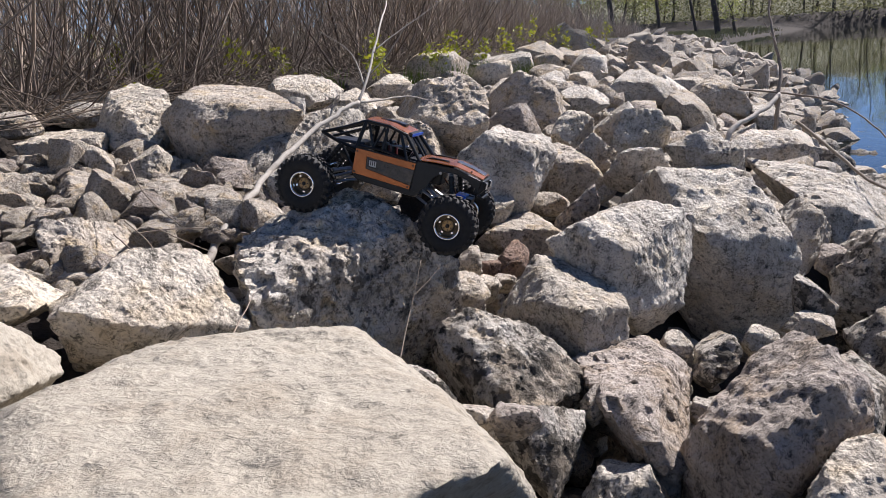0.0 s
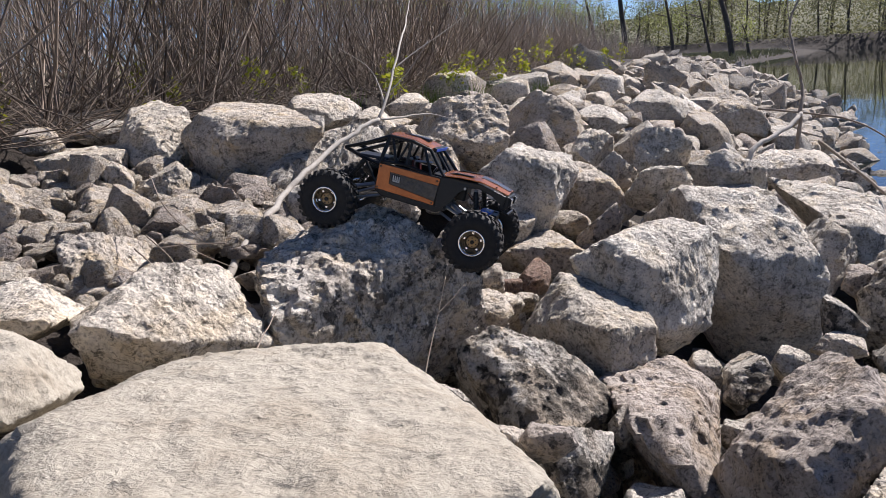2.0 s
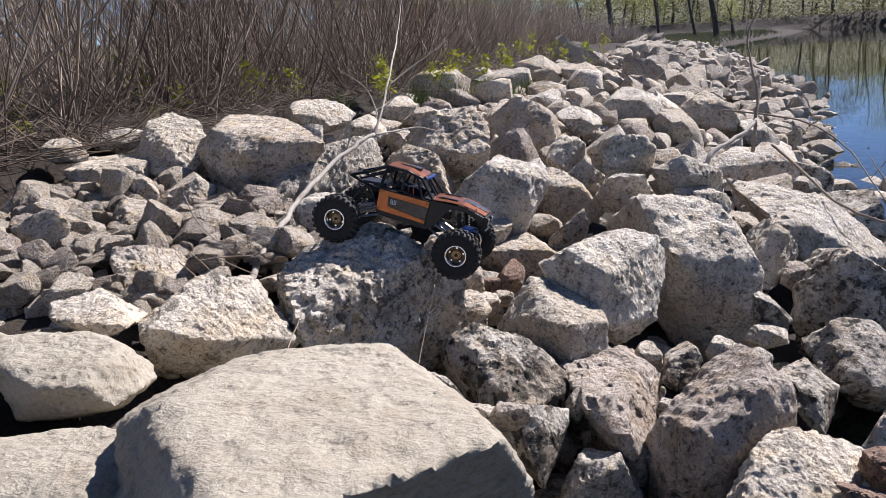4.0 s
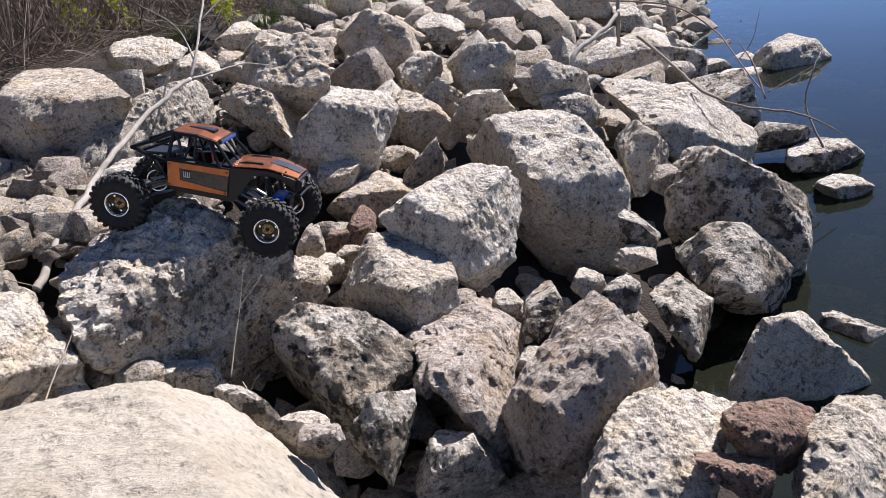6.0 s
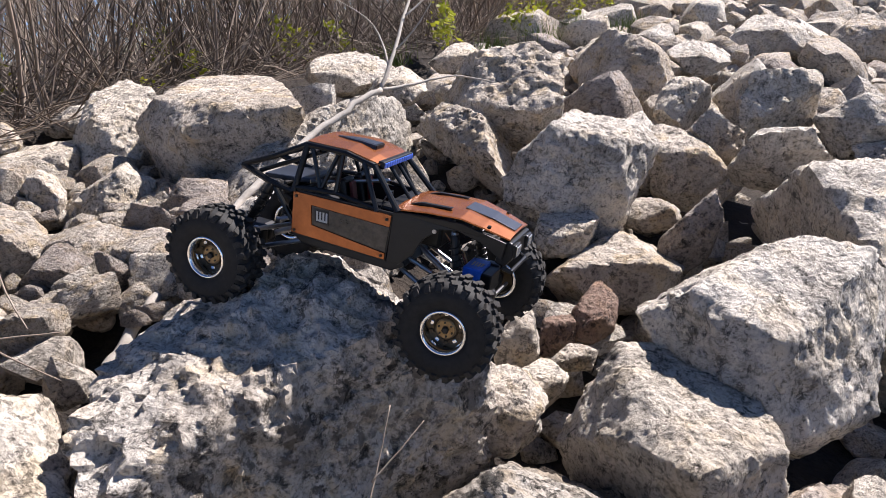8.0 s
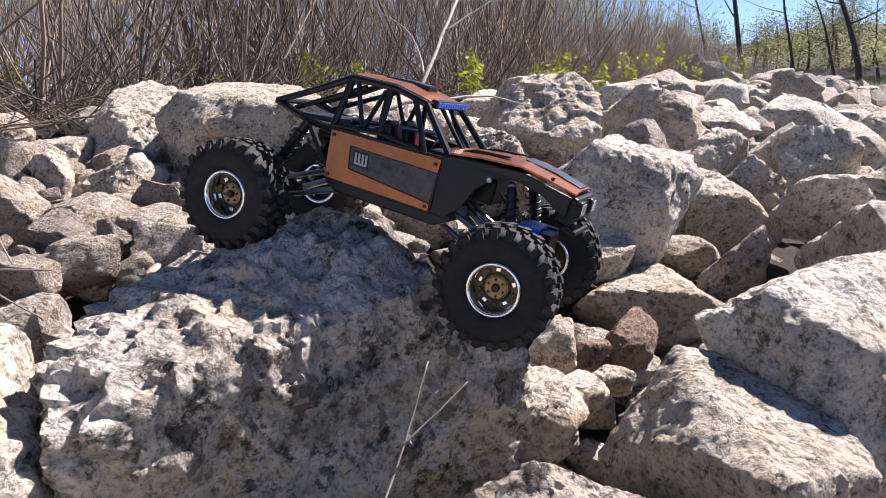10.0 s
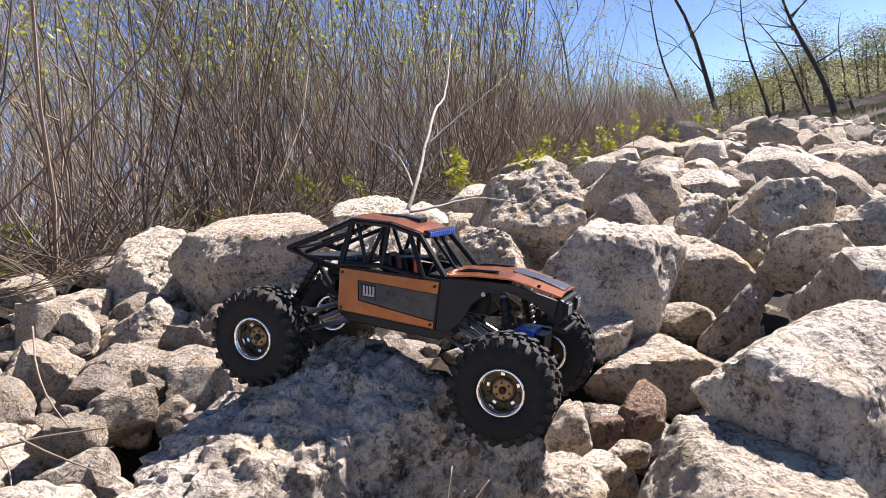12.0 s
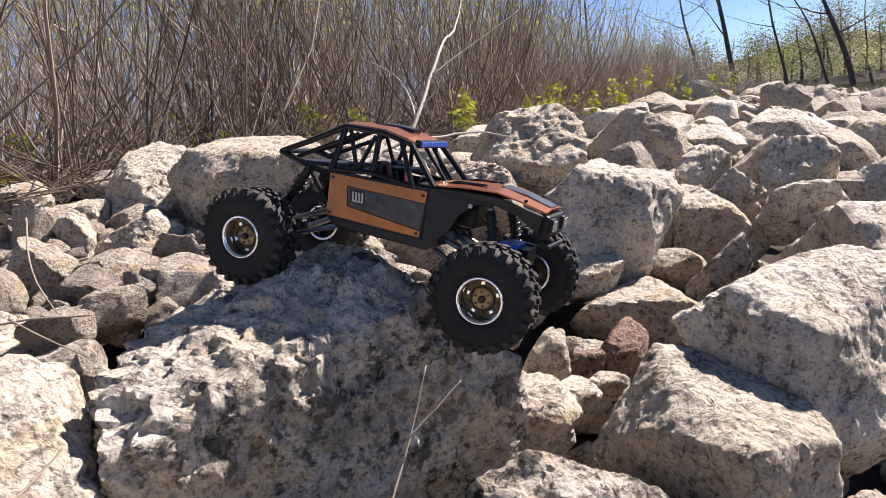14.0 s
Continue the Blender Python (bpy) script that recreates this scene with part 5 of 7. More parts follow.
truck = tagged(new("toy_truck"), "copper and black remote control rock crawler resting on a boulder", "toy truck")
truck.matrix_world = pose(0.036, 1.652, 0.767, 0, 0, TRUCK_YAW) @ pose(0, 0, 0, 0, TRUCK_PITCH, 0) @ pose(0, 0, 0, TRUCK_ROLL, 0, 0)


def wheel(x, side, steer=0.0, spin=0.0):
    """A wheel whose outer face looks towards side (-1 or 1) along y."""
    w = new("wheel")
    w.parent = truck
    w.matrix_basis = pose(x, side * (0.0970 if x > 0 else 0.0930), 0, 0, 0, steer + (180 if side > 0 else 0)) @ pose(0, 0, 0, 0, spin, 0)
    bm = bmesh.new()
    turned(bm, [(0.0255, -0.0195), (0.030, -0.0225), (0.040, -0.0245), (0.0495, -0.0235), (0.0535, -0.0205), (0.0555, -0.012), (0.0560, 0.0), (0.0555, 0.012), (0.0535, 0.0205), (0.0495, 0.0235), (0.040, 0.0245), (0.030, 0.0225), (0.0255, 0.0195)], 56)
    tyre = part("tyre", bm, RUBBER, w, "black rubber tyre", True)
    bm = bmesh.new()
    count = 24
    for k in range(count):
        for row, (y, half, shift) in enumerate(((-0.0155, 0.0095, 0.0), (0.0155, 0.0095, 0.5), (-0.0035, 0.0055, 0.35), (0.0050, 0.0055, 0.8))):
            a = 2 * math.pi * (k + shift) / count
            turn = Euler((0, -a, 0)).to_quaternion() @ Euler((radians((22, -22, -16, 16)[row]), 0, 0)).to_quaternion()
            r = 0.0568 if row > 1 else 0.0556
            box(bm, (r * math.cos(a), y, r * math.sin(a)), (0.0062, half * 1.25, 0.0068 if row < 2 else 0.0058), 0.0007, turn)
        for y in (-0.0226, 0.0226):
            a = 2 * math.pi * (k + (0.0 if y < 0 else 0.5)) / count
            turn = Euler((0, -a, 0)).to_quaternion() @ Euler((0, 0, radians(28 if y < 0 else -28))).to_quaternion()
            box(bm, (0.0520 * math.cos(a), y, 0.0520 * math.sin(a)), (0.0085, 0.0030, 0.0068), 0.0006, turn)
    tagged(part("tread", bm, LUG, tyre, "black knobbly tread with dusty lugs"), kind="stuff")
    bm = bmesh.new()
    turned(bm, [(0.0262, -0.0215), (0.0240, -0.0222), (0.0224, -0.0205), (0.0212, -0.0150), (0.0205, -0.0040), (0.0205, 0.0185), (0.0262, 0.0195)], 48)
    part("rim", bm, CHROME, w, "polished chrome rim", True)
    bm = bmesh.new()
    turned(bm, [(0.0208, -0.0050), (0.0208, -0.0020), (0.0, -0.0020), (0.0, -0.0062), (0.0125, -0.0062), (0.0140, -0.0050)], 40)
    part("wheel_disc", bm, mottled("dark_disc", (0.10, 0.075, 0.045), (0.05, 0.04, 0.03), 90.0, 0.4, 0.1, metal=0.8, depth=0.0003) if "dark_disc" not in bpy.data.materials else bpy.data.materials["dark_disc"], w, "dark bronze wheel disc")
    for k in range(10):
        a = 2 * math.pi * k / 10
        bm = bmesh.new()
        box(bm, (0.0168 * math.cos(a), -0.0060, 0.0168 * math.sin(a)), (0.0042, 0.0024, 0.0052), 0.0008, Euler((0, -a, 0)).to_quaternion())
        part("rim_tab", bm, CHROME if k % 2 == 0 else bpy.data.materials["dark_disc"], w)
    bm = bmesh.new()
    turned(bm, [(0.0118, -0.0060), (0.0118, -0.0086), (0.0100, -0.0096), (0.0, -0.0096), (0.0, -0.0060)], 32)
    part("hub", bm, BRONZE, w, "bronze hub face")
    bm = bmesh.new()
    turned(bm, [(0.0042, -0.0094), (0.0042, -0.0125), (0.0030, -0.0135), (0.0, -0.0135), (0.0, -0.0094)], 6)
    part("axle_nut", bm, BLACK, w, "black axle nut")
    for k in range(6):
        a = 2 * math.pi * (k + 0.5) / 6
        bm = bmesh.new()
        turned(bm, [(0.0013, -0.0094), (0.0013, -0.0108), (0.0, -0.0108), (0.0, -0.0094)], 6)
        part("wheel_bolt", bm, BLACK, w).location = (0.0080 * math.cos(a), 0, 0.0080 * math.sin(a))
    return w


wheel(-0.1515, -1, 0, 12)
wheel(0.156, -1, 5, 47)
wheel(-0.1515, 1, 0, 77)
wheel(0.156, 1, 5, 23)

# axles, gear housings, links
for x, label in ((-0.156, "black rear axle"), (0.156, "black front axle")):
    bm = bmesh.new()
    rod(bm, [(x, -0.085, 0), (x, -0.030, 0), (x, 0.030, 0), (x, 0.085, 0)], 0.0072, 12)
    box(bm, (x, 0.008, 0.002), (0.034, 0.036, 0.030), 0.007)
    box(bm, (x - 0.002, 0.008, 0.004), (0.044, 0.016, 0.018), 0.004)
    part("axle", bm, BLACK, truck, label)
    for s in (-1, 1):
        bm = bmesh.new()
        box(bm, (x, s * 0.077, 0.001), (0.018, 0.016, 0.022), 0.004)
        part("knuckle", bm, BLACK, truck)
for s in (-1, 1):
    for x0, z0, y0, x1, z1, y1, label in (
        (-0.145, -0.005, 0.050, -0.062, 0.026, 0.030, "steel lower rear link"), (-0.140, 0.018, 0.026, -0.072, 0.046, 0.034, "steel upper rear link"),
        (0.140, -0.003, 0.048, 0.060, 0.026, 0.030, "steel lower front link"), (0.136, 0.016, 0.026, 0.066, 0.042, 0.032, "dark upper front link")):
        bm = bmesh.new()
        rod(bm, [(x0, s * y0, z0), (x1, s * y1, z1)], 0.0030, 8)
        box(bm, (x0, s * y0, z0), (0.009, 0.007, 0.008), 0.002)
        part("link", bm, STEEL, truck, label)

# coil-over dampers
def damper(lower, upper, label):
    d = new("damper")
    d.parent = truck
    tagged(d, label)
    a, b = Vector(lower), Vector(upper)
    bm = bmesh.new()
    rod(bm, [a, a.lerp(b, 0.30)], 0.0017, 8)
    part("shaft", bm, STEEL, d, "steel damper shaft")
    bm = bmesh.new()
    rod(bm, [a.lerp(b, 0.28), a.lerp(b, 0.92), b], [0.0050, 0.0054, 0.0040], 12)
    part("damper_body", bm, BLACK, d)
    bm = bmesh.new()
    q = (b - a).to_track_quat("Z", "Y")
    turns, steps, length = 8, 14, (b - a).length
    coil = [a + q @ Vector((0.0072 * math.cos(2 * math.pi * k / steps), 0.0072 * math.sin(2 * math.pi * k / steps), length * (0.10 + 0.78 * k / (turns * steps)))) for k in range(turns * steps + 1)]
    rod(bm, coil, 0.00105, 5)
    part("spring", bm, BLACK, d, "black coil spring")
    for e in (a, b):
        bm = bmesh.new()
        bmesh.ops.create_uvsphere(bm, u_segments=10, v_segments=6, radius=0.0046, matrix=Matrix.Translation(e))
        part("ball_end", bm, STEEL, d)


for s in (-1, 1):
    damper((-0.150, s * 0.052, 0.010), (-0.107, s * 0.050, 0.092), "black rear coil-over damper")
    damper((0.148, s * 0.046, 0.012), (0.128, s * 0.040, 0.086), "black front coil-over damper")

# tub, skid plate, sides
bm = bmesh.new()
plate(bm, [(-0.074, 0.034), (-0.060, 0.026), (0.060, 0.024), (0.078, 0.034), (0.070, 0.046), (-0.076, 0.046)], -0.050, 0.050, 0.002)
part("skid_plate", bm, BLACK, truck, "black skid plate under the body")
bm = bmesh.new()
plate(bm, [(-0.072, 0.046), (0.060, 0.046), (0.062, 0.082), (0.030, 0.084), (-0.020, 0.066), (-0.070, 0.080)], -0.046, 0.046, 0.002)
part("tub", bm, BLACK, truck, "black interior tub")
PANEL = [(-0.0735, 0.0915), (0.0555, 0.0935), (0.0535, 0.0385), (-0.0715, 0.0405)]


def inset(outline, k):
    cx, cz = sum(p[0] for p in outline) / len(outline), sum(p[1] for p in outline) / len(outline)
    return [(cx + (x - cx) * k[0], cz + (z - cz) * k[1]) for x, z in outline]


for s in (-1, 1):
    y = s * 0.0575
    side = new("side_panel")
    side.parent = truck
    tagged(side, "copper painted side panel with a smoked window")
    bm = bmesh.new()
    plate(bm, inset(PANEL, (1.02, 1.10)), y - s * 0.0050, y - s * 0.0012, 0.0008)
    part("backing", bm, BLACK, side)
    bm = bmesh.new()
    outer = [(-0.0735, 0.0915), (0.0555, 0.0935), (0.0550, 0.0790), (-0.0480, 0.0800), (-0.0450, 0.0560), (0.0535, 0.0465), (0.0535, 0.0385), (-0.0715, 0.0405)]
    plate(bm, outer, y - s * 0.0012, y + s * 0.0008, 0.0004)
    part("painted_frame", bm, ORANGE, side, "copper orange painted frame")
    bm = bmesh.new()
    plate(bm, [(-0.0475, 0.0795), (0.0545, 0.0785), (0.0530, 0.0470), (-0.0445, 0.0565)], y - s * 0.0012, y - s * 0.0002, 0.0003)
    part("smoked_window", bm, SMOKE, side, "smoked dark side window")
    bm = bmesh.new()
    plate(bm, [(-0.0440, 0.0775), (-0.0245, 0.0772), (-0.0225, 0.0600), (-0.0415, 0.0608)], y - s * 0.0002, y + s * 0.0003)
    part("emblem_field", bm, BLACK, side)
    bm = bmesh.new()
    for k in range(4):
        x = -0.0405 + 0.0042 * k
        plate(bm, [(x, 0.0748), (x + 0.0024, 0.0748), (x + 0.0034, 0.0635), (x + 0.0010, 0.0635)], y + s * 0.0003, y + s * 0.0006)
    plate(bm, [(-0.0396, 0.0648), (-0.0250, 0.0648), (-0.0247, 0.0628), (-0.0394, 0.0628)], y + s * 0.0003, y + s * 0.00062)
    part("emblem", bm, WHITE_MARK, side, "white bar emblem")
    for x, z in ((-0.0690, 0.0865), (0.0505, 0.0875), (0.0490, 0.0425), (-0.0675, 0.0440)):
        bm = bmesh.new()
        turned(bm, [(0.0019, -0.0009), (0.0019, 0.0009), (0.0, 0.0009), (0.0, -0.0009)], 10)
        part("panel_screw", bm, BLACK, side).location = (x, y + s * 0.0010, z)
    # black front quarter, from the panel to the hood
    bm = bmesh.new()
    plate(bm, [(0.0560, 0.0985), (0.0555, 0.0380), (0.0700, 0.0360), (0.0860, 0.0520), (0.0960, 0.0740), (0.1140, 0.0900), (0.1340, 0.0930), (0.1620, 0.0860), (0.1880, 0.0700), (0.1900, 0.0920), (0.1360, 0.1030), (0.0900, 0.1020)], y - s * 0.0045, y - s * 0.0015, 0.0008)
    ob = part("front_quarter", bm, BLACK, truck, "black front side panel")
    for v in ob.data.vertices:
        v.co.y -= s * 0.012 * max(0.0, (v.co.x - 0.07) / 0.12)
    bm = bmesh.new()
    turned(bm, [(0.0026, -0.0012), (0.0026, 0.0012), (0.0, 0.0012), (0.0, -0.0012)], 14)
    part("body_clip", bm, STEEL, truck, "bright body screw").location = (0.108, y - s * 0.0042, 0.0870)

# roll cage
def cage(points, radius=0.0033):
    for s in (-1, 1):
        bm = bmesh.new()
        rod(bm, [(x, s * y, z) for x, y, z in points], radius, 8)
        part("cage_tube", bm, CAGE, truck)


RF, RR = (0.021, 0.044, 0.1415), (-0.067, 0.046, 0.1480)
cage([RF, (-0.015, 0.046, 0.1490), RR], 0.0036)
cage([(0.062, 0.056, 0.099), RF], 0.0036)
cage([(0.036, 0.0565, 0.093), (0.008, 0.046, 0.1430)], 0.0030)
cage([RR, (-0.074, 0.0565, 0.091)], 0.0040)
cage([RR, (-0.110, 0.048, 0.1240), (-0.157, 0.040, 0.1020)], 0.0036)
cage([(-0.050, 0.044, 0.1420), (-0.132, 0.040, 0.1000)], 0.0028)
cage([(-0.157, 0.040, 0.1020), (-0.112, 0.050, 0.0930), (-0.074, 0.0565, 0.0900)], 0.0040)
cage([(-0.060, 0.046, 0.1450), (-0.042, 0.052, 0.1010)], 0.0026)
cage([(-0.026, 0.046, 0.1440), (-0.040, 0.052, 0.1010)], 0.0026)
cage([(-0.020, 0.046, 0.1455), (-0.020, 0.054, 0.1010)], 0.0030)
cage([(-0.074, 0.0565, 0.0960), (-0.020, 0.054, 0.1010), (0.034, 0.056, 0.0960)], 0.0030)
cage([(-0.110, 0.049, 0.0930), (-0.070, 0.050, 0.0450)], 0.0032)
for x, y, z in (RF, RR, (-0.157, 0.040, 0.1020), (-0.074, 0.0565, 0.0910)):
    bm = bmesh.new()
    rod(bm, [(x, -y, z), (x, y, z)], 0.0032, 8)
    part("cross_tube", bm, CAGE, truck)
bm = bmesh.new()
rod(bm, [(-0.060, -0.044, 0.104), (0.010, 0.030, 0.108)], 0.0026, 8)
part("cross_brace", bm, STEEL, truck, "grey diagonal brace")
bm = bmesh.new()
rod(bm, [(0.060, -0.010, 0.100), (0.022, -0.010, 0.141)], 0.0024, 8)
rod(bm, [(0.060, 0.012, 0.100), (0.022, 0.012, 0.141)], 0.0024, 8)
part("windscreen_bar", bm, CAGE, truck)

# roof with its dark scoop, light bar
def sheet(rows, thick):
    """A bent plate from rows of (x, half width, z)."""
    bm = bmesh.new()
    up = [[bm.verts.new((x, y, z)) for y in (-w, -w * 0.45, w * 0.45, w)] for x, w, z in rows]
    for r in up:
        for v, k in zip(r, (0.0, 1.0, 1.0, 0.0)):
            v.co.z += 0.0026 * k
    lo = [[bm.verts.new(v.co - Vector((0, 0, thick))) for v in r] for r in up]
    for grid, flip in ((up, False), (lo, True)):
        for a, b in zip(grid, grid[1:]):
            for k in range(3):
                f = [a[k], b[k], b[k + 1], a[k + 1]]
                bm.faces.new(f if flip else f[::-1])
    rim = [r[0] for r in up] + up[-1][1:] + [r[3] for r in reversed(up[:-1])] + up[0][2:0:-1]
    rim2 = [r[0] for r in lo] + lo[-1][1:] + [r[3] for r in reversed(lo[:-1])] + lo[0][2:0:-1]
    for k in range(len(rim)):
        j = (k + 1) % len(rim)
        bm.faces.new((rim[k], rim[j], rim2[j], rim2[k]))
    bmesh.ops.recalc_face_normals(bm, faces=bm.faces[:])
    return bm


part("roof_panel", sheet([(-0.068, 0.045, 0.1520), (-0.015, 0.046, 0.1535), (0.014, 0.045, 0.1480), (0.026, 0.041, 0.1440)], 0.0016), ORANGE, truck, "copper painted roof panel")
bm = bmesh.new()                                       # a wedge: pointed behind, widening and rising to a closed front
rings = []
for x, w, low, high in ((-0.052, 0.0012, 0.1530, 0.1562), (-0.036, 0.0068, 0.1530, 0.1580), (-0.016, 0.0115, 0.1520, 0.1590), (0.004, 0.0140, 0.1490, 0.1582)):
    rings.append([bm.verts.new(c) for c in ((x, -w, low), (x, -w * 0.86, high - 0.0008), (x, -w * 0.6, high), (x, w * 0.6, high), (x, w * 0.86, high - 0.0008), (x, w, low))])
for one, two in zip(rings, rings[1:]):
    for k in range(6):
        bm.faces.new((one[k], two[k], two[(k + 1) % 6], one[(k + 1) % 6]))
bm.faces.new(rings[0])
bm.faces.new(rings[-1][::-1])
bmesh.ops.recalc_face_normals(bm, faces=bm.faces[:])
scoop = part("roof_scoop", bm, STRIPE, truck, "dark wedge-shaped roof scoop")
bm = bmesh.new()
# black plate on the closed front, for the shade inside a mouth
box(bm, (0.0046, 0, 0.1545), (0.0012, 0.0220, 0.0050), 0.0004)
part("scoop_mouth_shade", bm, BLACK, scoop, "black plate standing in for the dark of the scoop's mouth")
bm = bmesh.new()
box(bm, (0.0270, 0, 0.1432), (0.0085, 0.082, 0.0090), 0.0018)
light_bar = part("light_bar", bm, BLACK, truck, "black roof light bar with blue lenses")
bm = bmesh.new()
for k in range(12):
    box(bm, (0.0317, -0.0375 + 0.0068 * k, 0.1432), (0.0016, 0.0056, 0.0060), 0.0005)
part("light_lens", bm, BLUE_LENS, light_bar, "blue light bar lens")

# hood, front end
part("hood", sheet([(0.056, 0.054, 0.1015), (0.094, 0.052, 0.1065), (0.134, 0.048, 0.1085), (0.160, 0.044, 0.1035), (0.192, 0.037, 0.0955)], 0.0018), ORANGE, truck, "copper painted hood")
bm = bmesh.new()
for x0, z0, x1, z1, w in ((0.128, 0.1118, 0.160, 0.1072, 0.016), (0.160, 0.1072, 0.190, 0.0993, 0.0145)):
    turn = Euler((0, math.atan2(z0 - z1, x1 - x0), 0)).to_quaternion()
    box(bm, ((x0 + x1) / 2, 0.002, (z0 + z1) / 2), (math.hypot(x1 - x0, z1 - z0), w * 2, 0.0014), 0.0003, turn)
part("hood_stripe", bm, STRIPE, truck, "dark stripe on the hood")
for s in (-1, 1):
    bm = bmesh.new()
    plate(bm, [(0.066, 0.1050), (0.116, 0.1105), (0.118, 0.1125), (0.080, 0.1100)], s * 0.030 - 0.003, s * 0.030 + 0.003, 0.0006)
    part("hood_vent", bm, BLACK, truck, "black hood vent")
    bm = bmesh.new()
    turned(bm, [(0.0021, -0.001), (0.0021, 0.001), (0.0, 0.001), (0.0, -0.001)], 10)
    pin = part("hood_pin", bm, BLACK, truck)
    pin.matrix_basis = pose(0.166, s * 0.037, 0.1040, 90, 0, 0)
bm = bmesh.new()
plate(bm, [(0.184, 0.0930), (0.196, 0.0915), (0.198, 0.0720), (0.190, 0.0610), (0.178, 0.0640)], -0.037, 0.037, 0.0025)
part("nose", bm, BLACK, truck, "black front end")
for s in (-1, 1):
    lamp = new("headlight")
    lamp.parent = truck
    tagged(lamp, "clear square headlight")
    bm = bmesh.new()
    box(bm, (0.1975, s * 0.024, 0.0810), (0.006, 0.019, 0.016), 0.002)
    part("lamp_housing", bm, BLACK, lamp)
    bm = bmesh.new()
    box(bm, (0.2008, s * 0.024, 0.0810), (0.0016, 0.015, 0.012), 0.0006)
    part("lamp_glass", bm, CLEAR_LAMP, lamp, "clear lamp glass")
bm = bmesh.new()
rod(bm, [(0.188, -0.034, 0.060), (0.198, -0.030, 0.056), (0.198, 0.030, 0.056), (0.188, 0.034, 0.060)], 0.0028, 8)
part("bumper", bm, BLACK, truck, "black tube bumper")

# inside: seats, steering wheel, gearbox, servo
for s in (-1, 1):
    bm = bmesh.new()
    box(bm, (-0.020, s * 0.022, 0.092), (0.010, 0.030, 0.044), 0.004, Euler((0, radians(-14), 0)).to_quaternion())
    box(bm, (-0.002, s * 0.022, 0.074), (0.036, 0.030, 0.012), 0.004)
    part("seat", bm, BLACK, truck, "black bucket seat")
    bm = bmesh.new()
    box(bm, (-0.012, s * 0.022, 0.096), (0.004, 0.012, 0.030), 0.001, Euler((0, radians(-14), 0)).to_quaternion())
    part("seat_belt", bm, RED_PART, truck, "dark red seat belt")
bm = bmesh.new()
box(bm, (0.046, 0, 0.092), (0.022, 0.094, 0.016), 0.004)
part("dashboard", bm, BLACK, truck, "black dashboard")
bm = bmesh.new()
turned(bm, [(0.0110, -0.0010), (0.0122, 0.0), (0.0110, 0.0010), (0.0098, 0.0)], 20)
steering = part("steering_wheel", bm, STEEL, truck, "grey steering wheel")
steering.matrix_basis = pose(0.032, -0.020, 0.100, 0, 0, 90) @ pose(0, 0, 0, 20, 0, 0)
bm = bmesh.new()
box(bm, (-0.100, 0, 0.096), (0.066, 0.060, 0.006), 0.002, Euler((0, radians(-6), 0)).to_quaternion())
part("rear_deck", bm, STRIPE, truck, "dark rear deck plate")
bm = bmesh.new()
box(bm, (-0.090, 0, 0.070), (0.040, 0.050, 0.030), 0.005)
rod(bm, [(-0.112, -0.012, 0.066), (-0.084, -0.030, 0.066)], 0.010, 14)
part("motor", bm, BLACK, truck, "black motor and gearbox")
bm = bmesh.new()
box(bm, (0.090, 0.002, 0.070), (0.034, 0.050, 0.028), 0.004)
part("front_tray", bm, BLACK, truck)
bm = bmesh.new()
box(bm, (0.157, -0.026, 0.0440), (0.022, 0.040, 0.019), 0.0015)
box(bm, (0.157, -0.026, 0.0240), (0.012, 0.012, 0.026), 0.001)
servo = part("servo", bm, BLUE, truck, "blue steering servo on the front axle")
bm = bmesh.new()
box(bm, (0.163, -0.003, 0.0410), (0.030, 0.012, 0.022), 0.0015)
box(bm, (0.1745, -0.026, 0.0400), (0.013, 0.036, 0.020), 0.0015)
part("servo_end", bm, BLACK, servo)
bm = bmesh.new()
for k in range(4):
    box(bm, (0.153 + 0.0035 * k, -0.028, 0.0538), (0.0018, 0.014 - 0.002 * (k % 2), 0.0006))
part("servo_print", bm, WHITE_MARK, servo)
for k in range(3):
    bm = bmesh.new()
    z = 0.036 + 0.002 * k
    rod(bm, [(0.148, -0.026 + 0.003 * k, z), (0.138, -0.030 + 0.003 * k, z + 0.022), (0.122, -0.020, z + 0.026), (0.108, -0.012, 0.074)], 0.0009, 5)
    part("cable", bm, (BLACK, RED_PART, mottled("tan_wire", (0.45, 0.28, 0.14), (0.35, 0.2, 0.1), 90.0, 0.5, 0.0))[k], truck)
bm = bmesh.new()
rod(bm, [(0.172, -0.066, 0.004), (0.174, 0.066, 0.004)], 0.0026, 8)
part("steering_rod", bm, STEEL, truck, "steel steering rod")
bm = bmesh.new()
rod(bm, [(-0.132, 0.008, 0.006), (-0.062, 0.010, 0.044)], 0.0040, 10)
part("drive_shaft", bm, STEEL, truck, "steel rear drive shaft")
bm = bmesh.new()
rod(bm, [(0.132, 0.008, 0.006), (0.066, 0.010, 0.044)], 0.0040, 10)
part("drive_shaft", bm, STEEL, truck, "steel front drive shaft")

# ---- willow thicket along the top of the bank ----
FRONT_Y = [-8.0, 0.0, 2.0, 3.3, 4.8, 5.3, 7.8, 11.6, 16.7, 30.0, 46.0]
FRONT_X = [-4.8, -2.6, -1.95, -1.6, -1.35, -1.0, -0.55, 0.25, 1.35, 3.6, 6.4]
rng = np.random.default_rng(5)


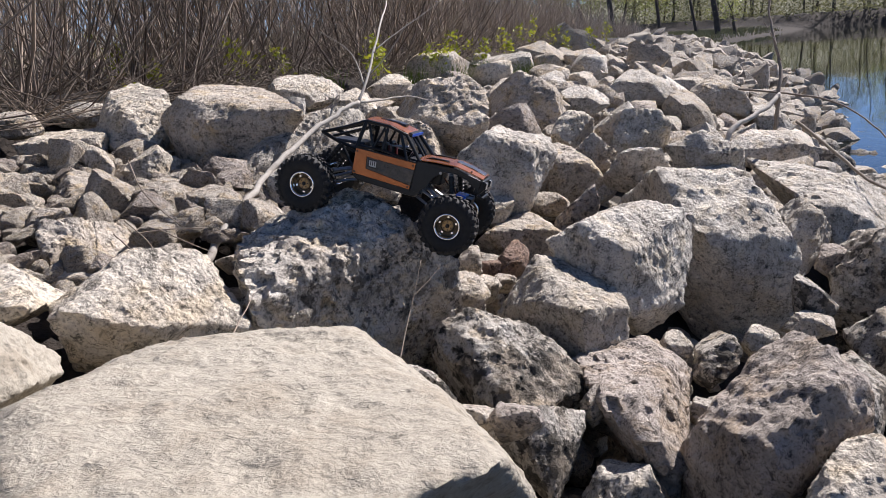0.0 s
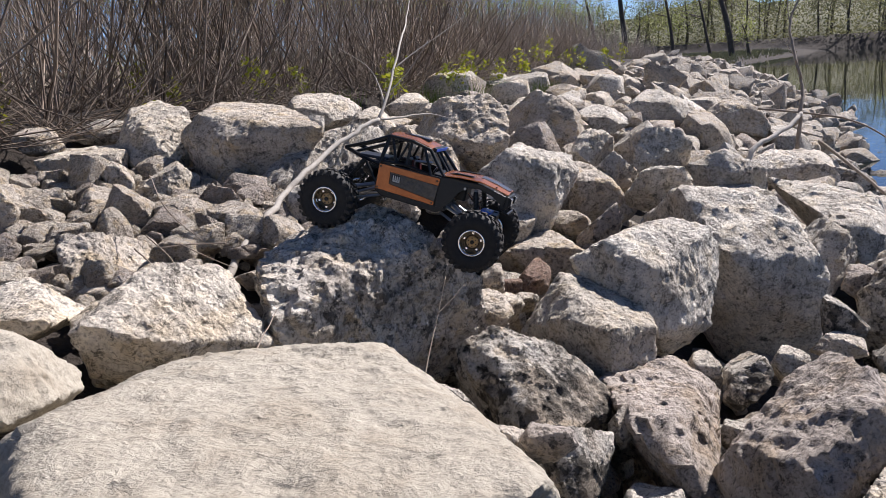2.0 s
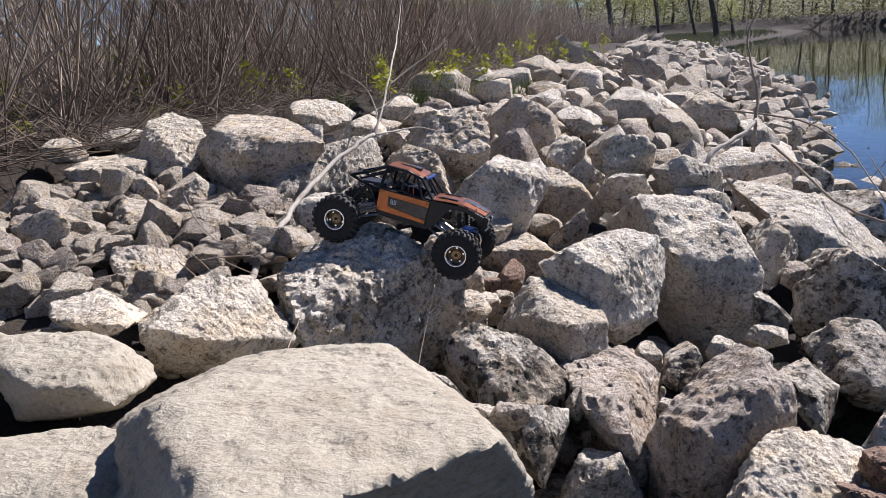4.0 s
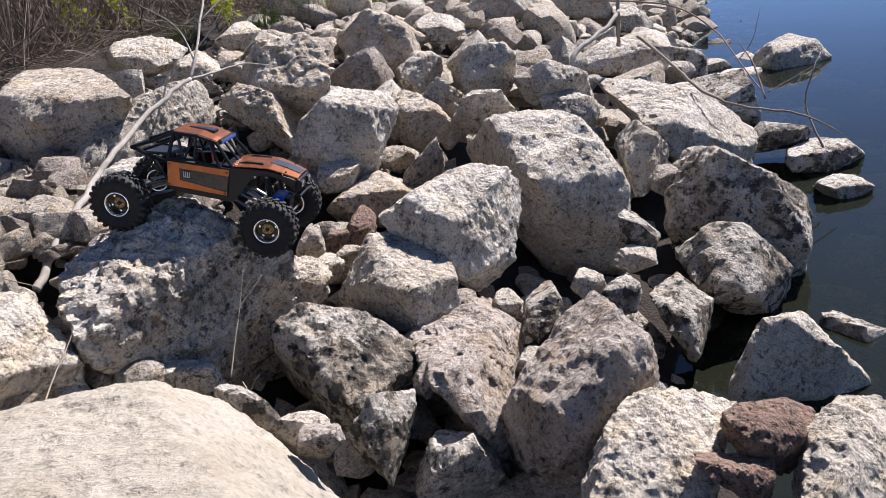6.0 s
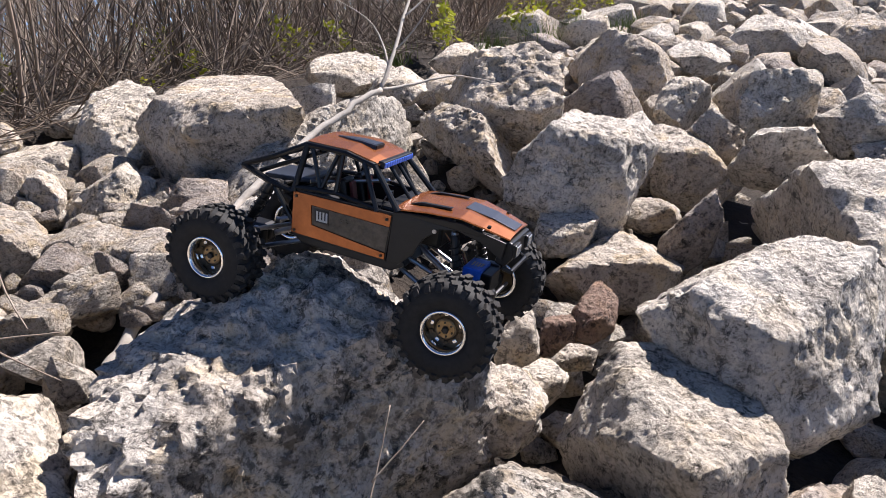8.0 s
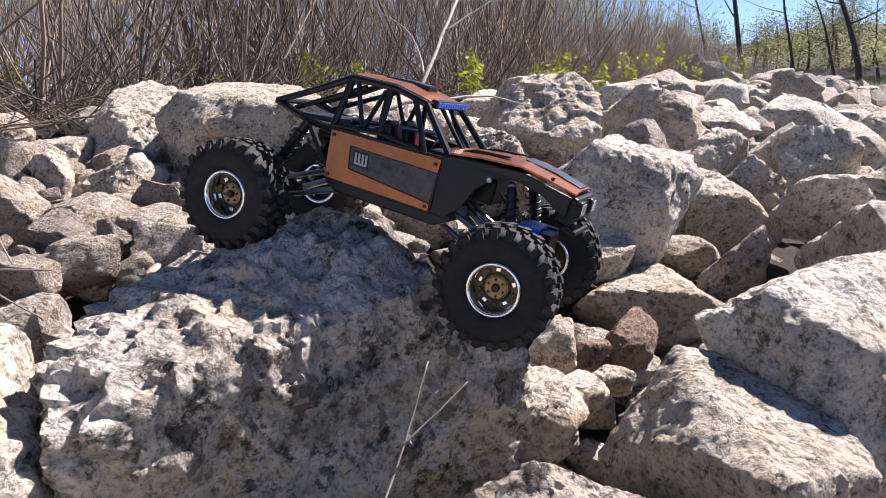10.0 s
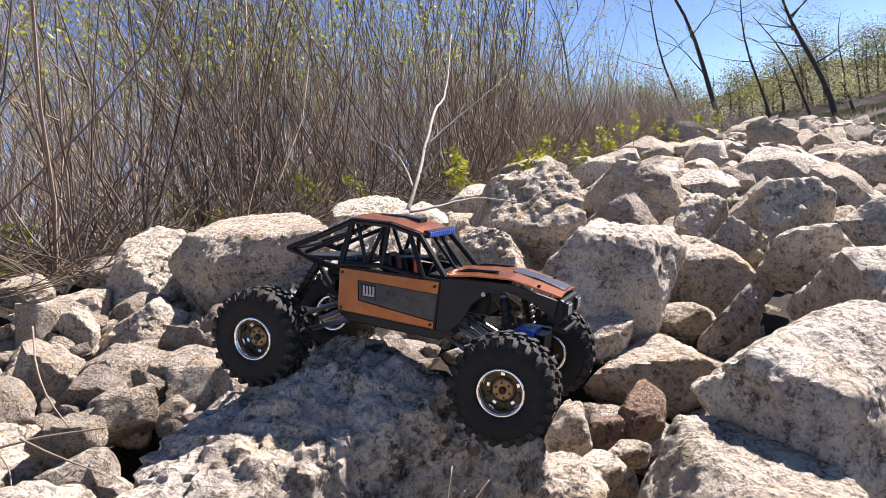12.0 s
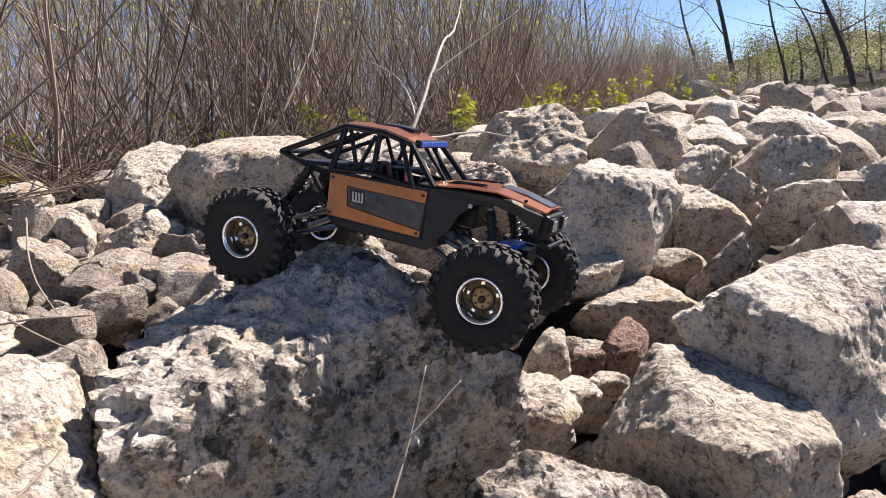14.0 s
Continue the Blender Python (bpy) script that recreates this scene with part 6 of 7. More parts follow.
def stems_of(bases, heights, lean, spread, steps=8):
    """Curved upright shoots from bases (n, 3); lean: outward direction (n, 2)."""
    n = len(bases)
    k = np.linspace(0, 1, steps)[None, :]
    a = rng.uniform(0, 2 * np.pi, n)
    bow = rng.normal(0, spread * 0.45, (n, 2))
    out = lean + rng.normal(0, spread * 0.4, (n, 2))
    x = bases[:, 0:1] + heights[:, None] * (out[:, 0:1] * k ** 0.8 + bow[:, 0:1] * np.sin(k * np.pi * 1.2) * 0.35)
    y = bases[:, 1:2] + heights[:, None] * (out[:, 1:2] * k ** 0.8 + bow[:, 1:2] * np.sin(k * np.pi * 1.1) * 0.35)
    z = bases[:, 2:3] + heights[:, None] * k * (1 - 0.25 * (out ** 2).sum(1)[:, None])
    wob = 0.012 * heights[:, None, None] * np.cumsum(rng.normal(0, 0.5, (n, steps, 3)), axis=1) * np.array([1, 1, 0.2])
    wob[:, 0] = 0
    return np.stack([x, y, z], -1) + wob


def leaf_quads(points, size, droop=0.4):
    """Small folded leaves at points."""
    n = len(points)
    d = rng.normal(size=(n, 3)) * np.array([1, 1, 0.6])
    d /= np.linalg.norm(d, axis=1, keepdims=True)
    s = np.cross(d, rng.normal(size=(n, 3)))
    s /= np.linalg.norm(s, axis=1, keepdims=True)
    size = np.asarray(size).reshape(-1, 1)
    p = [points, points + d * size * 0.5 + s * size * 0.28, points + d * size, points + d * size * 0.5 - s * size * 0.28]
    v = np.stack(p, 1).reshape(-1, 3)
    i = np.arange(n)[:, None] * 4
    return v, np.concatenate([i + np.array([[0, 1, 2]]), i + np.array([[0, 2, 3]])], 0)


def clump(x, y, count, tall, twigs, thick=1.0, steps=8, sides=3):
    """Bark and bud geometry of one many-stemmed shrub."""
    z = surface_top(x, y) - 0.05
    base = np.stack([x + rng.normal(0, 0.07, count), y + rng.normal(0, 0.07, count), np.full(count, z)], 1)
    lean = np.stack([rng.normal(0.03, 0.24, count), rng.normal(-0.03, 0.20, count)], 1)
    h = tall * rng.uniform(0.55, 1.05, count)
    path = stems_of(base, h, lean, 0.42, steps)
    r0 = thick * (0.0028 + 0.0062 * rng.random(count) ** 2)
    rad = r0[:, None] * (1 - 0.86 * np.linspace(0, 1, steps)[None, :] ** 0.9)
    v, f = tubes(path, rad, sides)
    tips = [path[:, steps // 2:].reshape(-1, 3)]
    if twigs:
        pick = rng.integers(0, count, twigs)
        at = rng.integers(1, steps - 2, twigs)
        start = path[pick, at]
        length = rng.uniform(0.25, 0.8, twigs)
        side = rng.normal(0, 0.32, (twigs, 2))
        tw = stems_of(start, length, side, 0.35, 5)
        tr = (thick * rng.uniform(0.0018, 0.0042, twigs))[:, None] * (1 - 0.75 * np.linspace(0, 1, 5)[None, :])
        v2, f2 = tubes(tw, tr, 3)
        f = f.tolist() + (f2 + len(v)).tolist()
        v = np.vstack([v, v2])
        tips.append(tw[:, 2:].reshape(-1, 3))
    else:
        f = f.tolist()
    tips = np.vstack(tips)
    tips = tips[tips[:, 2] > z + 0.9]
    return v, f, tips


def join(pieces):
    vs, fs, base = [], [], 0
    for v, f in pieces:
        vs.append(v)
        fs += [[i + base for i in q] for q in (f if isinstance(f, list) else f.tolist())]
        base += len(v)
    return np.vstack(vs), fs


front_row, stuff_bark, stuff_buds = [], [], []
for k in range(300):
    y = 0.6 + 15.5 * rng.random() ** 1.25
    back = 0.05 + 3.6 * rng.random() ** 1.2
    x = float(np.interp(y, FRONT_Y, FRONT_X)) - back
    near = back < 0.75 and y < 9 and len(front_row) < 46
    count = int(rng.integers(12, 19))
    v, f, tips = clump(x, y, count, rng.uniform(1.9, 3.1) * float(np.interp(y - back, [6.5, 9.0, 12.0, 15.0], [1, 0.85, 0.55, 0.38])), 36 if near else 24, sides=4 if near else 3)
    pick = tips[rng.integers(0, len(tips), int(len(tips) * 1.9))]
    pick = pick + rng.normal(0, 0.02, pick.shape)
    buds = leaf_quads(pick, rng.uniform(0.016, 0.038, len(pick)))
    if near:
        front_row.append((x, y, v, f, buds, count))
    else:
        stuff_bark.append((v, f))
        stuff_buds.append(buds)
for k in range(190):                                   # low brush further on, and taller growth behind
    y = 14.5 + 30 * rng.random() ** 1.2
    x = float(np.interp(y, FRONT_Y, FRONT_X)) - 0.1 - 6.0 * rng.random() ** 1.3
    v, f, tips = clump(x, y, int(rng.integers(9, 14)), rng.uniform(0.6, 1.3), 16, 1.5, 6)
    stuff_bark.append((v, f))
for k in range(190):
    y = -5.0 + 20.4 * rng.random()
    x = float(np.interp(y, FRONT_Y, FRONT_X)) - 3.4 - 6.0 * rng.random()
    v, f, tips = clump(x, y, 9, rng.uniform(2.6, 3.6), 9, 1.5, 6)
    stuff_bark.append((v, f))
    stuff_buds.append(leaf_quads(tips[rng.integers(0, len(tips), 60)], rng.uniform(0.025, 0.05, 60)))
for k in range(24):                                    # denser growth towards the end of the thicket
    y = 6.0 + 8.0 * rng.random()
    x = float(np.interp(y, FRONT_Y, FRONT_X)) - 0.15 - 2.6 * rng.random()
    v, f, tips = clump(x, y, 12, rng.uniform(2.0, 2.9) * float(np.interp(y, [8.0, 11.0, 14.0], [1, 0.72, 0.40])), 20, 1.2, 7)
    stuff_bark.append((v, f))
for x, y, v, f, buds, count in front_row:
    z = surface_top(x, y)
    shift = np.array([x, y, z])
    shrub = tagged(new("willow_shrub"), "bare brown willow shrub with budding shoots", "shrub", "willow shrubs")
    shrub.location = shift
    for k in range(count):                             # 32 corners and 28 faces to a stem
        new("stem", mesh_of("stem", v[k * 32:k * 32 + 32] - shift, f[:28], BARK_STEM, True)).parent = shrub
    spray = [[i - count * 32 for i in q] for q in f[count * 28:]]
    for nm, geo, mat in (("twig_spray", (v[count * 32:], spray), BARK), ("bud_cover", buds, BUD)):
        ob = tagged(new(nm, mesh_of(nm, geo[0] - shift, geo[1], mat, nm == "twig_spray")), kind="stuff")
        ob.parent = shrub
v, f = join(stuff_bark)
tagged(new("thicket", mesh_of("thicket", v, f, BARK_FAR_SKYLIT, True)), "dense bare reddish-brown willow thicket", "thicket", kind="stuff")
v, f = join(stuff_buds)
tagged(new("thicket_buds", mesh_of("thicket_buds", v, f, BUD)), "fresh green willow buds in the thicket", "buds", kind="stuff")

# dead twigs and leaf litter on the soil
count = 6000
y = 1.0 + 12 * rng.random(count) ** 1.6
x = np.interp(y, FRONT_Y, FRONT_X) + 0.35 - 2.0 * rng.random(count)
z = np.interp(bank_side(x, y), BANK_AT, BANK_Z) + 0.01
base = np.stack([x, y, z], 1)
a, ln = rng.uniform(0, 2 * np.pi, count), rng.uniform(0.08, 0.5, count)
k = np.linspace(0, 1, 4)[None, :]
path = np.stack([base[:, 0:1] + np.cos(a)[:, None] * ln[:, None] * k, base[:, 1:2] + np.sin(a)[:, None] * ln[:, None] * k,
                 base[:, 2:3] + rng.uniform(0, 1.0, count)[:, None] ** 2 * ln[:, None] * k], -1)
path += rng.normal(0, 0.008, path.shape)
v, f = tubes(path, np.repeat(rng.uniform(0.0008, 0.0032, count)[:, None], 4, 1), 3)
tagged(new("twig_litter", mesh_of("twig_litter", v, f, LITTER, True)), "dry twigs lying on the soil under the willows", "twigs", kind="stuff")


# ---- yellow-green sprouts at the foot of the thicket ----
def sprout(x, y, tall, stems, leaves, lift=0.0):
    z = surface_top(x, y) - 0.06 + lift
    base = np.tile([[x, y, z]], (stems, 1)) + rng.normal(0, 0.015, (stems, 3)) * np.array([1, 1, 0])
    path = stems_of(base, tall * rng.uniform(0.6, 1.0, stems), rng.normal(0, 0.12, (stems, 2)), 0.25, 7)
    rad = np.repeat(np.linspace(0.0035, 0.0012, 7)[None, :], stems, 0)
    v, f = tubes(path, rad, 4)
    spots = path[rng.integers(0, stems, leaves), rng.choice([3, 4, 5, 5, 6, 6, 6], leaves)] + rng.normal(0, 0.022, (leaves, 3))
    lv, lf = leaf_quads(spots, rng.uniform(0.018, 0.048, leaves))
    shift = np.array([x, y, z])
    ob = tagged(new("sprout"), "young plant with bright yellow-green spring leaves", "plant", "spring sprouts")
    ob.location = shift
    for nm, geo, mat in (("stalk", (v, f), TWIG), ("foliage", (lv, lf), LEAF)):
        c = tagged(new(nm, mesh_of(nm, geo[0] - shift, geo[1], mat, nm == "stalk")), kind="stuff")
        c.parent = ob


for x, y, tall, n, leaves in ((0.95, 8.37, 0.56, 1, 34), (0.42, 8.1, 0.36, 3, 40), (0.20, 7.8, 0.42, 3, 46), (0.02, 7.3, 0.34, 4, 60), (-0.16, 6.9, 0.30, 4, 60),
                              (-0.32, 6.2, 0.34, 5, 90), (-0.42, 5.7, 0.30, 5, 80), (-0.72, 5.2, 0.34, 5, 95), (-0.62, 4.9, 0.22, 4, 60), (-1.25, 4.9, 0.30, 4, 50),
                              (-1.45, 4.7, 0.34, 4, 55), (-1.75, 4.2, 0.22, 3, 26), (-1.62, 3.6, 0.16, 3, 18), (-2.0, 3.1, 0.18, 3, 18), (0.62, 9.4, 0.34, 3, 40), (1.15, 11.0, 0.40, 3, 40),
                              (-2.15, 4.6, 0.40, 4, 40), (-2.5, 5.2, 0.45, 4, 50), (-2.6, 3.9, 0.38, 4, 40)):
    sprout(x, y, tall, n, int(leaves * 1.6))


def tuft(x, y, blades, tall):
    z = surface_top(x, y) - 0.06
    base = np.tile([[x, y, z]], (blades, 1)) + rng.normal(0, 0.05, (blades, 3)) * np.array([1, 1, 0])
    path = stems_of(base, tall * rng.uniform(0.5, 1.0, blades), rng.normal(0, 0.35, (blades, 2)), 0.3, 4)
    v, f = tubes(path, np.repeat(np.linspace(0.0022, 0.0006, 4)[None, :], blades, 0), 3)
    shift = np.array([x, y, z])
    ob = new("grass_tuft", mesh_of("grass_tuft", v - shift, f, GRASS))
    ob.location = shift
    tagged(ob, "fresh green grass tuft between stones", "grass", kind="stuff")


for x, y in ((-0.25, 5.6), (-0.05, 5.9), (0.12, 6.1), (-0.52, 5.3), (0.25, 6.6), (-1.0, 5.0), (-0.12, 6.4)):
    tuft(x, y, 70, 0.16)


# ---- driftwood branches and twigs on the stones ----
def branch(name, label, runs, mat, group=""):
    """One branch: each run is a list of points and its thickness at both ends."""
    top = tagged(new(name), label, "branch", group)
    origin = Vector(runs[0][0][0])
    top.location = origin
    for i, (points, thick, thin) in enumerate(runs):
        pts = [Vector(p) - origin for p in points]
        fine = []
        for a in range(len(pts) - 1):
            p0, p1, p2, p3 = pts[max(a - 1, 0)], pts[a], pts[a + 1], pts[min(a + 2, len(pts) - 1)]
            for s in range(5):
                t = s / 5
                fine.append(0.5 * ((2 * p1) + (p2 - p0) * t + (2 * p0 - 5 * p1 + 4 * p2 - p3) * t * t + (3 * p1 - p0 - 3 * p2 + p3) * t ** 3))
        fine.append(pts[-1])
        fine = [p + Vector(rng.normal(0, thick * 0.22, 3)) * (0 < j < len(fine) - 1) for j, p in enumerate(fine)]
        n = len(fine) - 1
        bm = bmesh.new()
        rod(bm, fine, [thick + (thin - thick) * j / n for j in range(n + 1)], 8)
        part("limb" if i == 0 else "twig", bm, mat, top, smooth=True)


branch("dead_branch", "pale bleached dead branch leaning on a boulder", [
    ([(-0.412, 1.671, 0.618), (-0.407, 1.708, 0.635), (-0.405, 1.803, 0.672), (-0.395, 1.885, 0.699), (-0.392, 2.067, 0.751), (-0.376, 2.150, 0.779), (-0.331, 2.370, 0.840), (-0.273, 2.492, 0.885), (-0.235, 2.583, 0.903)], 0.0105, 0.007),
    ([(-0.235, 2.583, 0.903), (-0.214, 2.673, 0.989), (-0.213, 2.955, 1.166), (-0.252, 3.292, 1.252), (-0.257, 3.568, 1.481)], 0.0055, 0.002),
    ([(-0.235, 2.583, 0.903), (-0.178, 2.670, 0.901), (-0.096, 2.780, 0.900), (-0.002, 2.829, 0.866)], 0.0045, 0.0012),
    ([(-0.221, 2.629, 0.948), (-0.257, 2.700, 1.021), (-0.292, 2.714, 1.075), (-0.401, 2.778, 1.141)], 0.0032, 0.001),
    ([(-0.204, 2.770, 1.066), (-0.144, 2.840, 1.113), (-0.059, 2.916, 1.171), (0.006, 2.987, 1.221)], 0.003, 0.0008),
    ([(-0.210, 2.673, 0.989), (-0.151, 2.715, 1.047), (-0.085, 2.771, 1.147)], 0.0025, 0.0008),
], DRIFT)
branch("driftwood_branch", "white peeled branch lying on the riprap", [
    ([(1.103, 3.420, 0.587), (1.142, 3.460, 0.642), (1.224, 3.539, 0.678), (1.348, 3.666, 0.724), (1.399, 3.732, 0.756)], 0.012, 0.009),
], DRIFT)
branch("driftwood_branch", "grey-brown dead branch standing up from the riprap", [
    ([(1.390, 3.740, 0.60), (1.399, 3.745, 0.756), (1.425, 3.819, 0.869), (1.411, 3.911, 1.007), (1.411, 4.005, 1.148), (1.459, 4.058, 1.246), (1.541, 4.133, 1.372)], 0.010, 0.003),
    ([(1.411, 4.005, 1.148), (1.410, 4.052, 1.234), (1.434, 4.119, 1.349)], 0.003, 0.0012),
    ([(1.426, 3.828, 0.897), (1.403, 3.851, 0.982), (1.357, 3.874, 1.069)], 0.003, 0.0012),
], TWIG)
branch("twig_branch", "long thin dry twig lying over boulders by the water", [
    ([(1.485, 3.752, 0.628), (1.565, 3.519, 0.529), (1.630, 3.289, 0.441), (1.746, 3.175, 0.382), (1.922, 3.174, 0.336), (2.048, 3.166, 0.280), (2.152, 3.152, 0.208)], 0.0075, 0.003),
], TWIG, "dry twigs")
branch("twig_branch", "thin dry twig arching over boulders by the water", [
    ([(1.451, 4.715, 0.711), (1.673, 4.618, 0.683), (1.853, 4.411, 0.647), (1.977, 4.179, 0.541), (2.021, 3.934, 0.407), (2.054, 3.688, 0.275)], 0.006, 0.003),
    ([(2.021, 3.934, 0.407), (2.101, 3.964, 0.491), (2.152, 4.006, 0.620)], 0.003, 0.001),
], TWIG, "dry twigs")
branch("twig_branch", "dark twig standing in the shallow water", [
    ([(2.069, 3.135, 0.169), (2.058, 3.282, 0.316), (2.102, 3.322, 0.440), (2.168, 3.397, 0.502)], 0.005, 0.002),
], TWIG, "dry twigs")
branch("twig_branch", "dark thin twig standing in the shallow water", [
    ([(2.012, 3.584, 0.287), (2.016, 3.727, 0.417), (1.987, 3.862, 0.528)], 0.006, 0.002),
    ([(2.028, 3.593, 0.313), (2.157, 3.616, 0.360), (2.273, 3.636, 0.400)], 0.003, 0.001),
], TWIG, "dry twigs")
branch("twig_branch", "dry twig lying on loose rubble", [
    ([(-0.438, 1.458, 0.750), (-0.384, 1.483, 0.751), (-0.318, 1.517, 0.744)], 0.0018, 0.001),
    ([(-0.390, 1.463, 0.758), (-0.335, 1.459, 0.731), (-0.281, 1.456, 0.708)], 0.0014, 0.0007),
], TWIG, "dry twigs")
branch("twig_branch", "dry twig leaning over loose stones", [
    ([(-0.559, 1.692, 0.864), (-0.506, 1.629, 0.815), (-0.444, 1.571, 0.782), (-0.368, 1.515, 0.751)], 0.0016, 0.0009),
], TWIG, "dry twigs")
branch("twig_branch", "dry forked twig among loose stones", [
    ([(-0.480, 1.455, 0.752), (-0.424, 1.428, 0.716), (-0.396, 1.404, 0.701)], 0.0015, 0.0009),
    ([(-0.458, 1.464, 0.777), (-0.411, 1.455, 0.735), (-0.383, 1.430, 0.713)], 0.0013, 0.0007),
], TWIG, "dry twigs")
branch("twig_branch", "thin dry stalk in front of a boulder", [
    ([(0.107, 1.321, 0.339), (0.099, 1.371, 0.393), (0.083, 1.420, 0.424), (0.067, 1.448, 0.436)], 0.003, 0.001),
    ([(0.083, 1.420, 0.424), (0.101, 1.434, 0.446), (0.111, 1.439, 0.454)], 0.002, 0.001),
], DRIFT, "dry twigs")
branch("twig_branch", "thin dark stalk before a boulder face", [
    ([(0.105, 1.290, 0.539), (0.113, 1.352, 0.589), (0.121, 1.397, 0.630), (0.132, 1.439, 0.686)], 0.0015, 0.0007),
    ([(0.121, 1.386, 0.631), (0.147, 1.411, 0.653), (0.167, 1.435, 0.671)], 0.0013, 0.0006),
], TWIG, "dry twigs")
branch("twig_branch", "thin dry stem rising past a pale slab", [
    ([(-0.101, 1.073, 0.661), (-0.110, 1.135, 0.673), (-0.113, 1.200, 0.687), (-0.113, 1.228, 0.697)], 0.0015, 0.0007),
], TWIG, "dry twigs")

# ---- trees on the gravel bar and the far bank ----
rng = np.random.default_rng(31)


def tree_bones(x, y, tall, lean, thick, limbs, sway=0.05):
    """Trunk and limbs: paths with thickness; the tips for leaves."""
    z = surface_top(x, y) - 0.3
    k = np.linspace(0, 1, 9)
    trunk = np.stack([x + lean[0] * tall * k ** 1.2 + sway * tall * np.sin(k * 5 + rng.uniform(0, 6)) * k, y + lean[1] * tall * k, z + tall * k], 1)
    runs = [(trunk, thick * (1 - 0.8 * k))]
    tips = [trunk[6:]]
    for i in range(limbs):
        at = rng.uniform(0.28, 0.95)
        j = at * 8
        p = trunk[int(j)] + (trunk[min(int(j) + 1, 8)] - trunk[int(j)]) * (j - int(j))
        a = rng.uniform(0, 2 * np.pi)
        ln = tall * rng.uniform(0.22, 0.45) * (1.15 - at * 0.6)
        q = np.linspace(0, 1, 7)
        limb = np.stack([p[0] + np.cos(a) * ln * q, p[1] + np.sin(a) * ln * q, p[2] + ln * rng.uniform(0.25, 0.9) * q ** 1.2], 1) + rng.normal(0, ln * 0.022, (7, 3)) * q[:, None]
        r = thick * 0.38 * (1 - at * 0.6)
        runs.append((limb, r * (1 - 0.85 * q)))
        tips.append(limb[3:])
        for m in range(3):
            s = limb[rng.integers(2, 7)]
            b = a + rng.normal(0, 0.9)
            l2 = ln * rng.uniform(0.25, 0.55)
            q2 = np.linspace(0, 1, 5)
            sub = np.stack([s[0] + np.cos(b) * l2 * q2, s[1] + np.sin(b) * l2 * q2, s[2] + l2 * rng.uniform(-0.1, 0.9) * q2], 1) + rng.normal(0, l2 * 0.04, (5, 3)) * q2[:, None]
            runs.append((sub, r * 0.38 * (1 - 0.8 * q2)))
            tips.append(sub[2:])
    return runs, np.vstack(tips)


def tree(label, x, y, tall, lean=(0, 0), thick=0.2, limbs=9, leaves=0, size=0.3, cloud=0.6, mat=None, group="", dark=None):
    runs, tips = tree_bones(x, y, tall, lean, thick, limbs)
    ob = tagged(new("tree"), label, "tree", group)
    shift = np.array([x, y, surface_top(x, y)])
    ob.location = shift
    geo = [tubes(p[None], r[None], 6 if i == 0 else 4) for i, (p, r) in enumerate(runs)]
    v, f = geo[0]
    c = new("trunk", mesh_of("trunk", v - shift, f, TRUNK, True))
    c.parent = ob
    v, f = join(geo[1:])
    c = tagged(new("branchwork", mesh_of("branchwork", v - shift, f, TRUNK, True)), kind="stuff")
    c.parent = ob
    if leaves:
        spots = tips[rng.integers(0, len(tips), leaves)] + rng.normal(0, cloud, (leaves, 3))
        v, f = leaf_quads(spots, rng.uniform(0.6, 1.4, leaves) * size)
        c = new("crown", mesh_of("crown", v - shift, f, mat or FOREST))
        c.parent = ob


BAR = "bare dark tree leaning over the gravel bar"
for x, y, tall, lx, thick, limbs in ((5.2, 56, 14, -0.20, 0.22, 9), (12.4, 58, 11, -0.22, 0.24, 10), (11.2, 59, 8, -0.30, 0.13, 8), 
                                   (13.6, 58, 2.6, -0.25, 0.16, 3), (3.0, 52, 11, -0.16, 0.12, 7), (-3.0, 46, 10, -0.1, 0.12, 8), (9.0, 62, 11, -0.10, 0.14, 9)):
    tree(BAR, x, y, tall, (lx, 0.03), thick, limbs, 500, 0.10, 0.5, BUD, "bar trees")
FAR = "budding green tree of the woods on the far bank"
for k in range(74):
    x = -14 + 118 * (k + rng.uniform(-0.4, 0.4)) / 74
    y = (99 - 0.35 * max(x - 20, 0)) + rng.uniform(0, 13)
    tall = rng.uniform(6.4, 10.4) * (1.0 if x > 16 else 0.66)
    leafy = rng.random()
    tree(FAR, x, y, tall, (rng.normal(0, 0.06), 0), rng.uniform(0.10, 0.22), 8, int(1400 + 1200 * leafy), 0.13, 0.8, FOREST if leafy > 0.45 else BUD, "far woods")
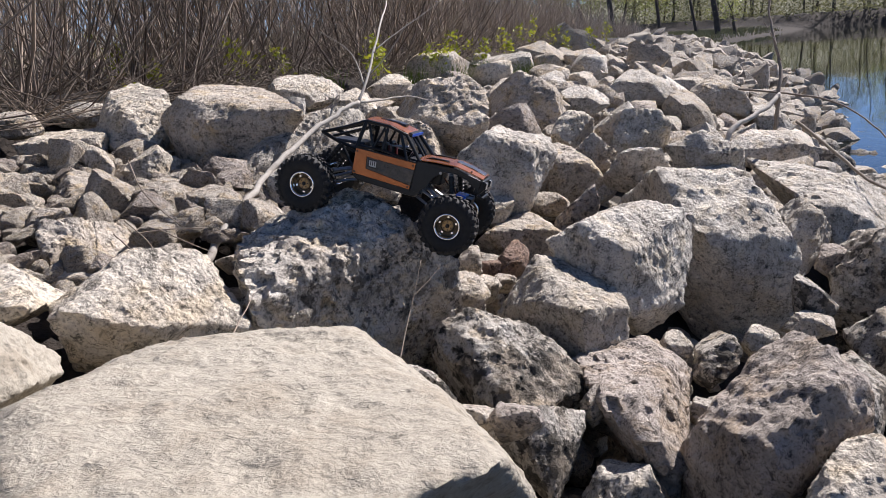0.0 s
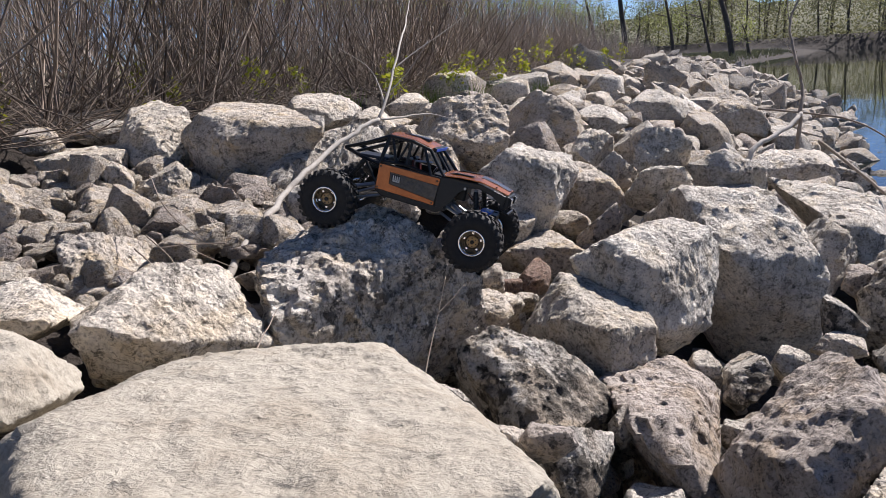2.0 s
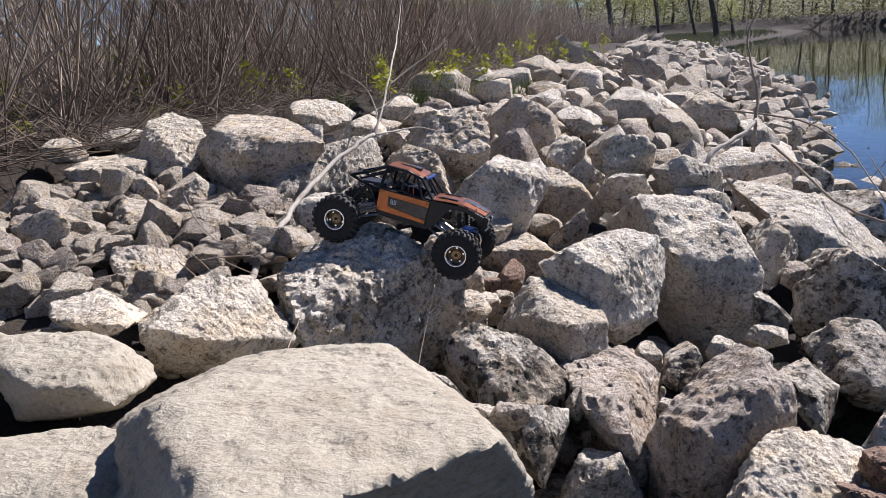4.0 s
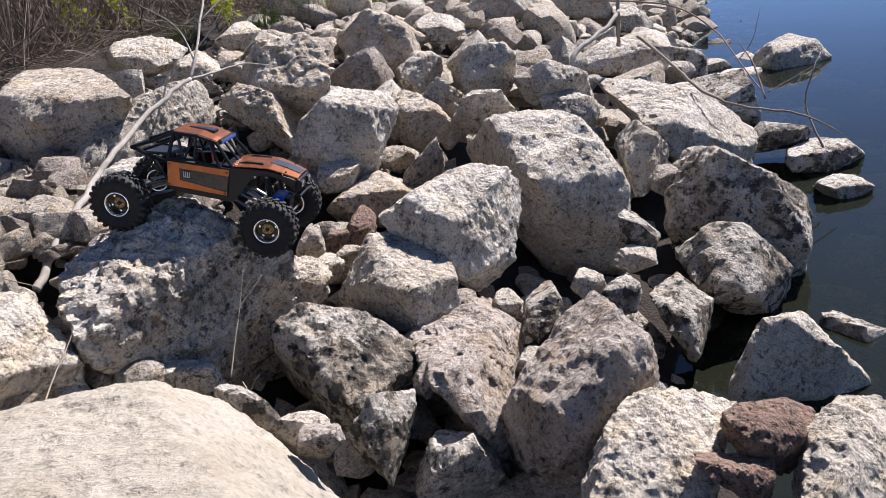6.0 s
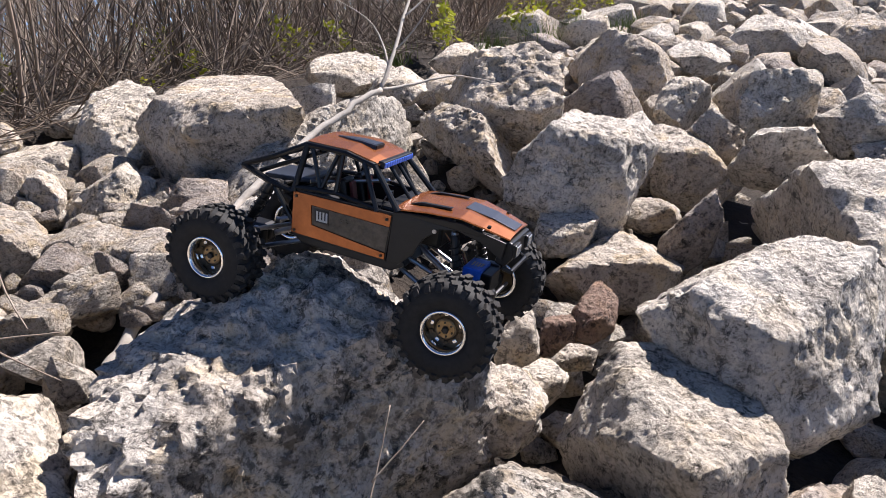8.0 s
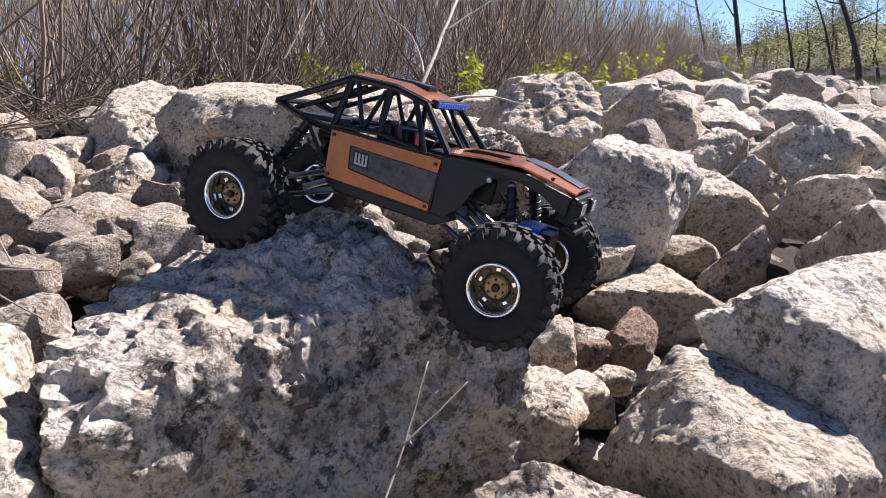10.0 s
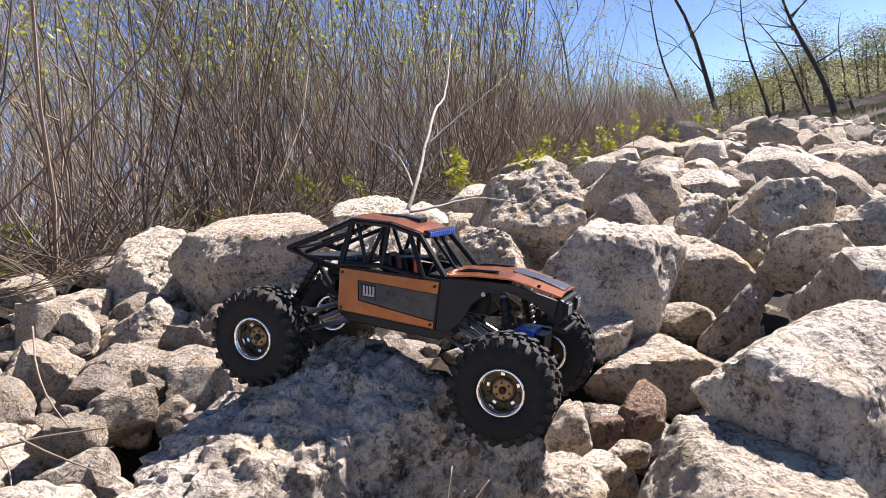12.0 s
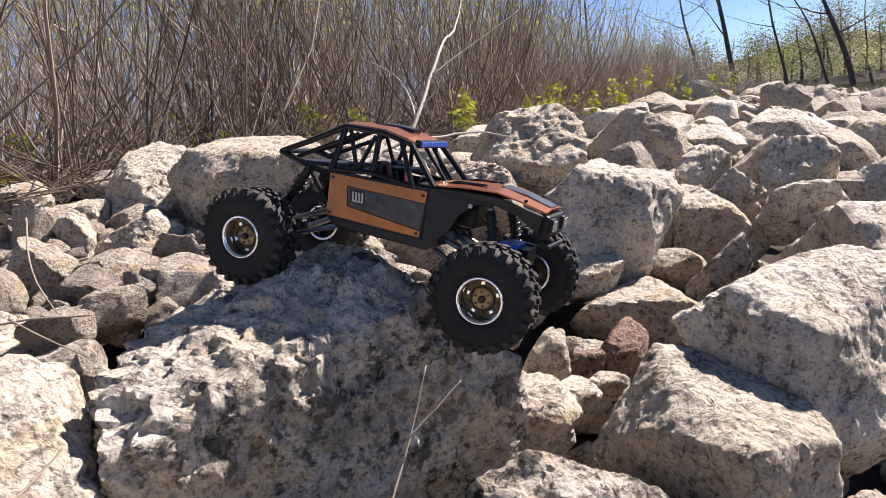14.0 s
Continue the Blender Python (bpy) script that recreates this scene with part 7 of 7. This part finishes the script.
for k in range(40):
    x = -30 + 170 * (k + rng.uniform(-0.4, 0.4)) / 40
    tree(FAR, x, 118 + rng.uniform(0, 14) - 0.3 * max(x - 20, 0), rng.uniform(7.5, 10.5) * (1.0 if x > 18 else 0.66), (rng.normal(0, 0.05), 0), 0.16, 6, 1900, 0.25, 1.1, FOREST, "far woods")
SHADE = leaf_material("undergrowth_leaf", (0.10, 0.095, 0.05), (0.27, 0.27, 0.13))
# undergrowth along the far water's edge
count = 42000
x = rng.uniform(-20, 124, count)
y = 97.5 - 0.35 * np.maximum(x - 20, 0) + rng.uniform(0, 14, count)
z = bank_height(x, y) + rng.uniform(0, 1, count) ** 1.5 * 4.0 - 0.2
v, f = leaf_quads(np.stack([x, y, z], 1), rng.uniform(0.16, 0.42, count))
tagged(new("undergrowth", mesh_of("undergrowth", v, f, SHADE)), "olive undergrowth and brush on the far bank", "bushes", kind="stuff")
# grass on the gravel bar
count = 5500
y = 30 + 45 * rng.random(count) ** 0.8
shore = np.where(y > 48, 10.6 + 0.42 * (y - 48), 4.825 + 0.165 * (y - 13))
x = shore - 0.5 - 9.0 * rng.random(count)
z = bank_height(x, y) - 0.02
path = stems_of(np.stack([x, y, z], 1), rng.uniform(0.10, 0.40, count), rng.normal(0, 0.3, (count, 2)), 0.3, 3)
v, f = tubes(path, np.repeat(np.array([[0.022, 0.015, 0.004]]), count, 0), 3)
tagged(new("bar_grass", mesh_of("bar_grass", v, f, STRAW)), "short spring grass on the gravel bar", "grass", kind="stuff")

# the wooded ridge behind the far bank
gx, gy = np.meshgrid(np.linspace(-140, 260, 161), np.linspace(0, 1, 9))
p = np.stack([gx.ravel(), (128 + 40 * gy - 0.35 * np.clip(gx - 20, 0, 200)).ravel(), np.zeros(gx.size)], 1)
lump = layers(p * np.array([0.09, 0.09, 1.0]), 91, 4, 0.6)
p[:, 2] = 1.2 + (7.8 + 1.9 * lump) * np.interp(p[:, 0], [4.0, 26.0], [0.5, 1.0]) * np.sqrt(np.clip(gy.ravel(), 0, 1))
i = np.arange(8)[:, None] * 161 + np.arange(160)[None, :]
tagged(new("backdrop", mesh_of("backdrop", p, np.stack([i, i + 1, i + 162, i + 161], -1).reshape(-1, 4), RIDGE, True)), "olive-grey wooded ridge in the distance", "hill", kind="structure")
